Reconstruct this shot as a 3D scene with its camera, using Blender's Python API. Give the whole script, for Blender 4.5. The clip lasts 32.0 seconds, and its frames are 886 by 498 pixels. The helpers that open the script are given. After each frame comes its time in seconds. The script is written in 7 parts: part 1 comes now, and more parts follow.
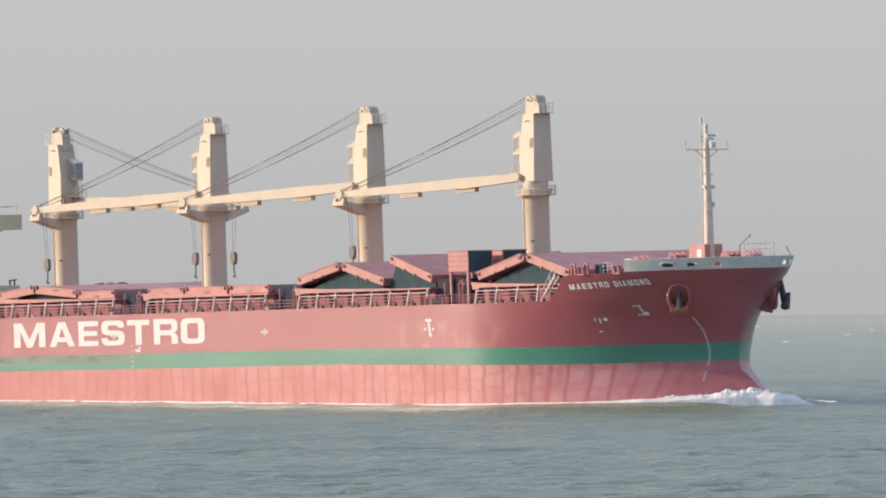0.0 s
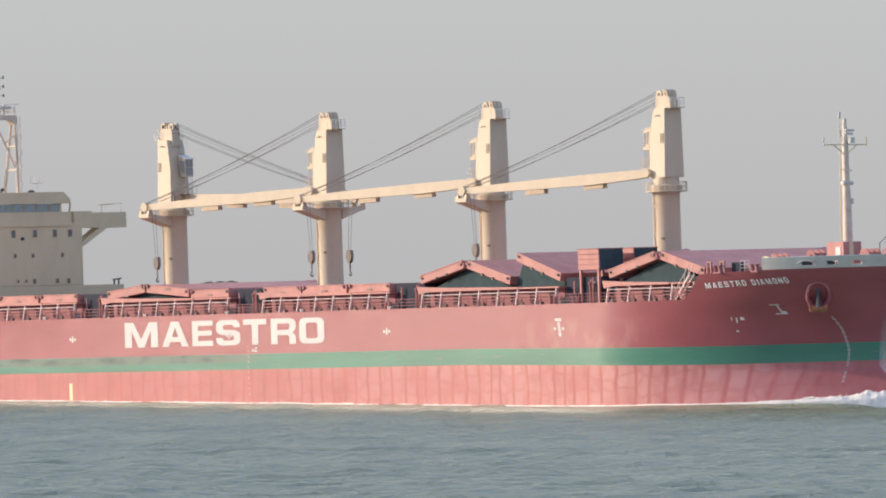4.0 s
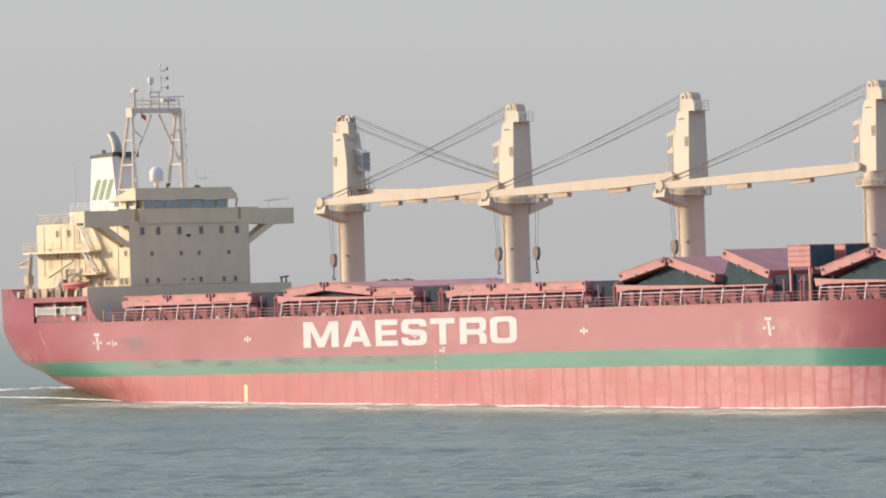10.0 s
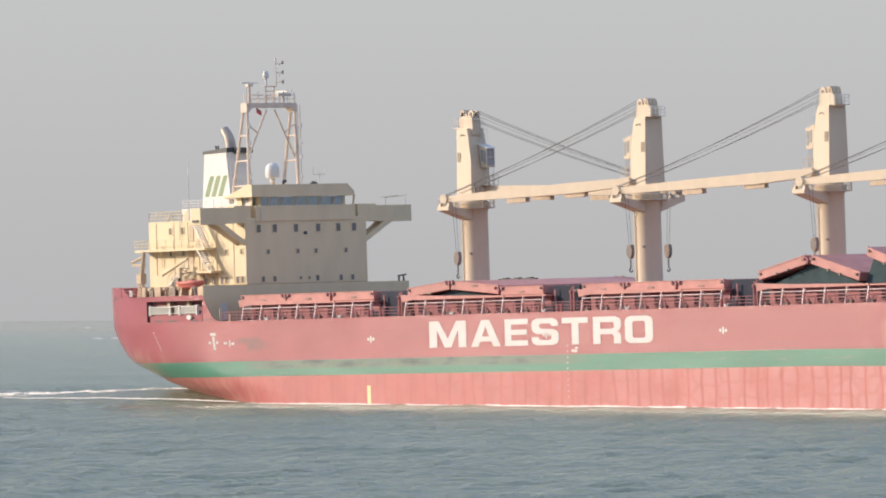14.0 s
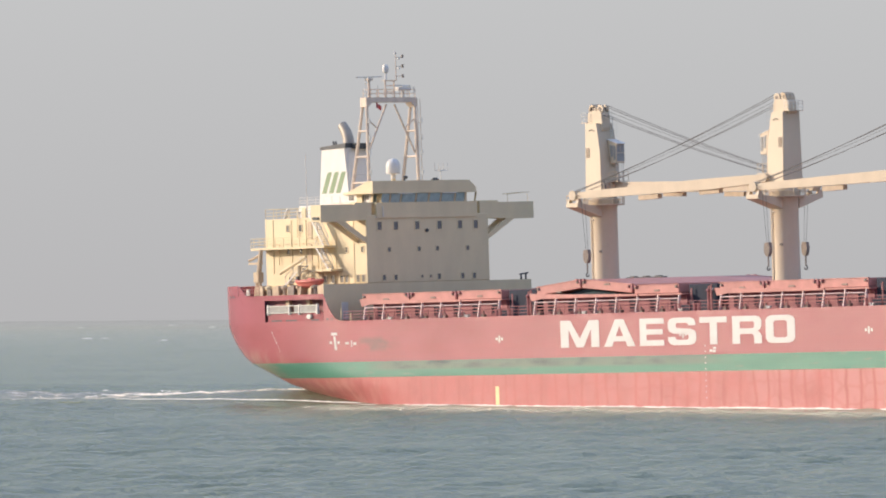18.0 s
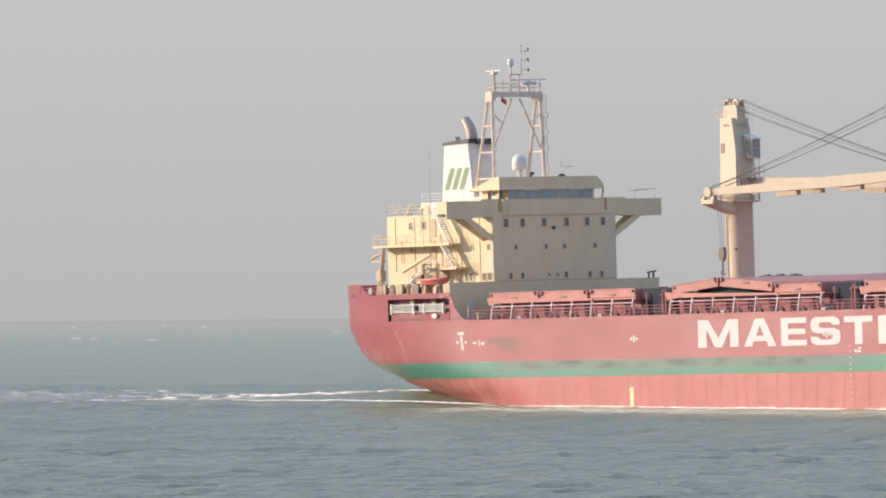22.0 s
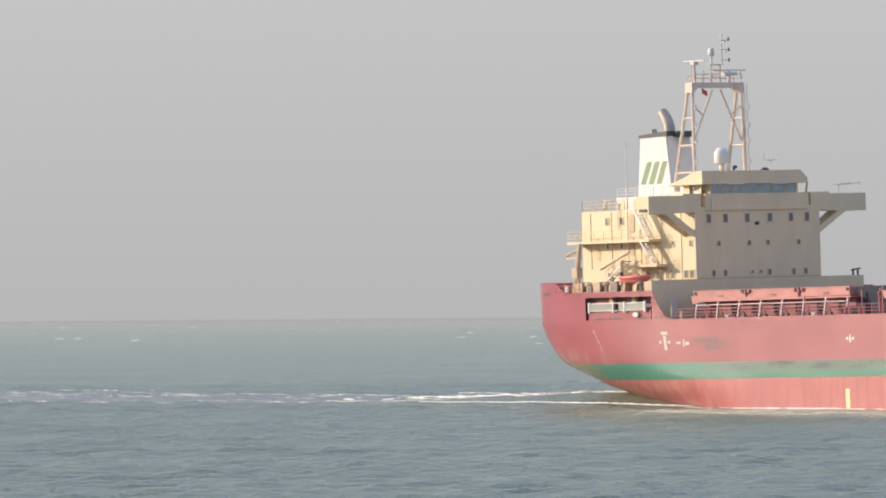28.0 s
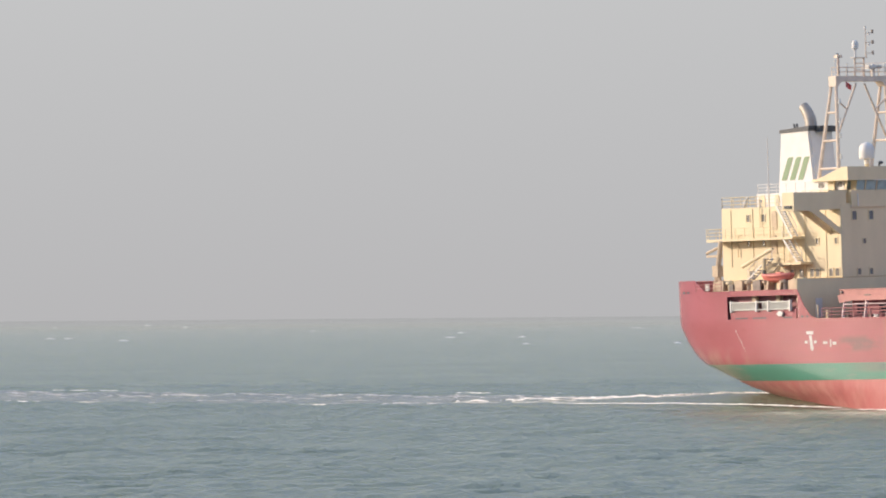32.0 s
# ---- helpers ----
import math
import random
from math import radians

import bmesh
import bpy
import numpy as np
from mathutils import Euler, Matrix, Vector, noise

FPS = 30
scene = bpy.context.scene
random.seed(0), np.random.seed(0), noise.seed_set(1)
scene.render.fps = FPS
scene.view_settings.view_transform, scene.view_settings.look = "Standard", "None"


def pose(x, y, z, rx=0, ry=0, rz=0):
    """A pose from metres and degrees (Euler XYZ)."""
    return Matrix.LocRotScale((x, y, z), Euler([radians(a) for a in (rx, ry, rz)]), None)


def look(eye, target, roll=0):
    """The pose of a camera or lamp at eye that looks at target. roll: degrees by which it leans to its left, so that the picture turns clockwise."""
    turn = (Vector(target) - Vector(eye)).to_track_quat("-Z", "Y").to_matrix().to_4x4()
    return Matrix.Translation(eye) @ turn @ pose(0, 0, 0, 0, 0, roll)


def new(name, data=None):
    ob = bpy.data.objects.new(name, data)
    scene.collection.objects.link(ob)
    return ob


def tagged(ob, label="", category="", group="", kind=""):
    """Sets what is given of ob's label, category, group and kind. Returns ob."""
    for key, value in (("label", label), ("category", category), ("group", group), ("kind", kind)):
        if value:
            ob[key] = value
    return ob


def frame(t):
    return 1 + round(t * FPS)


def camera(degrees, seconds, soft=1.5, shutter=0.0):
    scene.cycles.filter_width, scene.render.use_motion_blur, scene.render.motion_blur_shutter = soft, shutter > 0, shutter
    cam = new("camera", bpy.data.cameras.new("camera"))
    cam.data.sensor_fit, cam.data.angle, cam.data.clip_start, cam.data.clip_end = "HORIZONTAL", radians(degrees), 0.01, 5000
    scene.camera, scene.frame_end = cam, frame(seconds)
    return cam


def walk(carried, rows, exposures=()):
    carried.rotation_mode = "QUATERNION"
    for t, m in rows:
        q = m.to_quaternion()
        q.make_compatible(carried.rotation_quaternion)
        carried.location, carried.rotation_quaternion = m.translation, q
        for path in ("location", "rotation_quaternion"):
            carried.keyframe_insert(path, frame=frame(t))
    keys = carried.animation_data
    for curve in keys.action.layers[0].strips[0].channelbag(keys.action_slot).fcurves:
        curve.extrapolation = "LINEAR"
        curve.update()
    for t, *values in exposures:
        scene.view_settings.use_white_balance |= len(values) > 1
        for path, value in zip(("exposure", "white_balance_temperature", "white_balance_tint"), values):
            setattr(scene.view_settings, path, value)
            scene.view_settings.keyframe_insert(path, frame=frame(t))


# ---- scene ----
# The camera stands on a quay, about 11 m over the water, with a long lens.
cam = camera(7.179, 32.0, soft=1.9)
EYE = Vector((0.0, 0.0, 11.27))
STAND = look(EYE, EYE + Vector((0.0, math.cos(radians(0.4588)), math.sin(radians(0.4588)))), -0.449)
walk(cam, [(0.0, STAND), (32.0, STAND)])

# The ship's course: seconds and the place of its origin on the water.
COURSE = [
    (0, -39.452, 870.285), (1.5, -34.124, 863.536), (3.5, -26.930, 854.422), (5.5, -19.672, 845.228),
    (7.5, -12.384, 835.996), (9.5, -5.090, 826.756), (11.5, 2.196, 817.527), (14.5, 13.095, 803.721),
    (17, 22.152, 792.247), (19.5, 31.200, 780.786), (22, 40.258, 769.311), (25.5, 52.997, 753.173),
    (28.5, 64.008, 739.225), (30.5, 71.407, 729.853), (32, 76.987, 722.784),
]
HEADING, TRIM, LIST = -51.712, -0.82, 0.95


def ship_pose(x, y):
    return pose(x, y, 0, 0, 0, HEADING) @ pose(0, 0, 0, 0, TRIM, 0) @ pose(0, 0, 0, LIST, 0, 0)


# ---- light: hazy sky and a low warm sun from astern ----
SUN_TO = Vector((-0.982, 0.190, 0.290)).normalized()
world = bpy.data.worlds.new("hazy_sky")
scene.world = world
world.use_nodes = True
wn, wl = world.node_tree.nodes, world.node_tree.links
wn.clear()
sky = wn.new("ShaderNodeTexSky")
sky.sky_type, sky.sun_disc = "NISHITA", False
sky.sun_elevation, sky.sun_rotation = math.asin(SUN_TO.z), math.atan2(SUN_TO.x, SUN_TO.y)
sky.dust_density, sky.air_density = 6.0, 1.0
sky_light = wn.new("ShaderNodeBackground")
sky_light.inputs[1].default_value = 0.05
wl.new(sky.outputs[0], sky_light.inputs[0])
haze_light = wn.new("ShaderNodeBackground")
haze_light.inputs[0].default_value = (0.385, 0.490, 0.750, 1)
haze_light.inputs[1].default_value = 1.06
both = wn.new("ShaderNodeAddShader")
wl.new(sky_light.outputs[0], both.inputs[0])
wl.new(haze_light.outputs[0], both.inputs[1])
world_out = wn.new("ShaderNodeOutputWorld")
wl.new(both.outputs[0], world_out.inputs[0])

sun = bpy.data.lights.new("sun", "SUN")
sun.energy, sun.angle, sun.color = 4.5, radians(1.5), (1.0, 0.83, 0.67)
sun_ob = new("sun", sun)
sun_ob.matrix_world = look(SUN_TO * 400, (0, 0, 0))


# ---- materials ----
def node_mat(name, colour, rough=0.5, metal=0.0, spread=0.12, grain=1.5, streak=(1, 1, 1), bump=0.0, stain=None, stain_at=0.6, stain_scale=0.25, spec=0.4, fine=9.0, ior=1.5):
    """A painted surface: base colour with two scales of wear, optional stain colour, relief."""
    m = bpy.data.materials.new(name)
    m.use_nodes = True
    n, l = m.node_tree.nodes, m.node_tree.links
    b = n["Principled BSDF"]
    b.inputs["Roughness"].default_value, b.inputs["Metallic"].default_value = rough, metal
    b.inputs["Specular IOR Level"].default_value, b.inputs["IOR"].default_value = spec, ior
    co = n.new("ShaderNodeTexCoord")
    mp = n.new("ShaderNodeMapping")
    mp.inputs["Scale"].default_value = streak
    l.new(co.outputs["Object"], mp.inputs[0])
    big = n.new("ShaderNodeTexNoise")
    big.inputs["Scale"].default_value, big.inputs["Detail"].default_value = grain, 5
    l.new(mp.outputs[0], big.inputs["Vector"])
    small = n.new("ShaderNodeTexNoise")
    small.inputs["Scale"].default_value, small.inputs["Detail"].default_value = fine, 3
    l.new(mp.outputs[0], small.inputs["Vector"])
    ramp = n.new("ShaderNodeMapRange")
    ramp.inputs[1].default_value, ramp.inputs[2].default_value = 0.3, 0.7
    ramp.inputs[3].default_value, ramp.inputs[4].default_value = 1 - spread, 1 + spread
    l.new(big.outputs["Fac"], ramp.inputs[0])
    ramp2 = n.new("ShaderNodeMapRange")
    ramp2.inputs[1].default_value, ramp2.inputs[2].default_value = 0.3, 0.7
    ramp2.inputs[3].default_value, ramp2.inputs[4].default_value = 1 - spread * 0.4, 1 + spread * 0.4
    l.new(small.outputs["Fac"], ramp2.inputs[0])
    mul = n.new("ShaderNodeMath")
    mul.operation = "MULTIPLY"
    l.new(ramp.outputs[0], mul.inputs[0])
    l.new(ramp2.outputs[0], mul.inputs[1])
    tint = n.new("ShaderNodeVectorMath")
    tint.operation = "SCALE"
    tint.inputs[0].default_value = colour
    l.new(mul.outputs[0], tint.inputs["Scale"])
    last = tint.outputs[0]
    if stain:
        patchy = n.new("ShaderNodeTexNoise")
        patchy.inputs["Scale"].default_value, patchy.inputs["Detail"].default_value = stain_scale, 6
        l.new(mp.outputs[0], patchy.inputs["Vector"])
        cut = n.new("ShaderNodeMapRange")
        cut.inputs[1].default_value, cut.inputs[2].default_value = stain_at, stain_at + 0.12
        l.new(patchy.outputs["Fac"], cut.inputs[0])
        mix = n.new("ShaderNodeMix")
        mix.data_type = "RGBA"
        l.new(cut.outputs[0], mix.inputs[0])
        l.new(last, mix.inputs[6])
        mix.inputs[7].default_value = (*stain, 1)
        last = mix.outputs[2]
    l.new(last, b.inputs["Base Color"])
    if bump:
        bp = n.new("ShaderNodeBump")
        bp.inputs["Strength"].default_value, bp.inputs["Distance"].default_value = bump, 0.05
        l.new(big.outputs["Fac"], bp.inputs["Height"])
        l.new(bp.outputs[0], b.inputs["Normal"])
    return m


HULL_RED = node_mat("hull_red_paint", (0.325, 0.092, 0.104), 0.24, spread=0.10, grain=0.12, streak=(1, 1, 2.2), bump=0.10, stain=(0.29, 0.072, 0.085), stain_at=0.66, stain_scale=0.35, spec=0.5)
HULL_GREEN = node_mat("hull_green_paint", (0.07, 0.22, 0.155), 0.25, spread=0.12, grain=0.15, streak=(0.5, 1, 4), stain=(0.13, 0.22, 0.17), stain_at=0.60, stain_scale=0.5, spec=0.5)
HULL_BOOT = node_mat("hull_antifouling_paint", (0.44, 0.138, 0.13), 0.34, spread=0.10, grain=0.9, streak=(0.62, 1, 0.42), stain=(0.44, 0.13, 0.125), stain_at=0.62, stain_scale=0.9)


def add_cells(m, pale, wide, high):
    """Pale scuffs and painted water light in uneven upright cells, parted by thin darker lines."""
    n, l = m.node_tree.nodes, m.node_tree.links
    b = n["Principled BSDF"]
    base = b.inputs["Base Color"].links[0].from_socket
    co = n.new("ShaderNodeTexCoord")
    mp = n.new("ShaderNodeMapping")
    mp.inputs["Scale"].default_value = (1 / wide, 0, 1 / high)
    l.new(co.outputs["Object"], mp.inputs[0])
    warp = n.new("ShaderNodeTexNoise")
    warp.inputs["Scale"].default_value, warp.inputs["Detail"].default_value = 0.7, 4
    l.new(mp.outputs[0], warp.inputs["Vector"])
    push = n.new("ShaderNodeVectorMath")
    push.operation = "MULTIPLY_ADD"
    push.inputs[1].default_value = (0.7, 0, 0.5)
    l.new(warp.outputs["Color"], push.inputs[0])
    l.new(mp.outputs[0], push.inputs[2])
    # the net of light that the water throws on the hull, put into colour
    cell = n.new("ShaderNodeTexVoronoi")
    cell.voronoi_dimensions, cell.feature = "1D", "DISTANCE_TO_EDGE"
    cell.inputs["Scale"].default_value, cell.inputs["Randomness"].default_value = 1.0, 0.7
    along = n.new("ShaderNodeSeparateXYZ")
    l.new(push.outputs[0], along.inputs[0])
    l.new(along.outputs[0], cell.inputs["W"])
    cut = n.new("ShaderNodeMapRange")
    cut.interpolation_type = "SMOOTHSTEP"
    cut.inputs[1].default_value, cut.inputs[2].default_value = 0.0, 0.2
    l.new(cell.outputs["Distance"], cut.inputs[0])
    # a fainter second net of shorter cells
    squat = n.new("ShaderNodeVectorMath")
    squat.operation = "MULTIPLY"
    squat.inputs[1].default_value = (0.6, 0, high / 1.9)
    l.new(push.outputs[0], squat.inputs[0])
    net = n.new("ShaderNodeTexVoronoi")
    net.feature = "DISTANCE_TO_EDGE"
    net.inputs["Scale"].default_value, net.inputs["Randomness"].default_value = 1.0, 0.6
    l.new(squat.outputs[0], net.inputs["Vector"])
    faint = n.new("ShaderNodeMapRange")
    faint.interpolation_type = "SMOOTHSTEP"
    faint.inputs[1].default_value, faint.inputs[2].default_value = 0.0, 0.16
    faint.inputs[3].default_value = 0.6
    l.new(net.outputs["Distance"], faint.inputs[0])
    both_nets = n.new("ShaderNodeMath")
    both_nets.operation = "MULTIPLY"
    l.new(cut.outputs[0], both_nets.inputs[0])
    l.new(faint.outputs[0], both_nets.inputs[1])
    patch = n.new("ShaderNodeTexNoise")
    patch.inputs["Scale"].default_value, patch.inputs["Detail"].default_value = 0.55, 4
    l.new(mp.outputs[0], patch.inputs["Vector"])
    cut2 = n.new("ShaderNodeMapRange")
    cut2.inputs[1].default_value, cut2.inputs[2].default_value = 0.24, 0.52
    l.new(patch.outputs["Fac"], cut2.inputs[0])
    # the cells are faint aft and grow towards the bow
    sep = n.new("ShaderNodeSeparateXYZ")
    l.new(co.outputs["Object"], sep.inputs[0])
    toward_bow = n.new("ShaderNodeMapRange")
    toward_bow.inputs[1].default_value, toward_bow.inputs[2].default_value = -30.0, 80.0
    toward_bow.inputs[3].default_value, toward_bow.inputs[4].default_value = 0.12, 0.85
    l.new(sep.outputs[0], toward_bow.inputs[0])
    # the cells thin out at the stem, where less light falls
    stem = n.new("ShaderNodeMapRange")
    stem.inputs[1].default_value, stem.inputs[2].default_value = 106.0, 115.0
    stem.inputs[3].default_value, stem.inputs[4].default_value = 1.0, 0.15
    l.new(sep.outputs[0], stem.inputs[0])
    patchy = n.new("ShaderNodeMath")
    patchy.operation = "MULTIPLY"
    l.new(cut2.outputs[0], patchy.inputs[0])
    l.new(stem.outputs[0], patchy.inputs[1])
    mul = n.new("ShaderNodeMath")
    mul.operation = "MULTIPLY"
    l.new(both_nets.outputs[0], mul.inputs[0])
    l.new(patchy.outputs[0], mul.inputs[1])
    mul2 = n.new("ShaderNodeMath")
    mul2.operation = "MULTIPLY"
    l.new(mul.outputs[0], mul2.inputs[0])
    l.new(toward_bow.outputs[0], mul2.inputs[1])
    mix = n.new("ShaderNodeMix")
    mix.data_type = "RGBA"
    l.new(mul2.outputs[0], mix.inputs[0])
    l.new(base, mix.inputs[6])
    mix.inputs[7].default_value = (*pale, 1)
    l.new(mix.outputs[2], b.inputs["Base Color"])


def add_patch(m, colour, xs, zs, scale, level, amount=1.0, stretch=(1, 1, 1)):
    """A worn or differently toned area of the paint: soft blotches between the four x values of xs (start, full, full,
    end) and likewise in z.
    """
    n, l = m.node_tree.nodes, m.node_tree.links
    b = n["Principled BSDF"]
    base = b.inputs["Base Color"].links[0].from_socket
    co = n.new("ShaderNodeTexCoord")
    sep = n.new("ShaderNodeSeparateXYZ")
    l.new(co.outputs["Object"], sep.inputs[0])
    mp = n.new("ShaderNodeMapping")
    mp.inputs["Scale"].default_value = stretch
    l.new(co.outputs["Object"], mp.inputs[0])
    blot = n.new("ShaderNodeTexNoise")
    blot.inputs["Scale"].default_value, blot.inputs["Detail"].default_value = scale, 6
    l.new(mp.outputs[0], blot.inputs["Vector"])
    cut = n.new("ShaderNodeMapRange")
    cut.inputs[1].default_value, cut.inputs[2].default_value = level, level + 0.2
    cut.inputs[4].default_value = amount
    l.new(blot.outputs["Fac"], cut.inputs[0])
    last = cut.outputs[0]
    for axis, (a0, a1, b1, b0) in ((0, xs), (2, zs)):
        for lo, hi, flip in ((a0, a1, 0), (b1, b0, 1)):
            edge = n.new("ShaderNodeMapRange")
            edge.interpolation_type = "SMOOTHSTEP"
            edge.inputs[1].default_value, edge.inputs[2].default_value = lo, hi
            edge.inputs[3].default_value, edge.inputs[4].default_value = flip, 1 - flip
            l.new(sep.outputs[axis], edge.inputs[0])
            mul = n.new("ShaderNodeMath")
            mul.operation = "MULTIPLY"
            l.new(last, mul.inputs[0])
            l.new(edge.outputs[0], mul.inputs[1])
            last = mul.outputs[0]
    mix = n.new("ShaderNodeMix")
    mix.data_type = "RGBA"
    l.new(last, mix.inputs[0])
    l.new(base, mix.inputs[6])
    mix.inputs[7].default_value = (*colour, 1)
    l.new(mix.outputs[2], b.inputs["Base Color"])


# paler red amidships and at the stern, fender smudges, scuffed stretches of the green band, tan at its after end
add_patch(HULL_RED, (0.365, 0.135, 0.14), (-24, 12, 84, 100), (5, 6, 11, 14), 0.07, 0.22, 0.75, (1, 1, 2))
add_patch(HULL_RED, (0.43, 0.19, 0.18), (70, 82, 92, 97), (3, 5.6, 8, 9.2), 0.5, 0.45, 0.8, (1, 1, 0.6))
add_patch(HULL_RED, (0.17, 0.085, 0.09), (-37.5, -35.5, -32, -28), (6.7, 7.2, 8.1, 8.8), 0.9, 0.40, 0.8, (0.5, 1, 1.3))
add_patch(HULL_RED, (0.40, 0.20, 0.17), (-72, -68, -56, -47), (4.5, 5.6, 6.2, 8.0), 0.35, 0.38, 0.7, (1, 1, 0.7))
add_patch(HULL_GREEN, (0.12, 0.175, 0.145), (-37, -31, 22, 30), (4.5, 5.0, 6, 7), 0.22, 0.18, 0.9, (0.6, 1, 2.5))
add_patch(HULL_GREEN, (0.055, 0.085, 0.085), (-34, -28, 14, 24), (4.7, 5.0, 6, 7), 0.5, 0.47, 0.9, (0.45, 1, 1.6))
add_patch(HULL_GREEN, (0.33, 0.28, 0.20), (-80, -72, -61, -52), (2, 3, 6, 7), 0.3, 0.30, 0.8, (1, 1, 0.8))
add_patch(HULL_BOOT, (0.60, 0.30, 0.25), (-80, -75, -40, -25), (-3, -2, 3.4, 4.2), 0.6, 0.42, 0.6, (1.2, 1, 0.5))
add_patch(HULL_BOOT, (0.36, 0.09, 0.085), (60, 80, 125, 130), (-3, -2, 5, 6), 0.5, 0.44, 0.5, (1.4, 1, 0.5))
add_cells(HULL_BOOT, (0.555, 0.265, 0.25), 2.2, 3.6)
DECK_RED = node_mat("deck_red_paint", (0.36, 0.145, 0.14), 0.6, spread=0.14, grain=0.5, stain=(0.28, 0.10, 0.08), stain_at=0.66, stain_scale=0.8)
COVER_RED = node_mat("hatch_red_paint", (0.48, 0.218, 0.19), 0.55, spread=0.12, grain=0.6, stain=(0.34, 0.12, 0.10), stain_at=0.66, stain_scale=0.9)
# dark tone standing in for shade inside the holds and lockers
INNER_SHADE = node_mat("inner_shade", (0.042, 0.072, 0.08), 0.8, spread=0.2, grain=0.6, spec=0.2)
CREAM = node_mat("cream_paint", (0.60, 0.495, 0.36), 0.5, spread=0.05, grain=0.5, streak=(1, 1, 0.4), stain=(0.53, 0.42, 0.30), stain_at=0.70, stain_scale=0.8)
HOUSE_CREAM = node_mat("house_cream_paint", (0.675, 0.56, 0.355), 0.5, spread=0.05, grain=0.5, streak=(1, 1, 0.4), stain=(0.58, 0.47, 0.31), stain_at=0.70, stain_scale=0.8)
WHITE = node_mat("white_paint", (0.68, 0.65, 0.60), 0.5, spread=0.05, grain=0.8)
LETTER = node_mat("letter_white_paint", (0.62, 0.60, 0.57), 0.5, spread=0.05, grain=0.8, stain=(0.66, 0.55, 0.50), stain_at=0.70, stain_scale=1.2)
NAME_WHITE = node_mat("name_white_paint", (0.86, 0.86, 0.85), 0.5, spread=0.05, grain=0.8)
GREY = node_mat("bulwark_grey_paint", (0.61, 0.60, 0.55), 0.5, spread=0.08, grain=0.7, stain=(0.30, 0.27, 0.25), stain_at=0.68, stain_scale=0.9)
DARK = node_mat("dark_steel", (0.06, 0.065, 0.07), 0.55, spread=0.2, grain=1.2)
RUSTY = node_mat("rusty_steel", (0.30, 0.125, 0.065), 0.75, spread=0.3, grain=2.0)
SILVER = node_mat("exhaust_steel", (0.40, 0.355, 0.30), 0.5, metal=0.3, spread=0.15, grain=1.0)
MAST_PAINT = node_mat("mast_paint", (0.66, 0.54, 0.43), 0.5, spread=0.12, grain=1.2, stain=(0.50, 0.36, 0.27), stain_at=0.62, stain_scale=0.8)
CAB_GLASS = node_mat("cab_glass", (0.30, 0.30, 0.29), 0.4, spread=0.1, spec=0.3)
RAIL_PALE = node_mat("pale_rail_paint", (0.70, 0.55, 0.52), 0.55, spread=0.15, grain=1.2)
BLOCK = node_mat("worn_block_steel", (0.24, 0.20, 0.165), 0.7, spread=0.25, grain=2.0)
ROPE = node_mat("wire_rope", (0.11, 0.105, 0.105), 0.6, spread=0.1)
COAMING = node_mat("coaming_red_paint", (0.31, 0.125, 0.135), 0.65, spread=0.2, grain=0.7)
# navy of deck fittings, also holding the shade between the hatches
NAVY = node_mat("navy_paint_and_shade", (0.042, 0.048, 0.064), 0.8, spread=0.2, grain=0.6, spec=0.15)
TINTED = node_mat("tinted_glass", (0.35, 0.44, 0.42), 0.15, spread=0.15, spec=0.6)
PAD = node_mat("tan_paint", (0.52, 0.40, 0.27), 0.6, spread=0.1)
STRIPE_GREEN = node_mat("funnel_green_paint", (0.20, 0.28, 0.15), 0.5, spread=0.06)
ORANGE = node_mat("lifeboat_orange", (0.62, 0.20, 0.16), 0.5, spread=0.06)
FLAG_RED = node_mat("flag_red", (0.60, 0.20, 0.20), 0.8, spread=0.05)
YELLOW = node_mat("mark_yellow_paint", (0.80, 0.66, 0.36), 0.5, spread=0.05)
GLASS = node_mat("window_glass", (0.165, 0.155, 0.14), 0.22, spread=0.1, spec=0.45)
FOAM = node_mat("sea_foam", (0.83, 0.785, 0.71), 0.9, spread=0.10, grain=1.2, spec=0.1, bump=0.5)
THIN_FOAM = node_mat("thin_foam", (0.47, 0.455, 0.42), 0.8, spread=0.2, grain=0.8, spec=0.2, bump=0.4)


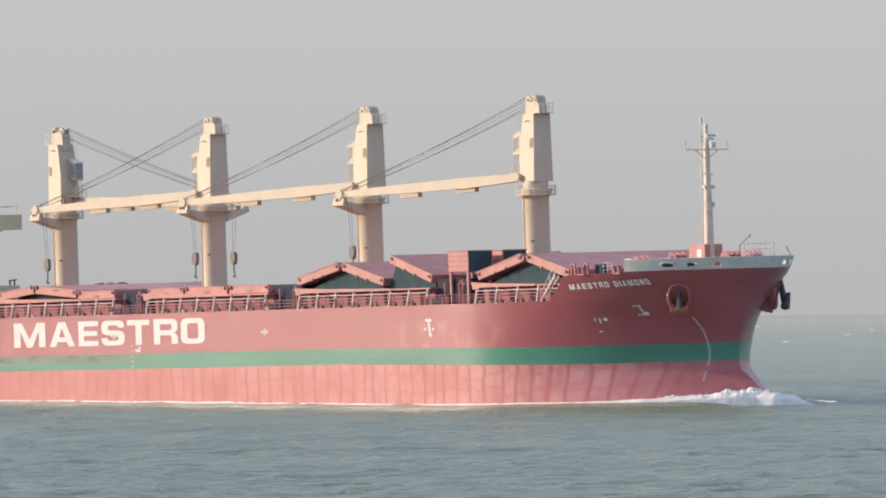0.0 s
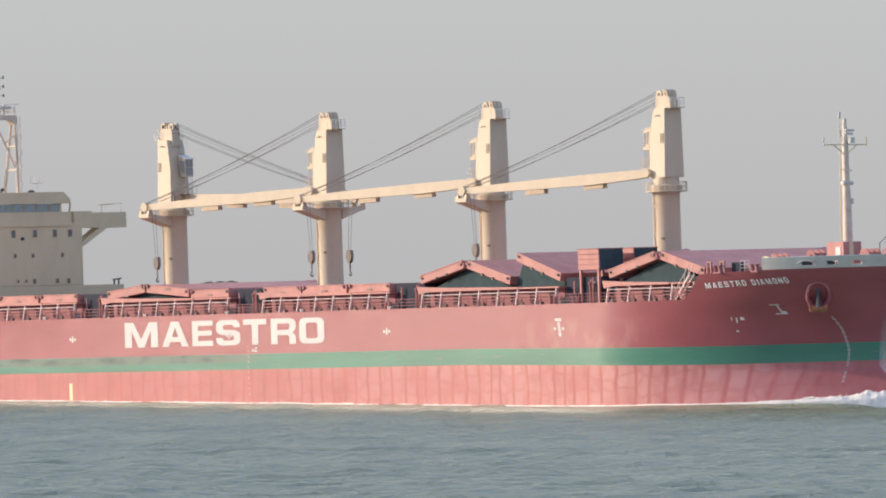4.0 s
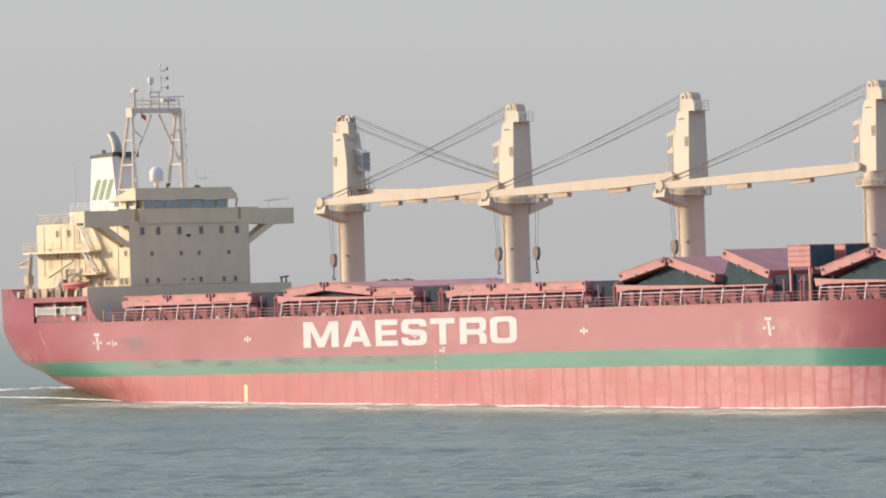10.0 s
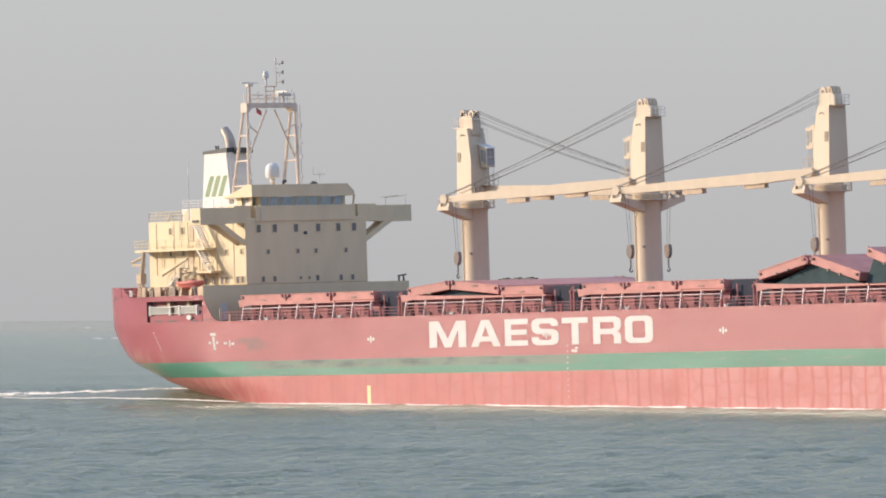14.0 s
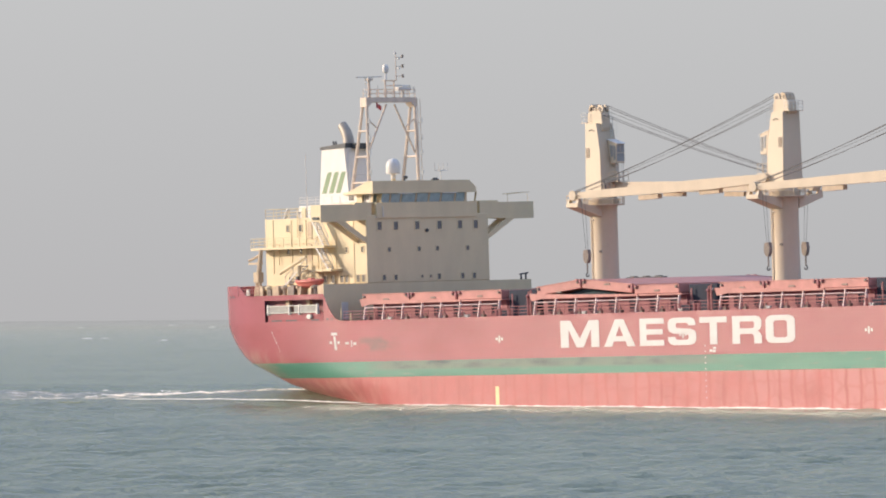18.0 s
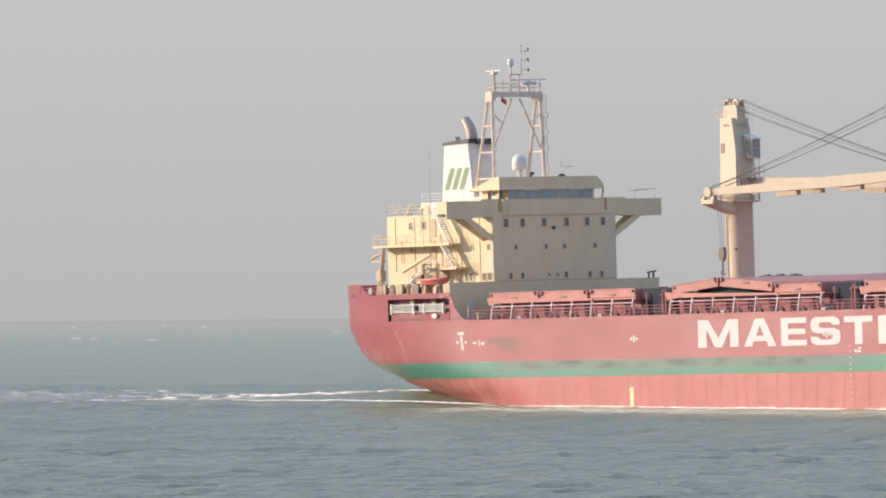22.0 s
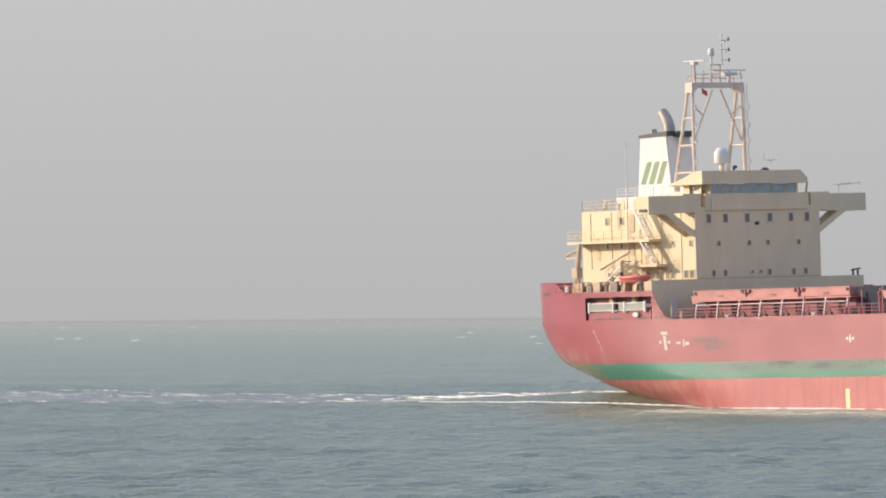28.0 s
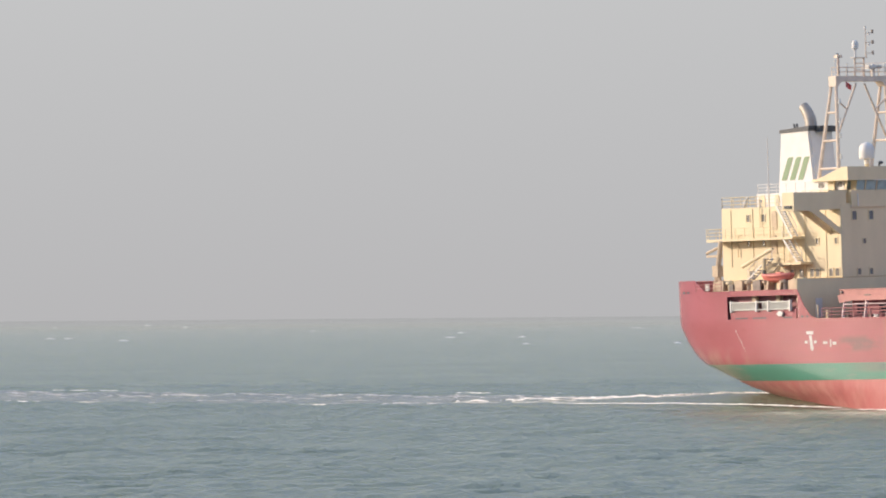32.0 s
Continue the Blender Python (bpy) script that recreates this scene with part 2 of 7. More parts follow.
def sea_material(name, trough, crest):
    """Choppy water whose body colour runs between two tones."""
    m = bpy.data.materials.new(name)
    m.use_nodes = True
    n, l = m.node_tree.nodes, m.node_tree.links
    b = n["Principled BSDF"]
    b.inputs["Roughness"].default_value, b.inputs["IOR"].default_value = 0.22, 1.33
    co = n.new("ShaderNodeTexCoord")
    crests = n.new("ShaderNodeMapping")
    crests.inputs["Rotation"].default_value, crests.inputs["Scale"].default_value = (0, 0, 0.25), (0.5, 1.0, 1.0)
    l.new(co.outputs["Object"], crests.inputs[0])
    heights = []
    for scale, detail in ((1.3, 6), (4.0, 4)):
        t = n.new("ShaderNodeTexNoise")
        t.inputs["Scale"].default_value, t.inputs["Detail"].default_value = scale, detail
        l.new(crests.outputs[0], t.inputs["Vector"])
        heights.append(t)
    add = n.new("ShaderNodeMath")
    add.operation = "MULTIPLY_ADD"
    add.inputs[1].default_value = 1.8
    l.new(heights[0].outputs["Fac"], add.inputs[0])
    l.new(heights[1].outputs["Fac"], add.inputs[2])
    bp = n.new("ShaderNodeBump")
    bp.inputs["Strength"].default_value, bp.inputs["Distance"].default_value = 1.0, 0.42
    l.new(add.outputs[0], bp.inputs["Height"])
    sep = n.new("ShaderNodeSeparateXYZ")
    l.new(co.outputs["Object"], sep.inputs[0])
    calm = n.new("ShaderNodeMapRange")
    calm.inputs[1].default_value, calm.inputs[2].default_value = 700.0, 4200.0
    calm.inputs[3].default_value, calm.inputs[4].default_value = 1.0, 0.06
    slick = n.new("ShaderNodeMapRange")
    slick.inputs[1].default_value, slick.inputs[2].default_value = 900.0, 4000.0
    slick.inputs[3].default_value, slick.inputs[4].default_value = 0.25, 0.06
    l.new(sep.outputs[1], slick.inputs[0])
    l.new(slick.outputs[0], b.inputs["Roughness"])
    l.new(sep.outputs[1], calm.inputs[0])
    l.new(calm.outputs[0], bp.inputs["Strength"])
    l.new(bp.outputs[0], b.inputs["Normal"])
    big = n.new("ShaderNodeTexNoise")
    big.inputs["Scale"].default_value, big.inputs["Detail"].default_value = 0.03, 4
    l.new(co.outputs["Object"], big.inputs["Vector"])
    ramp = n.new("ShaderNodeValToRGB")
    ramp.color_ramp.elements[0].position, ramp.color_ramp.elements[0].color = 0.35, (*trough, 1)
    ramp.color_ramp.elements[1].position, ramp.color_ramp.elements[1].color = 0.65, (*crest, 1)
    l.new(big.outputs["Fac"], ramp.inputs[0])
    l.new(ramp.outputs[0], b.inputs["Base Color"])
    return m


SEA = sea_material("sea_water", (0.212, 0.247, 0.151), (0.268, 0.302, 0.191))
CHURNED = sea_material("churned_water", (0.235, 0.25, 0.18), (0.29, 0.295, 0.225))
AERATED = sea_material("aerated_water", (0.185, 0.212, 0.138), (0.23, 0.258, 0.17))


# ---- mesh helpers ----
def box(bm, x0, x1, y0, y1, z0, z1):
    v = [bm.verts.new((x, y, z)) for x in (x0, x1) for y in (y0, y1) for z in (z0, z1)]
    for f in ((0, 1, 3, 2), (4, 6, 7, 5), (0, 4, 5, 1), (2, 3, 7, 6), (0, 2, 6, 4), (1, 5, 7, 3)):
        bm.faces.new([v[i] for i in f])
    return bm


def prism(bm, pts, axis, a, b, scale=1.0):
    """Extrude the outline pts (2D) along axis from a to b."""
    def at(p, c):
        return {"x": (c, p[0], p[1]), "y": (p[0], c, p[1]), "z": (p[0], p[1], c)}[axis]
    lo = [bm.verts.new(at(p, a)) for p in pts]
    hi = [bm.verts.new(at(p, b)) for p in pts]
    k = len(pts)
    for i in range(k):
        bm.faces.new((lo[i], lo[(i + 1) % k], hi[(i + 1) % k], hi[i]))
    bm.faces.new(lo[::-1])
    bm.faces.new(hi)
    return bm


def tube(bm, p, q, r, r2=None, n=8):
    """A round bar from p to q."""
    p, q = Vector(p), Vector(q)
    r2 = r if r2 is None else r2
    d = (q - p).normalized()
    s = d.cross(Vector((0, 0, 1)) if abs(d.z) < 0.9 else Vector((1, 0, 0))).normalized()
    u = s.cross(d)
    lo, hi = [], []
    for i in range(n):
        a = 2 * math.pi * i / n
        w = s * math.cos(a) + u * math.sin(a)
        lo.append(bm.verts.new(p + w * r))
        hi.append(bm.verts.new(q + w * r2))
    for i in range(n):
        bm.faces.new((lo[i], hi[i], hi[(i + 1) % n], lo[(i + 1) % n]))
    bm.faces.new(lo)
    bm.faces.new(hi[::-1])
    return bm


def lathe(bm, x, y, profile, n=24):
    """Turn a profile of (radius, height) about the upright through x, y."""
    rings = []
    for r, z in profile:
        rings.append([bm.verts.new((x + r * math.cos(2 * math.pi * i / n), y + r * math.sin(2 * math.pi * i / n), z)) for i in range(n)])
    for a, b in zip(rings, rings[1:]):
        for i in range(n):
            bm.faces.new((a[i], a[(i + 1) % n], b[(i + 1) % n], b[i]))
    bm.faces.new(rings[0][::-1])
    bm.faces.new(rings[-1])
    return bm


def ball(bm, c, rx, ry, rz, n=14, m=8):
    rings = [[bm.verts.new((c[0] + rx * math.sin(math.pi * j / m) * math.cos(2 * math.pi * i / n), c[1] + ry * math.sin(math.pi * j / m) * math.sin(2 * math.pi * i / n),
                            c[2] + rz * math.cos(math.pi * j / m))) for i in range(n)] for j in range(1, m)]
    top, low = bm.verts.new((c[0], c[1], c[2] + rz)), bm.verts.new((c[0], c[1], c[2] - rz))
    for a, b in zip(rings, rings[1:]):
        for i in range(n):
            bm.faces.new((a[i], b[i], b[(i + 1) % n], a[(i + 1) % n]))
    for i in range(n):
        bm.faces.new((top, rings[0][i], rings[0][(i + 1) % n]))
        bm.faces.new((low, rings[-1][(i + 1) % n], rings[-1][i]))
    return bm


def mesh_of(name, bm, material, smooth=False):
    bmesh.ops.recalc_face_normals(bm, faces=bm.faces)
    me = bpy.data.meshes.new(name)
    bm.to_mesh(me)
    bm.free()
    for m in (material if isinstance(material, (list, tuple)) else [material]):
        me.materials.append(m)
    if smooth:
        me.shade_smooth()
        me.set_sharp_from_angle(angle=radians(35))
    return me


def part(name, bm, material, parent, label="", smooth=False, at=None):
    """One mesh object under a thing or under a part."""
    me = bm if isinstance(bm, bpy.types.Mesh) else mesh_of(name, bm, material, smooth)
    ob = new(name, me)
    ob.parent = parent
    if at is not None:
        ob.matrix_basis = at if isinstance(at, Matrix) else Matrix.Translation(at)
    return tagged(ob, label) if label else ob


def B():
    return bmesh.new()


def lerp_table(table, z):
    """Values between the rows of a table whose first column rises."""
    if z <= table[0][0]:
        return table[0][1:]
    for p, q in zip(table, table[1:]):
        if z <= q[0]:
            k = (z - p[0]) / (q[0] - p[0])
            return tuple(a + (b - a) * k for a, b in zip(p[1:], q[1:]))
    return table[-1][1:]


# ---- the ship's lines (x forward, y to port, z up from the light waterline amidships) ----
HALF = 16.1
BOW = [(-3, 122.6, 1.05), (0.8, 119.0, 1.06), (2.6, 116.4, 1.10), (4.4, 116.4, 1.13), (6.9, 116.8, 1.23), (8.8, 117.5, 1.36), (11.8, 118.7, 1.92), (13.0, 119.4, 2.22), (14.7, 120.0, 2.42)]
STERN = [(-3, -44.0, -26, 1.0), (0.5, -55.0, -26, 1.6), (1.3, -57.5, -27, 1.65), (1.9, -59.5, -28, 1.8), (2.5, -61.5, -30, 1.98), (3.2, -64.0, -33, 2.1), (4.3, -67.0, -38, 2.1),
         (6.0, -70.0, -42, 2.83), (8.0, -71.6, -42, 3.17), (10.0, -72.3, -42, 3.6), (15.0, -72.3, -42, 3.7)]
ENTRY = 88.0
# how far the painted band dips towards the stem, by height
DIP = [(0.8, 0.0), (3.2, 0.45), (3.92, 0.55), (5.72, 0.36), (9.0, 0.0)]


def half_breadth(x, z):
    end, m = lerp_table(BOW, z)
    if x > ENTRY:
        u = min(1, (x - ENTRY) / (end - ENTRY))
        return HALF * max(0, 1 - u * u) ** (1 / m)
    end, start, m = lerp_table(STERN, z)
    if x < start:
        u = min(1, (x - start) / (end - start))
        return HALF * max(0, 1 - u * u) ** (1 / m)
    return HALF


def side_top(x):
    """Height of the shell plating's upper edge."""
    if x < -62.5:
        return 14.85
    if x < -60.5:
        return 14.85 - 1.25 * (x + 62.5) / 2.0
    if x < -42.9:
        return 13.6
    if x < -40.0:
        return 13.4 - 2.95 * math.sin(math.pi / 2 * (x + 42.9) / 2.9) ** 0.8
    if x < 101.7:
        return 10.45
    if x < 103.3:
        return 10.45 + 2.8 * (x - 101.7) / 1.6
    return 13.25 + 0.3 * (x - 103.3) / 16


ship = tagged(new("cargo_ship"), "bulk carrier with red hull, green band and four cream cranes", "ship")
ship.matrix_basis = ship_pose(*COURSE[0][1:])


def build_hull():
    xs_mid = [-42 + 1.0 * i for i in range(4)] + list(np.linspace(-38, ENTRY, 64))
    stern_s = [math.sin(math.pi / 2 * i / 44) for i in range(44, 0, -1)]
    bow_s = [math.sin(math.pi / 2 * i / 46) for i in range(1, 47)]
    low = [-3, -1.5, 0, 0.8, 1.3, 1.9, 2.5, 3.2, 3.92, 4.5, 5.1, 5.72, 6.5, 7.3, 8.1, 9, 9.8, 10.45]
    up = [0.03, 0.25, 0.5, 0.81, 1.0]
    verts, faces, mats = [], [], []
    for side in (-1, 1):
        grid = []
        for kind, vals in (("s", stern_s), ("m", xs_mid), ("b", bow_s)):
            for s in vals:
                col = []
                for z in low + up:
                    zz = z
                    if kind == "s":
                        xt = -42 - 30.3 * s
                    elif kind == "b":
                        xt = ENTRY + 31.0 * s
                    else:
                        xt = s
                    if xt > 66:
                        zz = z - min(1, (xt - 66) / 38) * lerp_table(DIP, z)[0]
                    if len(col) >= len(low):
                        top = side_top(xt)
                        zz = 10.45 + (max(top, 10.46) - 10.45) * z
                    if kind == "s":
                        x = -42 + (lerp_table(STERN, zz)[0] + 42) * s
                        y = half_breadth(x, zz)
                    elif kind == "b":
                        end, m = lerp_table(BOW, zz)
                        x = ENTRY + (end - ENTRY) * s
                        y = HALF * max(0, 1 - s * s) ** (1 / m)
                    else:
                        x = s
                        y = half_breadth(x, zz)
                    col.append(len(verts))
                    verts.append((x, side * y, zz))
                grid.append((xt, col))
        for (xa, a), (xb, b) in zip(grid, grid[1:]):
            for j in range(len(a) - 1):
                if j >= len(low) and j < len(low) + 3 and -55.3 < (xa + xb) / 2 < -43.6:
                    continue
                q = (a[j], b[j], b[j + 1], a[j + 1])
                faces.append(q if side < 0 else q[::-1])
                z = low[j] if j < len(low) else 20
                mats.append(2 if z < 3.9 else 1 if z < 5.7 else 0)
    me = bpy.data.meshes.new("hull")
    me.from_pydata(verts, [], faces)
    me.polygons.foreach_set("material_index", mats)
    for m in (HULL_RED, HULL_GREEN, HULL_BOOT):
        me.materials.append(m)
    me.shade_smooth()
    ob = part("hull", me, None, ship, "red steel hull with green band and pale red boot topping")
    mod = ob.modifiers.new("plate", "SOLIDIFY")
    mod.thickness, mod.offset = 0.05, -1
    split = ob.modifiers.new("crisp_edges", "EDGE_SPLIT")
    split.split_angle = radians(45)
    return ob


hull = build_hull()


def deck_sheet(name, x0, x1, z, material, label, n=40, inset=0.25):
    bm = B()
    last = None
    for i in range(n + 1):
        x = x0 + (x1 - x0) * i / n
        y = max(0.05, half_breadth(x, z) - inset)
        row = [bm.verts.new((x, s * y, zz)) for s in (-1, 1) for zz in (z, z - 0.2)]
        if last:
            bm.faces.new((last[0], row[0], row[2], last[2]))
            bm.faces.new((last[1], last[3], row[3], row[1]))
        last = row
    return part(name, bm, material, ship, label)


deck_sheet("main_deck", -71, 117, 10.38, DECK_RED, "red painted main deck")
deck_sheet("poop_deck", -71.8, -43.95, 13.35, DECK_RED, "red painted poop deck")
deck_sheet("forecastle_deck", 103.4, 118.0, 13.1, DECK_RED, "red painted forecastle deck")
bm = B()
prism(bm, [(103.0, 10.4), (103.3, 10.4), (103.8, 13.1), (103.4, 13.1)], "y", -12.0, 12.0)
part("forecastle_bulkhead", bm, DECK_RED, ship)
bm = B()
ball(bm, (114.9, 0, -4.3), 4.2, 1.9, 2.0, 20, 12)
part("bulbous_bow", bm, HULL_BOOT, hull, "pale red bulbous bow", smooth=True)


def bow_bulwark():
    """Grey bulwark round the forecastle with its mooring ports."""
    holes = [(114.7, 115.9), (116.8, 117.5), (118.3, 118.8)]
    for side in (-1, 1):
        verts, faces = [], []
        n = 110
        s0 = (111.0 - ENTRY) / (119.7 - ENTRY)
        for i in range(n + 1):
            s = s0 + (1 - s0) * math.sin(math.pi / 2 * i / n)
            for z in (13.45, 13.75, 14.2, 14.72):
                end, m = lerp_table(BOW, z)
                x = ENTRY + (end + 0.02 - ENTRY) * s
                verts.append((x, side * (HALF + 0.03) * max(0, 1 - s * s) ** (1 / m), z))
        for i in range(n):
            xm = (verts[i * 4][0] + verts[i * 4 + 4][0]) / 2
            for j in range(3):
                if j == 1 and any(a < xm < b for a, b in holes):
                    continue
                q = (i * 4 + j, i * 4 + 4 + j, i * 4 + 5 + j, i * 4 + 1 + j)
                faces.append(q if side < 0 else q[::-1])
        me = bpy.data.meshes.new("bulwark")
        me.from_pydata(verts, [], faces)
        me.materials.append(GREY)
        me.shade_smooth()
        ob = part("bulwark", me, None, ship, "pale grey steel bulwark round the bow")
        mod = ob.modifiers.new("plate", "SOLIDIFY")
        mod.thickness, mod.offset = 0.1, -1
        split = ob.modifiers.new("crisp_edges", "EDGE_SPLIT")
        split.split_angle = radians(45)


bow_bulwark()
for xa, xb, z0, z1, lip, fill in ((114.65, 115.95, 13.72, 14.25, WHITE, DARK), (116.75, 117.55, 13.72, 14.25, GREY, DARK), (119.0, 119.25, 13.9, 14.25, GREY, DARK)):
    bm, dark = B(), B()
    ring = [(xa + (xb - xa) * (0.5 - 0.5 * math.cos(a)), (z0 + z1) / 2 + (z1 - z0) * 0.55 * math.sin(a)) for a in [2 * math.pi * i / 20 for i in range(20)]]
    pts = [Vector((x, -half_breadth(x, z) - 0.08, z)) for x, z in ring]
    for p, q in zip(pts, pts[1:] + pts[:1]):
        tube(bm, p, q, 0.07, n=6)
    part("mooring_chock", bm, lip, ship, "oval mooring chock in the bulwark", smooth=True)
    # dark plate fills in the shade behind the opening
    back = [dark.verts.new(p + Vector((-0.1, 0.25, 0))) for p in pts]
    dark.faces.new(back)
    bmesh.ops.solidify(dark, geom=dark.faces[:], thickness=0.05)
    part("chock_roller", dark, fill, ship)


# ---- lettering and marks on the shell ----
# block letters as outlines in a unit square: first the outer loop, then the counter
GLYPHS = {
    "M": [[(0, 0), (0, 1), (.26, 1), (.5, .33), (.74, 1), (1, 1), (1, 0), (.79, 0), (.79, .66), (.59, 0), (.41, 0), (.21, .66), (.21, 0)]],
    "A": [[(0, 0), (.36, 1), (.64, 1), (1, 0), (.75, 0), (.69, .19), (.31, .19), (.25, 0)], [(.38, .38), (.5, .76), (.62, .38)]],
    "E": [[(0, 0), (0, 1), (1, 1), (1, .8), (.28, .8), (.28, .6), (.95, .6), (.95, .41), (.28, .41), (.28, .2), (1, .2), (1, 0)]],
    "T": [[(0, 1), (1, 1), (1, .79), (.64, .79), (.64, 0), (.37, 0), (.37, .79), (0, .79)]],
    "R": [[(0, 0), (0, 1), (.8, 1), (.94, .95), (1, .85), (1, .62), (.94, .5), (.86, .45), (.95, .38), (1, .27), (1, 0), (.74, 0), (.74, .26), (.68, .35), (.26, .35), (.26, 0)],
          [(.26, .55), (.26, .8), (.69, .8), (.75, .76), (.75, .6), (.69, .55)]],
    "O": [[(.2, 0), (.07, .05), (0, .17), (0, .83), (.07, .95), (.2, 1), (.8, 1), (.93, .95), (1, .83), (1, .17), (.93, .05), (.8, 0)],
          [(.35, .19), (.27, .24), (.27, .76), (.35, .81), (.66, .81), (.73, .76), (.73, .24), (.66, .19)]],
    "D": [[(0, 0), (0, 1), (.72, 1), (.92, .92), (1, .75), (1, .25), (.92, .08), (.72, 0)], [(.27, .2), (.27, .8), (.66, .8), (.74, .73), (.74, .27), (.66, .2)]],
    "N": [[(0, 0), (0, 1), (.28, 1), (.74, .38), (.74, 1), (1, 1), (1, 0), (.72, 0), (.26, .62), (.26, 0)]],
    "I": [[(0, 0), (0, 1), (1, 1), (1, 0)]],
    "S": [[(0, .3), (.25, .3), (.28, .22), (.35, .19), (.66, .19), (.73, .23), (.73, .35), (.66, .4), (.2, .42), (.05, .5), (0, .6), (0, .82), (.06, .94), (.2, 1), (.8, 1), (.93, .94), (.98, .85), (.98, .71),
           (.73, .71), (.71, .78), (.65, .81), (.35, .81), (.28, .77), (.28, .66), (.35, .61), (.8, .59), (.95, .52), (1, .42), (1, .18), (.94, .06), (.8, 0), (.2, 0), (.06, .06), (0, .17)]],
}


def glyph(ch):
    cu = bpy.data.curves.new("glyph", "CURVE")
    cu.dimensions, cu.fill_mode = "2D", "BOTH"
    for loop in GLYPHS[ch]:
        sp = cu.splines.new("POLY")
        sp.points.add(len(loop) - 1)
        for q, (u, w) in zip(sp.points, loop):
            q.co = (u, w, 0, 1)
        sp.use_cyclic_u = True
    ob = bpy.data.objects.new("glyph", cu)
    scene.collection.objects.link(ob)
    bpy.context.view_layer.update()
    me = bpy.data.meshes.new_from_object(ob.evaluated_get(bpy.context.evaluated_depsgraph_get()))
    bpy.data.objects.remove(ob)
    return me


def paint_letter(ch, x0, x1, z0, z1, material, tilt=0.0):
    """A letter painted on the starboard shell between x0..x1 and z0..z1."""
    me = glyph(ch)
    for v in me.vertices:
        u, w = v.co.x, v.co.y
        x, z = x0 + (x1 - x0) * u, z0 + (z1 - z0) * w + tilt * (x0 + (x1 - x0) * u)
        v.co = (x, -half_breadth(x, z) - 0.03, z)
    me.materials.clear()
    me.materials.append(material)
    return part("letter", me, None, hull, "white painted letter")


for ch, x0, x1 in (("M", -0.1, 6.56), ("A", 7.4, 12.7), ("E", 13.47, 17.57), ("S", 18.25, 22.95), ("T", 23.55, 28.05), ("R", 28.92, 33.7), ("O", 34.38, 39.1)):
    paint_letter(ch, x0, x1, 6.79, 9.75, LETTER)

LOOSE = []


def shell_point(x, z, out=0.03):
    return Vector((x, -half_breadth(x, z) - out, z))


def paint_patch(name, x0, x1, z0, z1, material, lean=0.0, label="", n=2, out=0.03):
    """A painted bar on the starboard shell."""
    bm = B()
    lo = [bm.verts.new(shell_point(x0 + (x1 - x0) * i / n, z0, out)) for i in range(n + 1)]
    hi = [bm.verts.new(shell_point(x0 + (x1 - x0) * i / n + lean, z1, out)) for i in range(n + 1)]
    for i in range(n):
        bm.faces.new((lo[i], lo[i + 1], hi[i + 1], hi[i]))
    return part(name, bm, material, hull, label)


# the ship's name on the bow: letters run along the flare
NAME = "MAESTRO DIAMOND"
at_x = 104.0
for ch in NAME:
    if ch == " ":
        at_x += 0.42
        continue
    wide = 0.20 if ch == "I" else 0.70 if ch == "M" else 0.55
    k = 1.0 - 0.03 * (at_x - 104.0)
    paint_letter(ch, at_x, at_x + wide * k * 0.9, 7.45, 8.06, NAME_WHITE, tilt=0.04)
    at_x += (wide + 0.17) * k

# plimsoll and tug marks
paint_patch("waterline_mark", -11.85, -11.2, 0.6, 2.65, YELLOW, label="pale yellow painted bar at the waterline")
for x in (-10.9, 20.75, 50.8):
    paint_patch("load_mark", x - 0.12, x + 0.12, 7.55, 8.3, LETTER)
    paint_patch("load_mark", x - 0.62, x - 0.3, 7.78, 8.08, LETTER)
    paint_patch("load_mark", x + 0.3, x + 0.62, 7.78, 8.08, LETTER)
for x, z in ((-41.0, 8.0), (81.8, 7.75)):
    bm = B()
    for pts in ([(-0.28, 0.95), (0.28, 0.95), (0.28, -0.9), (0.5, -0.9), (0.0, -1.35), (-0.5, -0.9), (-0.28, -0.9)], [(-0.75, 1.1), (0.75, 1.1), (0.75, 1.55), (-0.75, 1.55)]):
        bm.faces.new([bm.verts.new(shell_point(x + 0.72 * p - 0.12 * q, z + 0.72 * q)) for p, q in pts])
    part("tug_mark", bm, LETTER, hull, "white painted arrow with bars")
    for dx in (-1.0, 0.45):
        paint_patch("tug_mark_bar", x + dx, x + dx + 0.42, z - 0.18, z + 0.12, LETTER)
for x0, x1, z0, z1 in ((-39.1, -38.4, 7.75, 8.0), (-38.0, -37.8, 7.45, 8.2), (-37.6, -37.0, 7.65, 7.95), (105.55, 105.65, 8.1, 8.5), (106.0, 106.15, 7.85, 8.7), (106.45, 106.85, 8.1, 8.5), (105.7, 106.0, 6.85, 7.0)):
    paint_patch("mark_bar", x0, x1, z0, z1, LETTER)
# bulb and thruster sign: an angular white hook
for x0, x1, z0, z1 in ((109.85, 110.75, 9.6, 9.7), (110.42, 110.58, 8.85, 9.62), (109.9, 110.75, 8.62, 8.72), (110.45, 110.95, 8.6, 8.95)):
    paint_patch("bulb_sign_bar", x0, x1, z0, z1, LETTER, out=0.07)
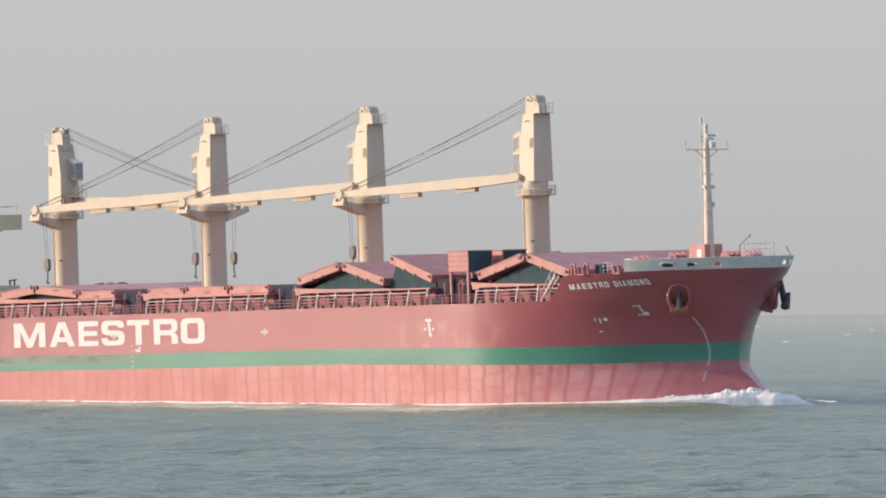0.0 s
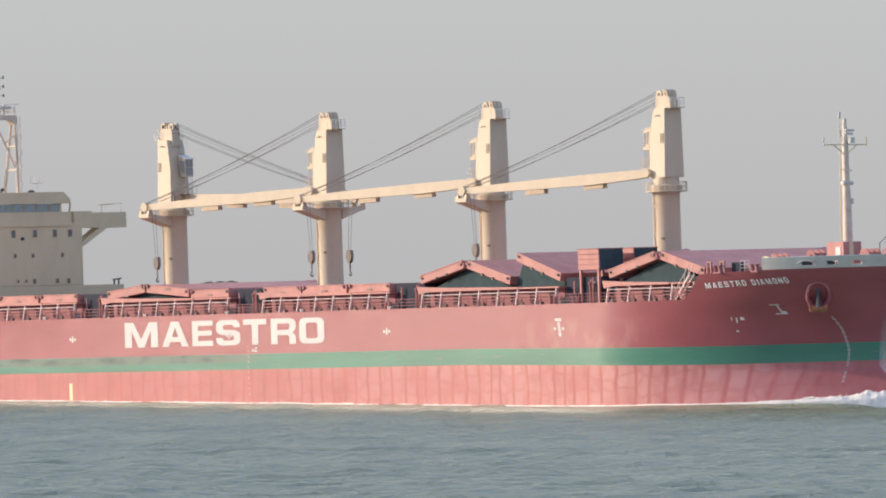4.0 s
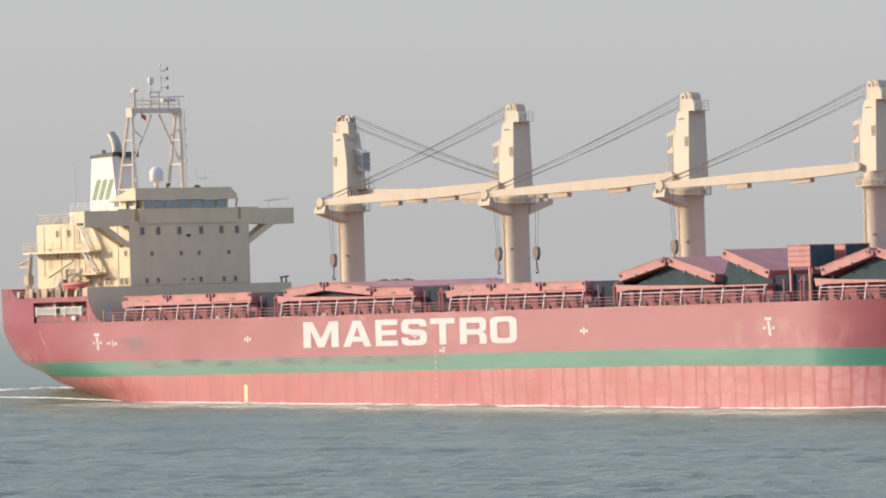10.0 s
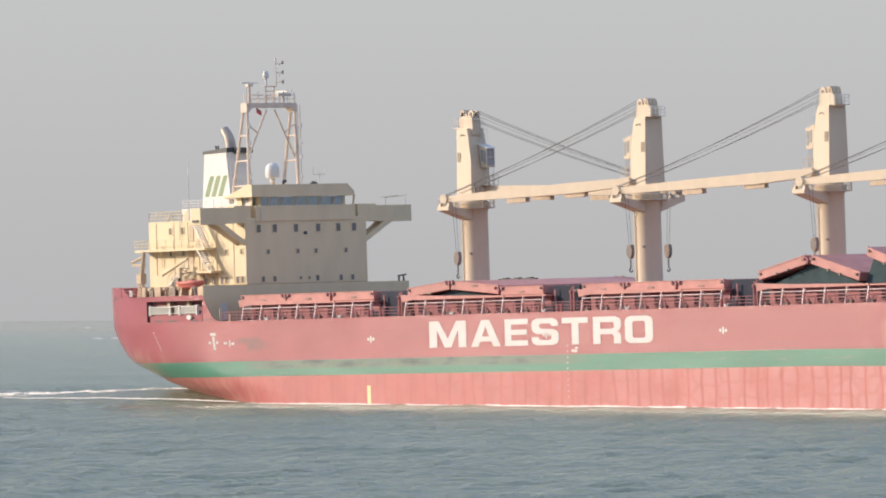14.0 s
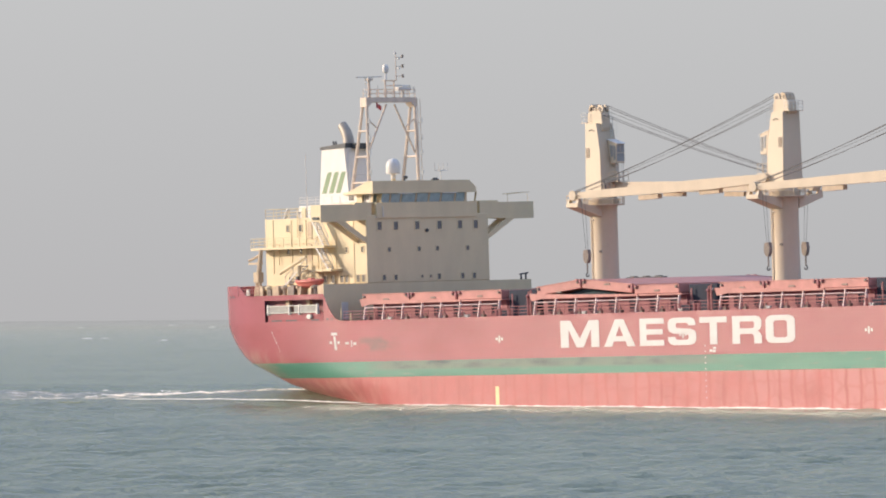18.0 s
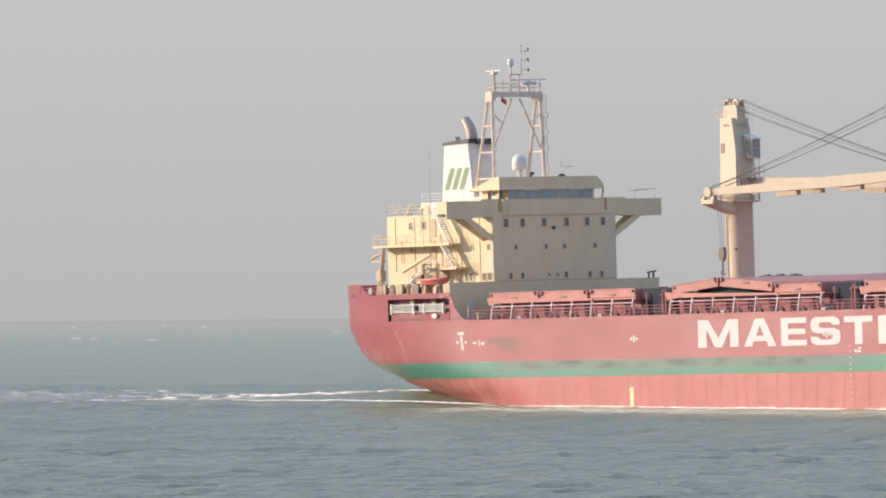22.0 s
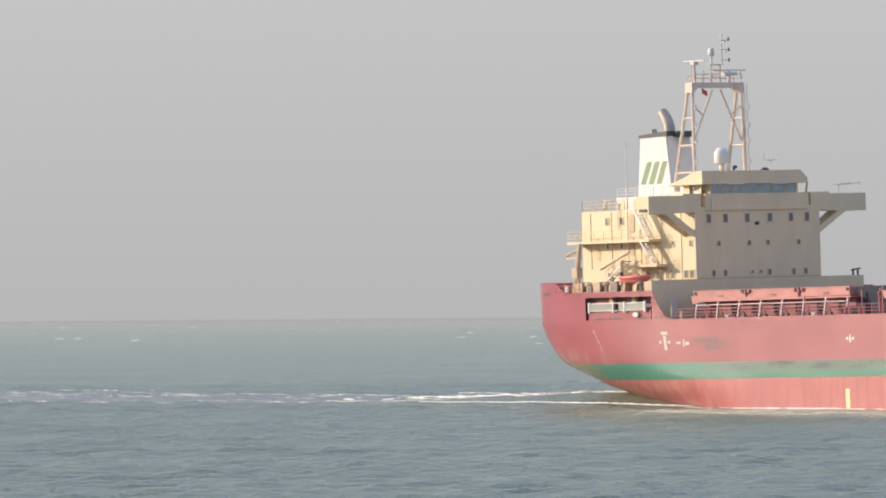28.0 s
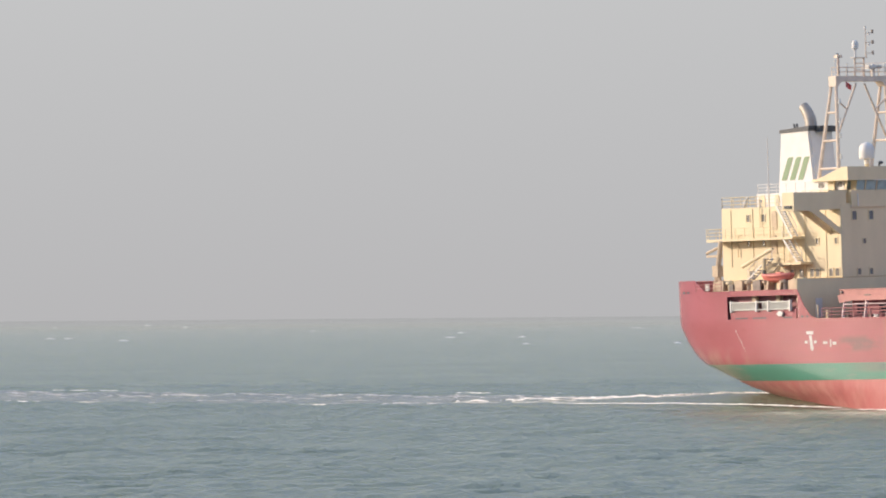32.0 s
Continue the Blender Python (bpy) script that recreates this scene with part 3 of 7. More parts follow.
# draught figures as small bars
for i in range(30):
    k = i * 0.52
    z = 8.1 - 0.46 * k
    x = 114.58 - 0.0085 * (k - 6) ** 2 if k < 12 else 114.24 + 0.41 * (2.66 - z)
    w = 0.11 if i % 2 else 0.07
    paint_patch("draught_bar", x - w, x + w, z, z + 0.1, LETTER, n=1, out=0.06)
for i in range(8):
    z = 9.2 - 0.3 * i
    x = -54.1 + 0.22 * i
    paint_patch("draught_bar", x, x + 0.14, z, z + (0.2 if i % 4 == 0 else 0.1), LETTER, n=1)
for i in range(10):
    paint_patch("draught_bar", 24.3, 24.45, 6.6 - 0.62 * i, 6.72 - 0.62 * i, LETTER, n=1)
for x0, x1, z0, z1 in ((25.1, 25.5, 6.0, 6.25), (25.6, 26.1, 5.95, 6.2), (25.7, 26.2, 6.3, 6.5)):
    paint_patch("mark_bar", x0, x1, z0, z1, LETTER)

# ---- anchors in their pockets ----
def build_anchor(side):
    x, z = (114.5, 10.6) if side < 0 else (114.2, 10.5)
    y = side * half_breadth(x, z)
    nrm = Vector((0.66, side * 0.63, -0.30 if side < 0 else 0.0)).normalized()
    c = Vector((x, y, z))
    big = 1.0 if side < 0 else 1.35
    t = Vector((-nrm.y, nrm.x, 0)) * (1 if side > 0 else -1)
    bm = B()
    ring = []
    for r, d in ((1.45, -0.2), (1.5, 0.35), (1.3, 0.55), (1.05, 0.4), (0.9, -0.5)):
        ring.append([bm.verts.new(c + nrm * d + (t * math.cos(a) + nrm.cross(t).normalized() * 1.15 * math.sin(a) * (1 if nrm.cross(t).z > 0 else -1)) * r) for a in [2 * math.pi * i / 20 for i in range(20)]])
    for p, q in zip(ring, ring[1:]):
        for i in range(20):
            bm.faces.new((p[i], p[(i + 1) % 20], q[(i + 1) % 20], q[i]))
    part("hawse_bolster", bm, HULL_RED, hull, "red rounded hawse bolster", smooth=True)
    if side > 0:
        bm = B()
        outline = [(-0.6, 1.9), (0.75, 1.6), (0.95, 0.9), (0.55, -0.2), (-0.1, -2.1), (-1.6, -1.7)]
        ends = [[bm.verts.new(c + nrm * u + Vector((0, 0, w)) + t * e) for u, w in outline] for e in (-0.9, 0.9)]
        for i in range(6):
            bm.faces.new((ends[0][i], ends[0][(i + 1) % 6], ends[1][(i + 1) % 6], ends[1][i]))
        bm.faces.new(ends[0])
        bm.faces.new(ends[1][::-1])
        part("anchor_box", bm, COAMING, hull, "angular red housing of the port anchor")
    bm = B()
    o = c + nrm * (0.3 if side < 0 else 0.9) - (t * 0.0 if side > 0 else Vector((0, 0, 0.35)))
    tube(bm, o + Vector((0, 0, 1.2 * big)), o + Vector((0, 0, -1.0 * big)) + nrm * 0.4 * big, 0.22 * big, 0.3 * big)
    part("anchor_shank", bm, DARK, hull, "dark anchor shank drawn into the hawse", smooth=True)
    bm = B()
    low = o + Vector((0, 0, -1.0 * big)) + nrm * 0.4 * big
    tube(bm, low - t * 0.9 * big, low + t * 0.9 * big, 0.34 * big)
    for s in (-1, 1):
        tube(bm, low + t * 0.8 * s * big, low + t * 1.0 * s * big + Vector((0, 0, (0.45 if side < 0 else 1.1) * big)) + nrm * 0.3 * big, 0.30 * big, 0.1)
    # the port anchor's shade is put into its dark colour
    part("anchor", bm, RUSTY if side < 0 else DARK, hull, "stockless anchor housed at the bow, rusty to starboard, shade-dark to port", smooth=True)


build_anchor(-1)
build_anchor(1)


# ---- hatches ----
HATCHES = [(-38.8, -14.3), (-7.8, 16.9), (23.9, 47.4), (54.0, 78.0), (87.0, 101.6)]


def hatch_coaming(x0, x1):
    bm = B()
    for s in (-1, 1):
        box(bm, x0, x1, s * 12.0 - 0.12, s * 12.0 + 0.12, 10.4, 12.25)
    for x in (x0, x1):
        box(bm, x - 0.12, x + 0.12, -11.88, 11.88, 10.4, 12.25)
    ob = part("hatch_coaming", bm, COAMING, ship, "red steel hatch coaming with outside stays")
    for s in (-1, 1):
        bm = B()
        box(bm, x0 - 0.5, x1 + 0.5, min(s * 12.1, s * 13.3), max(s * 12.1, s * 13.3), 12.25, 12.42)
        part("coaming_flange", bm, COVER_RED, ob)
    n = round((x1 - x0) / 3.55)
    for s in (-1, 1):
        for i in range(n + 1):
            x = x0 + (x1 - x0) * i / n
            bm = B()
            # the brightness of sunlit stays is put into their pale colour
            prism(bm, [(s * 13.05, 12.25), (s * 13.3, 12.25), (s * 13.65, 10.4), (s * 13.3, 10.4)], "x", x - 0.07, x + 0.07)
            part("coaming_stay", bm, RAIL_PALE, ob, "pale stay with sunlight put into its colour")
            bm = B()
            box(bm, x + 0.14, x + 0.72, min(s * 12.9, s * 13.3), max(s * 12.9, s * 13.3), 10.4, 10.82)
            tube(bm, (x + 0.45, s * 13.1, 10.82), (x + 0.45, s * 13.1, 11.15), 0.11, n=8)
            part("deck_valve", bm, BLOCK, ob, "dark box with a short stub at the stay's foot")
            if i < n:
                # dark plate in place of the stay's shadow on the coaming
                bm = B()
                box(bm, x + 0.9, x + 2.1, s * 12.2 - 0.06, s * 12.2 + 0.06, 10.7, 11.75)
                part("coaming_rib", bm, NAVY, ob, "dark plate standing in for a stay's shadow")
        for z, r, mat in ((11.85, 0.06, RAIL_PALE), (11.45, 0.05, COVER_RED), (11.1, 0.045, COVER_RED), (10.8, 0.04, COVER_RED)):
            bm = B()
            tube(bm, (x0, s * 13.42, z), (x1, s * 13.42, z), r, n=6)
            part("coaming_pipe", bm, mat, ob, "pipe rail along the coaming")
        bm = B()
        w = x1 - x0
        prism(bm, [(x0 - 0.9, 12.85), (x0 - 0.6, 12.0), (x0 + 1.2, 12.22), (x0 + 0.72 * w, 12.24), (x0 + 0.72 * w, 12.46), (x0 + 0.2 * w, 12.66)], "y", min(s * 13.31, s * 13.39), max(s * 13.31, s * 13.39))
        part("coaming_wing", bm, COVER_RED, ob, "tapering red plate along the coaming's upper edge")
    return ob


for h in HATCHES:
    hatch_coaming(*h)


def cover_panel(xa, za, xb, zb, thick=0.95, half=12.4, label="red steel folding hatch cover panel"):
    """One folding hatch panel from (xa, za) to (xb, zb), its under edge."""
    dx, dz = xb - xa, zb - za
    k = math.hypot(dx, dz)
    nx, nz = -dz / k * thick, dx / k * thick
    if nz < 0:
        nx, nz = -nx, -nz
    bm = B()
    prism(bm, [(xa, za), (xb, zb), (xb + nx, zb + nz), (xa + nx, za + nz)], "y", -half, half)
    bmesh.ops.bevel(bm, geom=bm.edges[:], offset=0.05, segments=1, affect="EDGES")
    ob = part("hatch_cover", bm, COVER_RED, ship, label)
    for s in (-1, 1):
        for f, g in ((0.05, 0.72), (0.95, 0.72)) if abs(dz) < 1 else ((0.05, 0.66), (0.38, 0.02), (0.62, 0.02), (0.94, 0.66)):
            bm = B()
            cx, cz = xa + dx * f + nx * g, za + dz * f + nz * g
            tube(bm, (cx, s * half, cz), (cx, s * (half + 0.2), cz), 0.16, 0.14, n=10)
            part("cover_wheel", bm, BLOCK, ob)
        if abs(dz) < 1:
            bm = B()
            prism(bm, [(xa + 0.45 * dx, za + 0.25), (xa + 0.58 * dx, za + 0.25), (xa + 0.56 * dx, za + 0.42), (xa + 0.47 * dx, za + 0.42)], "y", min(s * half, s * (half + 0.1)), max(s * half, s * (half + 0.1)))
            part("cover_grip", bm, BLOCK, ob)
        bm = B()
        prism(bm, [(xa + nx * 0.96, za + nz * 0.96), (xb + nx * 0.96, zb + nz * 0.96), (xb + nx * 1.05, zb + nz * 1.05), (xa + nx * 1.05, za + nz * 1.05)], "y", min(s * (half - 0.25), s * (half + 0.06)), max(s * (half - 0.25), s * (half + 0.06)))
        part("cover_rim", bm, COVER_RED, ob)
    return ob


def cover_rest(x, z):
    """The hinge between two panels: a bracket with a round knob on each side of it."""
    for s in (-1, 1):
        bm = B()
        prism(bm, [(x - 0.12, z - 0.45), (x + 0.12, z - 0.45), (x + 0.16, z - 0.15), (x + 0.1, z + 0.1), (x - 0.1, z + 0.1), (x - 0.16, z - 0.15)], "y", s * 12.5 - 0.12, s * 12.5 + 0.12)
        hinge = part("hinge_bracket", bm, COAMING, ship, "dark red hinge bracket between two hatch panels")
        for dx in (-0.62, 0.62):
            bm = B()
            tube(bm, (x + dx, s * 12.35, z - 0.02), (x + dx, s * 12.65, z - 0.02), 0.16, n=12)
            part("hinge_knob", bm, DECK_RED, hinge, smooth=True)


# hatch next to the house: closed
for a, b in ((-40.5, -31.75), (-31.6, -23.2), (-22.8, -14.9)):
    cover_panel(a, 12.45, b, 12.45)
for x in (-31.67, -23.0):
    cover_rest(x, 13.3)
# second: one pair slightly lifted
cover_panel(-8.6, 12.6, -0.9, 13.3)
cover_panel(-0.7, 13.3, 7.9, 12.6)
cover_panel(8.3, 12.45, 15.9, 12.45)
cover_rest(-0.8, 14.2)
cover_rest(8.1, 13.3)
# third: closed
for a, b in ((22.7, 30.0), (30.2, 38.7), (39.1, 46.8)):
    cover_panel(a, 12.45, b, 12.45)
for x in (30.1, 38.9):
    cover_rest(x, 13.3)
# fourth: after pair raised to a tent, fore panel lifted at its after edge
cover_panel(52.6, 13.15, 60.4, 14.75)
cover_panel(61.0, 14.75, 68.7, 12.75)
cover_panel(69.9, 15.4, 77.6, 12.95)
cover_rest(60.7, 15.3)
# foremost: raised to a tent
cover_panel(86.2, 13.05, 94.2, 14.95)
cover_panel(94.9, 14.95, 102.2, 12.95)
cover_rest(94.6, 15.5)
# dark solids fill in the shade of the holds below the raised covers
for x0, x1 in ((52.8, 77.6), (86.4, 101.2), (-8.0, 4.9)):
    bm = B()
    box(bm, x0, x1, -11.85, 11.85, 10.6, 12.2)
    part("hold_opening", bm, INNER_SHADE, ship, "dark block standing in for the shade in a cargo hold")
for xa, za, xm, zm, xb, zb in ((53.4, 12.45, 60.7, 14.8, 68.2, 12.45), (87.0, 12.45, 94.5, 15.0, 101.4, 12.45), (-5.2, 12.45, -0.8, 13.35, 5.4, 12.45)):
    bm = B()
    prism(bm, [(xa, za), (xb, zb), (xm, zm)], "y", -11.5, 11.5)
    part("cover_underside", bm, INNER_SHADE, ship, "dark wedge standing in for the shade under raised hatch covers")
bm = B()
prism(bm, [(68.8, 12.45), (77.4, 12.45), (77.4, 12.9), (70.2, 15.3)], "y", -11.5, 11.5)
part("cover_underside", bm, INNER_SHADE, ship, "dark wedge standing in for the shade under raised hatch covers")

# deck houses between the hatches, at the feet of the cranes
CRANES = [-11.4, 19.6, 50.6, 81.7]
for cx, (_, aft) in zip(CRANES, HATCHES):
    bm = B()
    box(bm, aft + 0.15, cx + 2.2, -11.95, 11.95, 10.4, 13.34)
    bmesh.ops.bevel(bm, geom=bm.edges[:], offset=0.06, segments=1, affect="EDGES")
    # the shade of the gap is put into the house's dark navy
    ob = part("mast_house", bm, NAVY, ship, "deck house at the foot of a crane, shade put into its navy")
    for y in (-5.5, -3.0, 4.0):
        bm = B()
        box(bm, cx + 2.2, cx + 2.26, y - 0.4, y + 0.4, 10.55, 12.5)
        part("steel_door", bm, DECK_RED, ob)
    for y in (-12.5, 12.5):
        bm = B()
        tube(bm, (cx + 1.3, y, 10.4), (cx + 1.3, y, 12.5), 0.14)
        ball(bm, (cx + 1.3, y, 12.6), 0.26, 0.26, 0.2, 10, 6)
        part("vent_mushroom", bm, DECK_RED, ob, "red mushroom ventilator", smooth=True)
    for dx, y, top in ((1.0, -12.15, 13.1), (1.9, -12.6, 13.25), (-1.7, -12.3, 12.9)):
        bm = B()
        tube(bm, (cx + dx, y, 10.4), (cx + dx, y, top), 0.1, n=8)
        part("vent_pipe", bm, COVER_RED, ob, "red vent pipe")
    bm = B()
    box(bm, cx + 1.45, cx + 1.65, -12.2, -11.95, 12.6, 12.85)
    part("lamp", bm, WHITE, ob, "small white lamp")
    bm = B()
    box(bm, cx - 1.2, cx + 0.6, -14.6, -13.8, 10.4, 11.1)
    box(bm, cx + 1.0, cx + 1.5, -14.7, -14.0, 10.4, 11.5)
    # dark like the house, for the same shade
    part("deck_locker", bm, NAVY, ob)


# the two ribbed lockers on posts before the foremost crane
for y0 in (-12.4, -7.4):
    bm = B()
    box(bm, 80.85, 84.5, y0, y0 + 3.5, 14.05, 16.45)
    bmesh.ops.bevel(bm, geom=bm.edges[:], offset=0.05, segments=1, affect="EDGES")
    ob = part("storage_box", bm, COVER_RED, ship, "red ribbed steel locker raised on posts")
    # dark sheet in place of the shade behind the open front
    bm = B()
    box(bm, 84.5, 84.58, y0 + 0.12, y0 + 3.38, 14.15, 16.35)
    part("dark_front", bm, INNER_SHADE, ob, "dark sheet standing in for the shade inside the locker")
    for i in range(5):
        bm = B()
        z = 14.1 + 0.57 * i
        box(bm, 80.78, 84.55, y0 - 0.07, y0 + 3.57, z, z + 0.09)
        part("rib", bm, DECK_RED, ob)
    for x, y in ((81.1, y0 + 0.2), (84.2, y0 + 0.2), (81.1, y0 + 3.3), (84.2, y0 + 3.3)):
        bm = B()
        box(bm, x - 0.14, x + 0.14, y - 0.14, y + 0.14, 10.4, 14.05)
        part("post", bm, COVER_RED, ob)


# stowed dunnage along the port edge of a closed hatch
for i in range(9):
    bm = B()
    box(bm, -20.7 + 0.75 * i, -20.0 + 0.75 * i, 10.6, 11.2, 13.38, 14.45 + 0.12 * (i % 3 == 1))
    LOOSE.append(tagged(new("dunnage", mesh_of("dunnage", bm, DARK)), "dark bundle of dunnage stowed on the red hatch cover", "dunnage", "dunnage on the hatch"))


# ---- guard rails ----
POSTS = {}


def guard_rail(pts, parent, material, height=1.05, lines=3, every=1.6, r=0.035, name="guard_rail"):
    """Stanchions and lines along the polyline pts; on the ship's own decks each post and line is a piece."""
    pts = [Vector(p) for p in pts]

    def line(bm, h):
        for p, q in zip(pts, pts[1:]):
            tube(bm, p + Vector((0, 0, h)), q + Vector((0, 0, h)), r, n=5)
        return bm

    feet = []
    for p, q in zip(pts, pts[1:]):
        n = max(1, round((q - p).length / every))
        feet += [p.lerp(q, i / n) for i in range(n + (q == pts[-1]))]
    if parent is not ship:
        bm = B()
        for i in range(lines):
            line(bm, height * (i + 1) / lines)
        for o in feet:
            tube(bm, o, o + Vector((0, 0, height)), r * 1.2, n=5)
        return part(name, bm, material, parent)
    ob = part(name, line(B(), height), material, parent)
    for i in range(lines - 1):
        part("rail_line", line(B(), height * (i + 1) / lines), material, ob)
    key = (height, r, material.name)
    if key not in POSTS:
        POSTS[key] = mesh_of("post", tube(B(), (0, 0, 0), (0, 0, height), r * 1.2, n=6), material)
    for o in feet:
        part("post", POSTS[key], None, ob, at=o)
    return ob


for s in (-1, 1):
    for x0, x1 in ((-39.5, -13), (-12.5, 18), (18.5, 49), (49.5, 80), (80.5, 102.5)):
        stops = [x0, x1] if x1 < 90 else [x0, 85.0, 89.5, 94.0, 98.0, x1]
        guard_rail([(x, s * (half_breadth(x, 10.45) - 0.25), 10.45) for x in stops], ship, DECK_RED)
for x, s in ((-30.7, -1), (-16.7, -1), (3.95, -1), (20.3, -1), (34.8, -1), (51.3, -1)):
    bm = B()
    for d in (-0.28, 0.28):
        prism(bm, [(x + d * 0.3 - 0.06, 10.45), (x + d * 0.3 + 0.06, 10.45), (x + d * 1.0 + 0.08, 10.75), (x + d * 1.0 - 0.08, 10.75)], "y", s * 15.95 - 0.15, s * 15.95 + 0.15)
    part("fairlead", bm, WHITE, ship, "small white painted fairlead")
# bitts and winches along the deck
for x in (-12.8, -10.6, 18.2, 21.4, 49.2, 79.0, 82.9):
    bm = B()
    for d in (-0.35, 0.35):
        lathe(bm, x + d, -14.6, [(0.2, 10.4), (0.2, 11.2), (0.27, 11.22), (0.27, 11.3)], 10)
    part("bitts", bm, DECK_RED, ship, smooth=True)


# ---- deck cranes ----
def deck_crane(cx, d, arms, tip):
    """A slewing deck crane on its pedestal. d: -1 when the jib points aft, 1 forward. arms: sides of the jib rests on this pedestal. tip: the jib's end."""
    def turned(bm):
        """The slewing part is shaped with its jib to +x, and turned about when the jib points aft."""
        if d < 0:
            for v in bm.verts:
                v.co.x, v.co.y = -v.co.x, -v.co.y
        return bm

    bm = B()
    lathe(bm, 0, 0, [(1.85, 10.4), (1.5, 13.2), (1.47, 22.3), (1.75, 22.9), (1.75, 23.3), (1.45, 23.4), (1.45, 24.3)], 28)
    col = part("deck_crane", bm, CREAM, ship, "cream painted slewing deck crane on a tall pedestal", smooth=True, at=(cx, 0, 0))
    # gallery round the top of the pedestal
    bm = B()
    lathe(bm, 0, 0, [(1.8, 22.55), (2.35, 22.6), (2.35, 22.7), (1.8, 22.75)], 24)
    part("gallery", bm, CREAM, col)
    bm = B()
    last = None
    for i in range(25):
        a = 2 * math.pi * i / 24
        p = Vector((2.3 * math.cos(a), 2.3 * math.sin(a), 22.7))
        tube(bm, p, p + Vector((0, 0, 1.0)), 0.035, n=5)
        if last:
            for h in (0.5, 1.0):
                tube(bm, last + Vector((0, 0, h)), p + Vector((0, 0, h)), 0.03, n=5)
        last = p
    part("gallery_rail", bm, CREAM, col)
    # ladder and cable pipes on the pedestal
    bm = B()
    for o in (-0.22, 0.22):
        tube(bm, (-0.9 + o * 0.7, -1.28 - o * 0.5, 13), (-0.9 + o * 0.7, -1.28 - o * 0.5, 22.6), 0.035, n=5)
    for i in range(32):
        z = 13.2 + 0.3 * i
        tube(bm, (-0.9 - 0.155, -1.28 + 0.11, z), (-0.9 + 0.155, -1.28 - 0.11, z), 0.02, n=4)
    part("ladder", bm, CREAM, col)
    bm = B()
    tube(bm, (-0.45, -1.5, 13), (-0.45, -1.5, 22.5), 0.06, n=6)
    for z in (14.5, 17.0, 19.5, 21.5):
        tube(bm, (-0.45, -1.38, z), (-0.45, -1.58, z), 0.1, n=6)
    part("cable_pipe", bm, CREAM, col)
    bm = B()
    tube(bm, (0.75, -1.2, 17.4), (0.85, -1.55, 17.4), 0.12, 0.15, n=8)
    part("lamp", bm, BLOCK, col, "small brown deck lamp")
    bm = B()
    tube(bm, (-0.2, -1.46, 21.0), (-0.2, -1.6, 21.0), 0.1, n=8)
    part("lamp", bm, WHITE, col, "small white deck lamp")
    # the rests for the neighbours' jibs
    for s in arms:
        bm = B()
        prism(bm, [(s * 1.2, 22.5), (s * 4.7, 22.9), (s * 4.7, 22.45), (s * 1.2, 21.3)], "x", -1.0, 1.0)
        part("jib_rest", bm, CREAM, col)
        for o in (-0.8, 0.8):
            bm = B()
            prism(bm, [(s * 3.9, 22.85), (s * 4.65, 22.85), (s * 4.5, 23.3), (s * 4.25, 23.3)], "x", o - 0.18, o + 0.18)
            part("rest_cradle", bm, CREAM, col)
        guard_rail([(1.0, s * 2.2, 22.6), (1.0, s * 4.6, 22.85), (-1.0, s * 4.6, 22.85), (-1.0, s * 2.2, 22.6)], col, CREAM, height=0.9, lines=2, every=1.1, r=0.03, name="rest_rail")
    # slewing house: upright back, sloping front, sides drawn in towards the top
    bm = B()
    prism(bm, [(-1.5, 24.2), (1.3, 24.2), (1.12, 28.2), (0.62, 31.1), (0.45, 31.85), (-1.5, 31.95)], "y", -1.42, 1.42)
    for v in bm.verts:
        v.co.y *= 1.0 - 0.15 * (v.co.z - 24.2) / 7.7
    bmesh.ops.bevel(bm, geom=bm.edges[:], offset=0.05, segments=2, affect="EDGES")
    part("slewing_house", turned(bm), CREAM, col)
    for s in (-1, 1):
        bm = B()
        yo = s * 1.42 * (1 - 0.15 * 4.6 / 7.7)
        box(bm, -1.32, -0.72, yo - 0.04, yo + 0.04, 28.0, 29.1)
        part("louvre", turned(bm), BLOCK, col, "brown-grey vent grating")
        for i in range(5):
            bm = B()
            box(bm, -1.3, -0.74, yo + s * 0.05 - 0.02, yo + s * 0.05 + 0.02, 28.1 + 0.2 * i, 28.17 + 0.2 * i)
            part("louvre_slat", turned(bm), PAD, col)
        # dark arc in place of a handle's shadow on the wall
        bm = B()
        pts = [Vector((-0.75 + 0.85 * i / 6, s * 1.30, 31.0 + 0.16 * math.sin(math.pi * i / 6))) for i in range(7)]
        for p, q in zip(pts, pts[1:]):
            tube(bm, p, q, 0.04, n=5)
        part("hose_loop", turned(bm), DARK, col)
    # head: a narrow box on the house with two sheaves in line
    bm = B()
    prism(bm, [(-1.75, 31.75), (-0.4, 31.2), (0.75, 31.0), (0.85, 31.35), (0.75, 32.9), (0.5, 33.3), (-1.4, 33.3), (-1.7, 32.9)], "y", -0.62, 0.62)
    bmesh.ops.bevel(bm, geom=bm.edges[:], offset=0.04, segments=1, affect="EDGES")
    part("head", turned(bm), CREAM, col)
    for x in (-0.95, 0.32):
        for y in (-0.33, 0.33):
            bm = B()
            tube(bm, (x, y - 0.13, 33.45), (x, y + 0.13, 33.45), 0.5, n=18)
            part("sheave", turned(bm), CREAM, col)
            bm = B()
            tube(bm, (x, y - 0.17, 33.45), (x, y + 0.17, 33.45), 0.24, n=12)
            part("sheave_hub", turned(bm), BLOCK, col)
    bm = B()
    prism(bm, [(-1.5, 33.2), (-1.3, 33.85), (-0.85, 34.02), (-0.6, 33.85), (-0.6, 33.7), (-1.15, 33.7), (-1.3, 33.2)], "y", -0.66, 0.66)
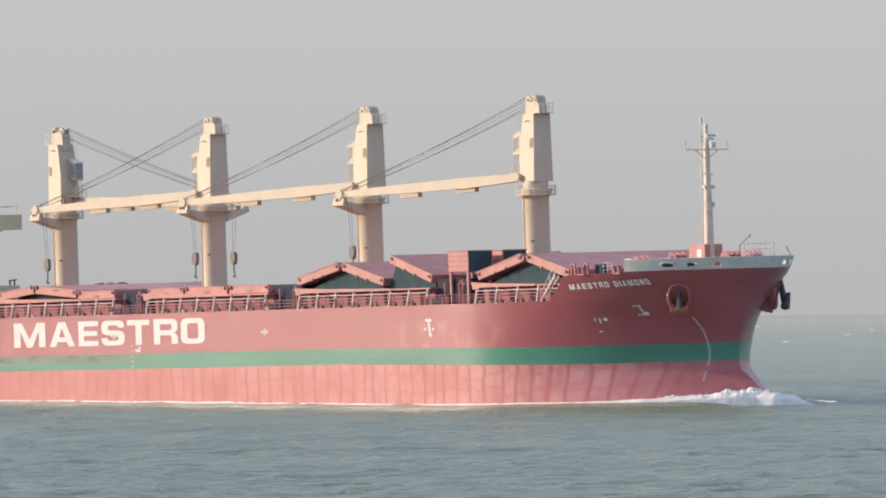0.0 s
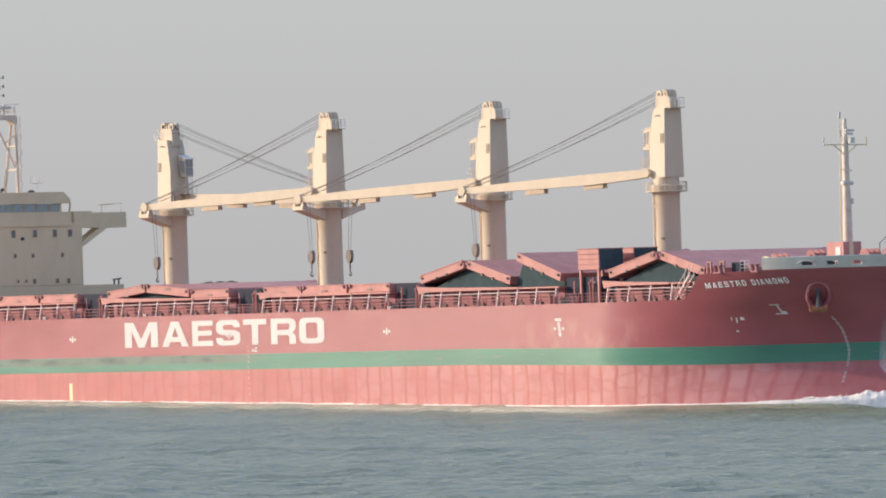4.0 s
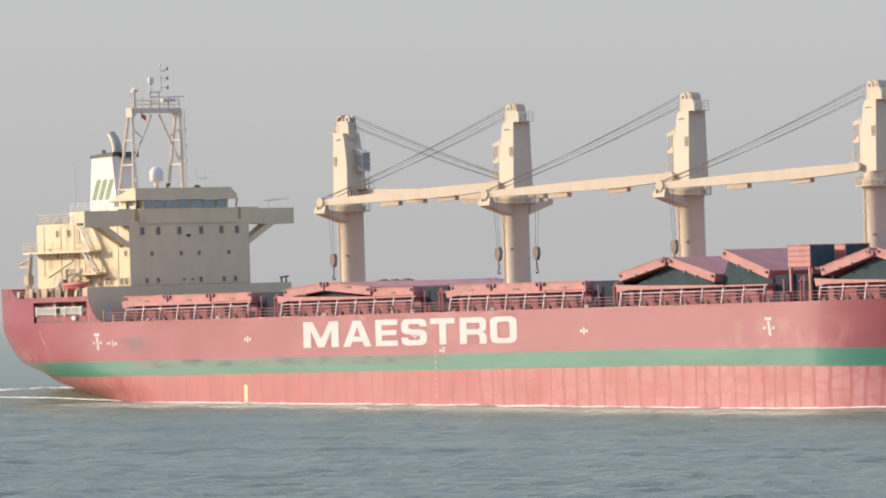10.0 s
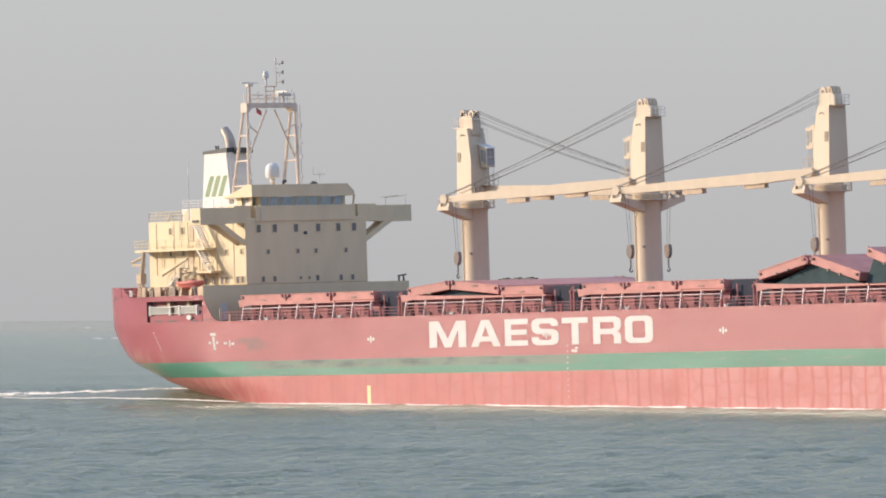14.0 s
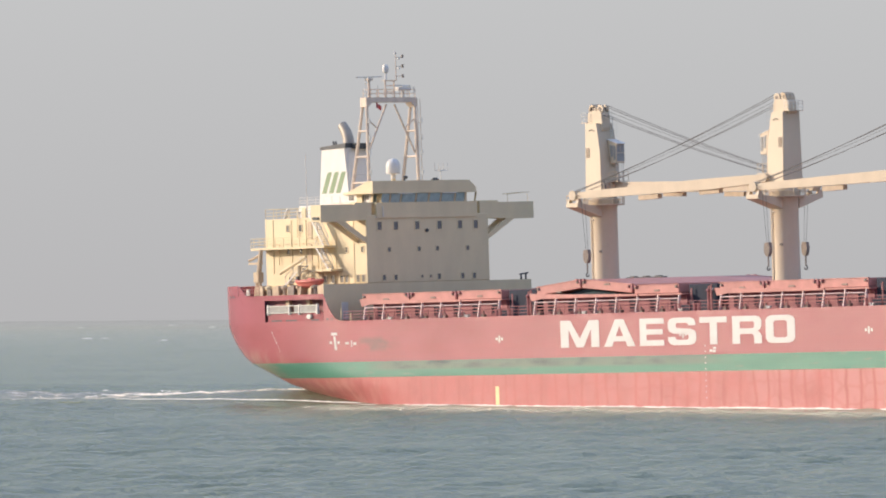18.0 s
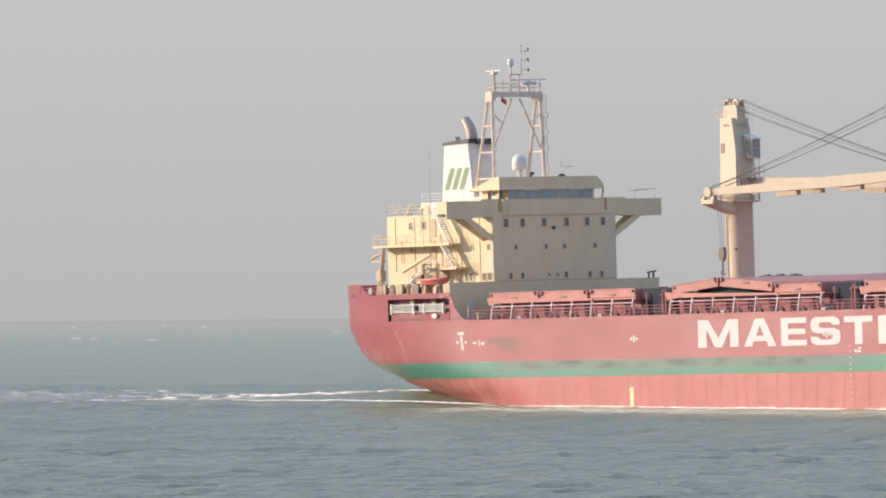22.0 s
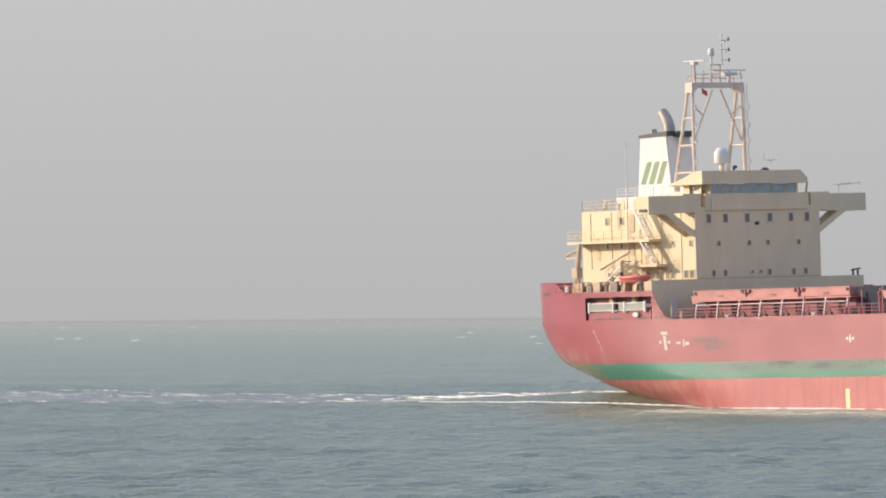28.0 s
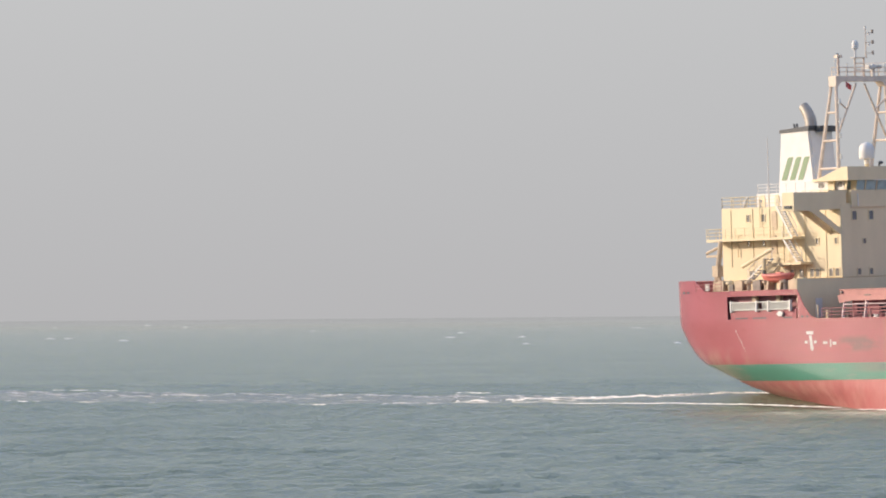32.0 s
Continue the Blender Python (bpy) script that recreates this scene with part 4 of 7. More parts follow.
    part("sheave_guard", turned(bm), PAD, col)
    pts = [(-1.5, -1.0, 32.0), (-2.3, -1.0, 32.0), (-2.3, 1.0, 32.0), (-1.5, 1.0, 32.0)]
    guard_rail([(d * x, d * y, z) for x, y, z in pts], col, GREY, height=1.05, lines=3, every=0.7, r=0.025, name="head_rail")
    bm = B()
    box(bm, -2.35, -1.45, -1.05, 1.05, 31.92, 32.0)
    part("head_platform", turned(bm), CREAM, col)
    # ladder with hoops down the front of the house
    bm = B()
    for y in (0.5, 0.9):
        tube(bm, (0.95, y, 30.2), (0.75, y, 33.1), 0.025, n=5)
    for i in range(9):
        tube(bm, (0.94 - 0.02 * i, 0.5, 30.4 + 0.3 * i), (0.94 - 0.02 * i, 0.9, 30.4 + 0.3 * i), 0.018, n=4)
    for z in (31.0, 31.7, 32.4):
        tube(bm, (0.85, 0.4, z), (1.45, 0.4, z), 0.018, n=4)
        tube(bm, (1.45, 0.4, z), (1.45, 1.0, z), 0.018, n=4)
        tube(bm, (1.45, 1.0, z), (0.85, 1.0, z), 0.018, n=4)
    for y in (0.4, 1.0):
        tube(bm, (1.45, y, 30.3), (1.45, y, 32.4), 0.018, n=4)
    part("front_ladder", turned(bm), GREY, col)
    # operator's cab on the front of the house: raked back wall, large windows
    bm = B()
    prism(bm, [(0.85, 30.0), (2.4, 29.5), (2.4, 27.3), (1.35, 27.3)], "y", 0.0, 1.25)
    bmesh.ops.bevel(bm, geom=bm.edges[:], offset=0.05, segments=1, affect="EDGES")
    part("operator_cab", turned(bm), CREAM, col, "cream operator's cab with large windows")
    for y in (-0.02, 1.27):
        bm = B()
        prism(bm, [(1.35, 29.4), (1.85, 29.25), (1.85, 28.0), (1.5, 28.0)], "y", y - 0.025, y + 0.025)
        part("cab_window", turned(bm), CAB_GLASS, col, "grey cab window")
        bm = B()
        prism(bm, [(1.97, 29.3), (2.3, 29.2), (2.3, 27.7), (1.97, 27.7)], "y", y - 0.025, y + 0.025)
        part("cab_window", turned(bm), CAB_GLASS, col, "grey cab window")
    for a, b, z0, z1 in ((0.1, 0.58, 28.5, 29.35), (0.67, 1.15, 28.5, 29.35), (0.1, 1.15, 27.5, 28.4)):
        bm = B()
        box(bm, 2.38, 2.43, a, b, z0, z1)
        part("cab_window", turned(bm), CAB_GLASS, col, "dark front window of the cab")
    bm = B()
    box(bm, 0.8, 2.6, -0.05, 1.3, 29.98, 30.04)
    for v in bm.verts:
        v.co.z -= 0.31 * (v.co.x - 0.85)
    part("cab_roof", turned(bm), WHITE, col)
    bm = B()
    for y in (0.15, 1.1):
        tube(bm, (2.25, y, 25.3), (2.3, y, 27.3), 0.04, n=5)
    for i in range(7):
        tube(bm, (2.27, 0.45, 25.4 + 0.28 * i), (2.27, 0.85, 25.4 + 0.28 * i), 0.02, n=4)
    for y in (0.45, 0.85):
        tube(bm, (2.27, y, 25.3), (2.27, y, 27.3), 0.025, n=4)
    part("cab_ladder", turned(bm), GREY, col)
    pts = [(1.2, -0.2, 25.3), (2.75, -0.2, 25.3), (2.75, 1.4, 25.3), (1.2, 1.4, 25.3)]
    guard_rail([(d * x, d * y, z) for x, y, z in pts], col, CREAM, height=1.0, lines=2, every=0.8, r=0.025, name="cab_rail")
    bm = B()
    box(bm, 1.15, 2.8, -0.25, 1.45, 25.2, 25.28)
    part("cab_platform", turned(bm), CREAM, col)
    # hoisting gear at the jib's foot
    for y in (-1.15, 1.15):
        bm = B()
        prism(bm, [(1.0, 24.3), (1.75, 24.3), (1.6, 25.1), (1.25, 25.45), (1.0, 25.3)], "y", y - 0.12, y + 0.12)
        part("jib_bracket", turned(bm), BLOCK, col, "brown-grey bracket at the jib's foot")
    # the jib: a tapered box girder from its foot to the neighbour's rest
    foot = Vector((1.2 * d, -0.9 if tip[1] < 0 else 0.9, 24.75))
    end = Vector((tip[0] - cx, tip[1], tip[2]))
    ax = (end - foot).normalized()
    sd = Vector((-ax.y, ax.x, 0)).normalized()
    up = ax.cross(sd) if ax.cross(sd).z > 0 else -ax.cross(sd)
    bm = B()
    rings = []
    for k, w, hi, lo in ((0.0, 1.0, 0.40, 0.40), (0.10, 1.1, 0.46, 0.55), (0.30, 1.1, 0.50, 0.72), (0.62, 0.95, 0.45, 0.60), (0.93, 0.7, 0.35, 0.42), (1.0, 0.6, 0.25, 0.30)):
        o = foot.lerp(end, k)
        rings.append([bm.verts.new(o + sd * w * 0.5 * s + up * h) for s, h in ((-1, -lo), (1, -lo), (1, hi), (-1, hi))])
    for p, q in zip(rings, rings[1:]):
        for i in range(4):
            bm.faces.new((p[i], p[(i + 1) % 4], q[(i + 1) % 4], q[i]))
    bm.faces.new(rings[0])
    bm.faces.new(rings[-1])
    part("jib", bm, CREAM, col)
    for k in (0.30, 0.61):
        bm = B()
        for o in (0.0,):
            c = foot.lerp(end, k + o * 0.03) - up * 0.92
            v = [bm.verts.new(c + ax * a * 1.5 + sd * b * 0.35 + up * h * 0.26) for a in (-1, 1) for b in (-1, 1) for h in (-1, 1)]
            for q in ((0, 1, 3, 2), (4, 6, 7, 5), (0, 4, 5, 1), (2, 3, 7, 6), (0, 2, 6, 4), (1, 5, 7, 3)):
                bm.faces.new([v[i] for i in q])
        part("jib_pad", bm, PAD, col)
    bm = B()
    tube(bm, foot + sd * -1.1, foot + sd * 1.1, 0.42, n=14)
    part("jib_pivot", bm, CREAM, col, smooth=True)
    bm = B()
    tube(bm, end - sd * 0.5 - ax * 0.1, end + sd * 0.5 - ax * 0.1, 0.55, n=14)
    part("tip_sheave", bm, CREAM, col, smooth=True)
    # luffing and hoisting wires from the head to the jib's tip
    for y, z, k, r in ((-0.33, 33.85, 0.985, 0.035), (0.33, 33.85, 0.985, 0.035), (-0.33, 32.75, 0.92, 0.035), (0.33, 32.75, 0.92, 0.03), (0.1, 33.3, 0.97, 0.02)):
        bm = B()
        p, q = Vector((0.7 * d, y, z)), foot.lerp(end, k) + sd * y * 0.7 + up * 0.5
        last = p
        for i in range(1, 9):
            o = p.lerp(q, i / 8) - Vector((0, 0, 0.35 * 4 * (i / 8) * (1 - i / 8)))
            tube(bm, last, o, r, n=5)
            last = o
        part("wire_rope", bm, ROPE, col, "dark wire rope")
    # hook block hanging from the tip
    hook = end + Vector((0, 0, -6.9)) - ax * 1.7
    bm = B()
    for o in (-0.28, 0.28):
        tube(bm, end + sd * o - Vector((0, 0, 0.3)) - ax * 1.3, hook + sd * o * 0.6 + Vector((0, 0, 0.7)), 0.025, n=4)
    part("fall_wire", bm, ROPE, col)
    bm = B()
    prism(bm, [(-0.35, 0.8), (0.35, 0.8), (0.5, 0.2), (0.42, -0.5), (0.15, -0.9), (-0.15, -0.9), (-0.42, -0.5), (-0.5, 0.2)], "y", -0.28, 0.28)
    for v in bm.verts:
        v.co = hook + ax * v.co.x * 0.85 + sd * v.co.y * 0.85 + Vector((0, 0, v.co.z * 0.9))
    part("hook_block", bm, BLOCK, col, "worn grey-brown hook block")
    bm = B()
    for i in range(4):
        o = hook - Vector((0, 0, 1.0 + 0.24 * i))
        link = [o + (ax if i % 2 else sd) * 0.09 * math.sin(a) + Vector((0, 0, 0.15 * math.cos(a))) for a in [2 * math.pi * j / 8 for j in range(8)]]
        for p, q in zip(link, link[1:] + link[:1]):
            tube(bm, p, q, 0.045, n=5)
    part("chain", bm, BLOCK, col)
    bm = B()
    pts = [hook + ax * 0.22 * math.sin(a) + Vector((0, 0, -2.1 + 0.22 * math.cos(a))) for a in [math.pi * (0.0 + 0.25 * i) for i in range(7)]]
    for p, q in zip(pts, pts[1:]):
        tube(bm, p, q, 0.075, n=6)
    part("hook", bm, DARK, col, smooth=True)
    return col


deck_crane(CRANES[0], 1, (-1,), (20.2, 3.9, 23.75))
deck_crane(CRANES[1], -1, (-1, 1), (-11.5, -4.2, 23.75))
deck_crane(CRANES[2], -1, (-1,), (19.5, -4.2, 23.75))
deck_crane(CRANES[3], -1, (), (50.6, -4.2, 23.75))


# ---- accommodation ----
HX = -43.85
bm = B()
box(bm, HX - 0.1, HX, -15.4, 15.4, 10.4, 14.7)
box(bm, -62.6, HX - 0.1, -9.6, 9.6, 13.4, 14.7)
lower = part("lower_house", bm, HOUSE_CREAM, ship, "cream steel deckhouse below the tower")
bm = B()
box(bm, -63.4, HX, -8.9, 9.2, 14.7, 22.6)
bmesh.ops.bevel(bm, geom=bm.edges[:], offset=0.08, segments=1, affect="EDGES")
tower = part("accommodation_block", bm, HOUSE_CREAM, ship, "cream steel accommodation block with rows of windows")
for x in (-61.8, -58.2, -55.4, -53.2, -49.7, -46.3):
    bm = B()
    box(bm, x - 0.05, x + 0.05, -8.97, -8.88, 16.2 if x < -50 else 14.8, 22.4)
    part("plate_seam", bm, HOUSE_CREAM, tower)


def window_front(y, z, w, h, parent, x=HX):
    """A framed window in a wall that faces forward."""
    bm = B()
    t = 0.09
    for a, b, c, d in ((y - w / 2 - t, y + w / 2 + t, z + h / 2, z + h / 2 + t), (y - w / 2 - t, y + w / 2 + t, z - h / 2 - t, z - h / 2), (y - w / 2 - t, y - w / 2, z - h / 2, z + h / 2), (y + w / 2, y + w / 2 + t, z - h / 2, z + h / 2)):
        box(bm, x - 0.02, x + 0.07, a, b, c, d)
    ob = part("window", bm, HOUSE_CREAM, parent)
    bm = B()
    box(bm, x - 0.03, x + 0.02, y - w / 2, y + w / 2, z - h / 2, z + h / 2)
    part("pane", bm, GLASS, ob, "dark window pane")


def window_side(x, z, w, h, parent, y=-8.9):
    """A framed window in a wall that faces to starboard."""
    bm = B()
    t = 0.09
    for a, b, c, d in ((x - w / 2 - t, x + w / 2 + t, z + h / 2, z + h / 2 + t), (x - w / 2 - t, x + w / 2 + t, z - h / 2 - t, z - h / 2), (x - w / 2 - t, x - w / 2, z - h / 2, z + h / 2), (x + w / 2, x + w / 2 + t, z - h / 2, z + h / 2)):
        box(bm, a, b, y - 0.07, y + 0.02, c, d)
    ob = part("window", bm, HOUSE_CREAM, parent)
    bm = B()
    box(bm, x - w / 2, x + w / 2, y - 0.02, y + 0.03, z - h / 2, z + h / 2)
    part("pane", bm, GLASS, ob, "dark window pane")


for y in (-7.0, -4.6, -1.45, 1.85, 4.9, 7.25):
    window_front(y, 21.3, 0.62, 0.92, tower)
for y in (-5.65, -1.25, 1.45, 5.95):
    window_front(y, 18.55, 0.42, 0.5, tower)
for y in (-6.5, -4.8, 1.6, 5.1, 6.85):
    window_front(y, 15.3, 0.45, 0.62, tower)
for y in (-0.9, 0.35):
    window_front(y, 15.35, 0.3, 0.3, tower)
for x in (-58.9, -56.4):
    window_side(x, 21.4, 0.5, 0.75, tower)
    window_side(x, 18.75, 0.45, 0.7, tower)
for x in (-44.7, -47.7):
    window_side(x, 18.65, 0.4, 0.6, tower)
for x in (-44.6, -45.6, -47.8, -48.7, -50.4, -51.9, -58.6):
    window_side(x, 15.3, 0.62, 0.8, tower)
for x, z in ((-54.7, 18.5), (-54.6, 21.1), (-52.6, 15.7)):
    bm = B()
    prism(bm, [(x - 0.42, z - 1.0), (x + 0.42, z - 1.0), (x + 0.42, z + 0.75), (x + 0.2, z + 1.0), (x - 0.2, z + 1.0), (x - 0.42, z + 0.75)], "y", -8.98, -8.86)
    part("steel_door", bm, PAD, tower, "tan steel door")
bm = B()
tube(bm, (HX, -0.1, 20.7), (HX + 0.25, -0.1, 20.7), 0.2, n=10)
part("floodlight", bm, DARK, tower, "small dark floodlight")
bm = B()
box(bm, HX, HX + 0.12, -7.6, 7.4, 22.25, 22.37)
part("front_ledge", bm, WHITE, tower)

# bridge wings with braces
for s in (-1, 1):
    bm = B()
    tip = 15.45 if s < 0 else 16.1
    prism(bm, [(s * 8.0, 23.85), (s * tip, 23.85), (s * tip, 21.9), (s * 13.0, 21.85), (s * 9.6, 22.0), (s * 8.0, 22.0)], "x", HX - 1.9, HX - 0.05)
    wing = part("bridge_wing", bm, HOUSE_CREAM, ship, "cream bridge wing with slanting brace")
    bm = B()
    prism(bm, [(s * 13.2, 21.9), (s * 11.9, 21.9), (s * 8.85, 19.9), (s * 8.85, 19.3)], "x", HX - 0.45, HX - 0.1)
    part("wing_brace", bm, HOUSE_CREAM, wing)
    bm = B()
    prism(bm, [(s * 13.2, 21.9), (s * 11.9, 21.9), (s * 8.85, 19.9), (s * 8.85, 19.3)], "x", HX - 1.85, HX - 1.6)
    part("wing_brace", bm, HOUSE_CREAM, wing)
    bm = B()
    box(bm, HX - 1.5, HX - 0.4, min(s * tip, s * (tip + 0.15)), max(s * tip, s * (tip + 0.15)), 22.15, 22.45)
    part("side_light", bm, DARK, wing)
    bm = B()
    box(bm, HX - 1.2, HX - 0.4, s * 9.2 - 1.0, s * 9.2 + 1.8, 23.85, 24.05)
    part("wing_dodger", bm, HOUSE_CREAM, wing)
bm = B()
for y in (12.9, 15.9):
    tube(bm, (HX - 0.9, y, 23.85), (HX - 0.9, y, 24.85), 0.035, n=5)
tube(bm, (HX - 0.9, 12.8, 24.75), (HX - 0.9, 16.1, 25.0), 0.04, n=5)
tube(bm, (HX - 1.7, 12.8, 24.8), (HX - 1.7, 15.4, 25.0), 0.04, n=5)
part("awning_frame", bm, HOUSE_CREAM, ship, "thin awning frame over the bridge wing")

# wheelhouse: plain lower wall, window band, chamfered top
bm = B()
prism(bm, [(-7.45, 22.2), (7.45, 22.2), (7.45, 24.0), (-7.45, 24.0)], "x", HX - 6.5, HX + 0.15)
wheelhouse = part("wheelhouse", bm, HOUSE_CREAM, ship, "cream wheelhouse with a band of blue-tinted windows")
bm = B()
box(bm, HX - 6.3, HX - 0.4, -7.3, 7.1, 25.06, 25.35)
part("roof", bm, HOUSE_CREAM, wheelhouse)
bm = B()
prism(bm, [(-8.2, 25.05), (7.1, 25.05), (7.1, 25.6), (6.1, 26.5), (-8.2, 26.5)], "x", HX - 0.4, HX + 0.5)
part("fascia", bm, HOUSE_CREAM, wheelhouse, "deep cream fascia above the bridge windows")
bm = B()
box(bm, HX - 6.2, HX - 0.05, -6.4, 6.1, 24.0, 25.05)
part("window_band", bm, HOUSE_CREAM, wheelhouse)
bm = B()
box(bm, HX - 2.4, HX - 1.1, -6.46, -6.38, 24.15, 24.95)
part("side_pane", bm, TINTED, wheelhouse, "blue tinted side window")
edges = [-6.9, -5.5, -3.9, -1.7, 0.2, 2.0, 4.1, 5.6]
for i, (a, b) in enumerate(zip(edges, edges[1:])):
    bm = B()
    prism(bm, [(HX + 0.1, 24.02), (HX + 0.36, 25.03), (HX + 0.30, 25.03), (HX + 0.04, 24.02)], "y", a + 0.20, b - 0.12)
    part("bridge_pane", bm, TINTED, wheelhouse, "blue tinted bridge window")
    bm = B()
    prism(bm, [(HX + 0.12, 24.0), (HX + 0.40, 25.05), (HX + 0.30, 25.05), (HX + 0.02, 24.0)], "y", b - 0.04, b + 0.10)
    part("mullion", bm, HOUSE_CREAM, wheelhouse)
for y in (-3.4, 3.2):
    bm = B()
    box(bm, HX + 0.42, HX + 0.55, y - 1.1, y + 1.1, 24.98, 25.06)
    part("window_visor", bm, WHITE, wheelhouse)
for pts, y in (([(-6.2, 23.65), (0.0, 23.65), (0.0, 24.0), (-6.2, 24.0)], -7.4), ([(-1.0, 24.0), (-0.7, 24.0), (-0.5, 25.15), (-0.8, 25.15)], -7.4),
               ([(-3.6, 24.0), (-2.6, 24.0), (-2.6, 25.15), (-3.6, 25.15)], -7.4), ([(-0.2, 23.65), (0.05, 23.65), (0.4, 25.15), (0.15, 25.15)], 7.2)):
    bm = B()
    prism(bm, [(HX + p, q) for p, q in pts], "y", y, y + 0.1)
    part("side_frame", bm, HOUSE_CREAM, wheelhouse)
bm = B()
tube(bm, (HX + 0.3, -6.6, 22.3), (HX + 0.2, -6.6, 23.6), 0.07, n=6)
part("wiper_post", bm, WHITE, wheelhouse)
# starboard side of the wheelhouse: sloping roof edge over a recessed white wall with a door
bm = B()
prism(bm, [(HX - 0.41, 26.5), (HX - 0.41, 25.05), (HX - 4.4, 25.05), (HX - 4.4, 25.3)], "y", -8.2, -7.32)
part("roof_edge", bm, HOUSE_CREAM, wheelhouse, "sloping cream roof edge")
bm = B()
box(bm, HX - 6.4, HX - 1.4, -7.1, -7.0, 23.95, 25.1)
part("side_wall", bm, WHITE, wheelhouse, "white side wall of the wheelhouse")
for x, w, mat in ((HX - 2.0, 0.35, GLASS), (HX - 3.2, 0.4, NAVY), (HX - 5.0, 0.45, GLASS)):
    bm = B()
    box(bm, x - w, x + w, -7.14, -7.09, 24.05 if mat is NAVY else 24.4, 24.95)
    part("side_opening", bm, mat, wheelhouse)
guard_rail([(HX - 6.4, -8.6, 23.0), (HX - 2.0, -8.6, 23.0)], wheelhouse, HOUSE_CREAM, height=1.1)

# radome, small aerials on the wheelhouse roof
bm = B()
lathe(bm, -45.8, -3.2, [(0.3, 26.8), (0.3, 27.3), (0.78, 27.36), (0.84, 27.5), (0.84, 28.3), (0.76, 28.7), (0.5, 29.02), (0.05, 29.15)], 18)
part("radome", bm, WHITE, wheelhouse, "white satellite radome", smooth=True)
bm = B()
tube(bm, (-45.8, -3.2, 25.35), (-45.8, -3.2, 27.0), 0.25, n=8)
part("radome_stand", bm, HOUSE_CREAM, wheelhouse)
bm = B()
tube(bm, (-44.4, -2.7, 25.35), (-44.4, -2.7, 26.75), 0.12, n=8)
ball(bm, (-44.4, -2.5, 26.9), 0.28, 0.3, 0.2, 10, 6)
part("searchlight", bm, DARK, wheelhouse, "dark searchlight", smooth=True)
bm = B()
tube(bm, (-45, 3.2, 25.35), (-45, 3.2, 28.2), 0.05, n=5)
for a in (-0.9, -0.3, 0.4, 1.0):
    tube(bm, (-45, 3.2, 27.6), (-45, 3.2 + a, 27.7), 0.04, n=5)
    tube(bm, (-45, 3.2 + a, 27.7), (-45, 3.2 + a, 28.5), 0.035, n=5)
part("aerial", bm, GREY, wheelhouse)
bm = B()
lathe(bm, -44.6, 2.0, [(0.3, 25.35), (0.3, 26.5), (0.5, 26.52), (0.5, 26.64), (0.3, 26.72), (0.3, 26.82)], 10)
part("roof_vent", bm, DARK, wheelhouse)

# ---- funnel ----
bm = B()
prism(bm, [(-62.3, 22.6), (-55.7, 22.6), (-56.75, 30.9), (-61.5, 30.75)], "y", -1.75, 1.75)
bmesh.ops.bevel(bm, geom=[e for e in bm.edges if abs(e.verts[0].co.z - e.verts[1].co.z) > 4], offset=0.2, segments=3, affect="EDGES")
funnel = part("funnel", bm, WHITE, ship, "white funnel with green slanting bars and dark top", smooth=True)
bm = B()
prism(bm, [(-61.56, 30.66), (-56.70, 30.78), (-56.66, 31.33), (-61.52, 31.0)], "y", -1.82, 1.82)
part("funnel_top", bm, DARK, funnel, "black funnel top")
bm = B()
box(bm, -56.75, -56.0, -0.8, 1.6, 30.65, 31.28)
part("vent_louvre", bm, DARK, funnel)
for z in (24.3, 27.6):
    bm = B()
    tube(bm, (-55.9 - 0.12 * (z - 24), -1.2, z), (-55.9 - 0.12 * (z - 24), 1.2, z), 0.05, n=6)
    part("grab_rail", bm, WHITE, funnel)
for i in range(3):
    bm = B()
    x = -61.45 + 1.35 * i
    bm.faces.new([bm.verts.new((px, -1.775, pz)) for px, pz in ((x, 25.5), (x + 0.85, 25.5), (x + 1.95, 27.75), (x + 2.05, 28.0), (x + 1.35, 28.0), (x + 1.1, 27.8))])
    part("funnel_bar", bm, STRIPE_GREEN, funnel, "green slanting bar")
bm = B()
rings = []
for x, z, r, ta in ((-58.4, 31.0, 0.66, 0), (-58.42, 31.6, 0.66, 3), (-58.55, 32.1, 0.65, 16), (-58.85, 32.7, 0.63, 34), (-59.25, 33.2, 0.60, 46), (-59.55, 33.5, 0.58, 50)):
    a = radians(ta)
    rings.append([bm.verts.new((x + r * math.cos(t) * math.cos(a), 0.1 + r * math.sin(t), z + r * math.cos(t) * math.sin(a))) for t in [2 * math.pi * i / 16 for i in range(16)]])
for p, q in zip(rings, rings[1:]):
    for i in range(16):
        bm.faces.new((p[i], p[(i + 1) % 16], q[(i + 1) % 16], q[i]))
part("exhaust_pipe", bm, SILVER, funnel, "tan-grey steel exhaust pipe bent aft", smooth=True)
bm = B()
for x in (-59.9, -59.45):
    tube(bm, (x, -0.9, 31.0), (x - 0.22, -0.9, 31.62), 0.11, n=8)
part("small_exhaust", bm, DARK, funnel)
bm = B()
box(bm, -62.6, -53.0, -4.4, 4.4, 22.6, 24.1)
casing = part("engine_casing", bm, WHITE, ship, "white engine casing below the funnel")
for x in (-61.6, -59.2, -56.4):
    bm = B()
    prism(bm, [(x - 0.4, 22.65), (x + 0.4, 22.65), (x + 0.4, 23.7), (x + 0.2, 23.95), (x - 0.2, 23.95), (x - 0.4, 23.7)], "y", -4.46, -4.38)
    part("casing_door", bm, HOUSE_CREAM, casing)
guard_rail([(-62.5, -4.3, 24.1), (-53.2, -4.3, 24.1)], casing, WHITE, height=1.0)

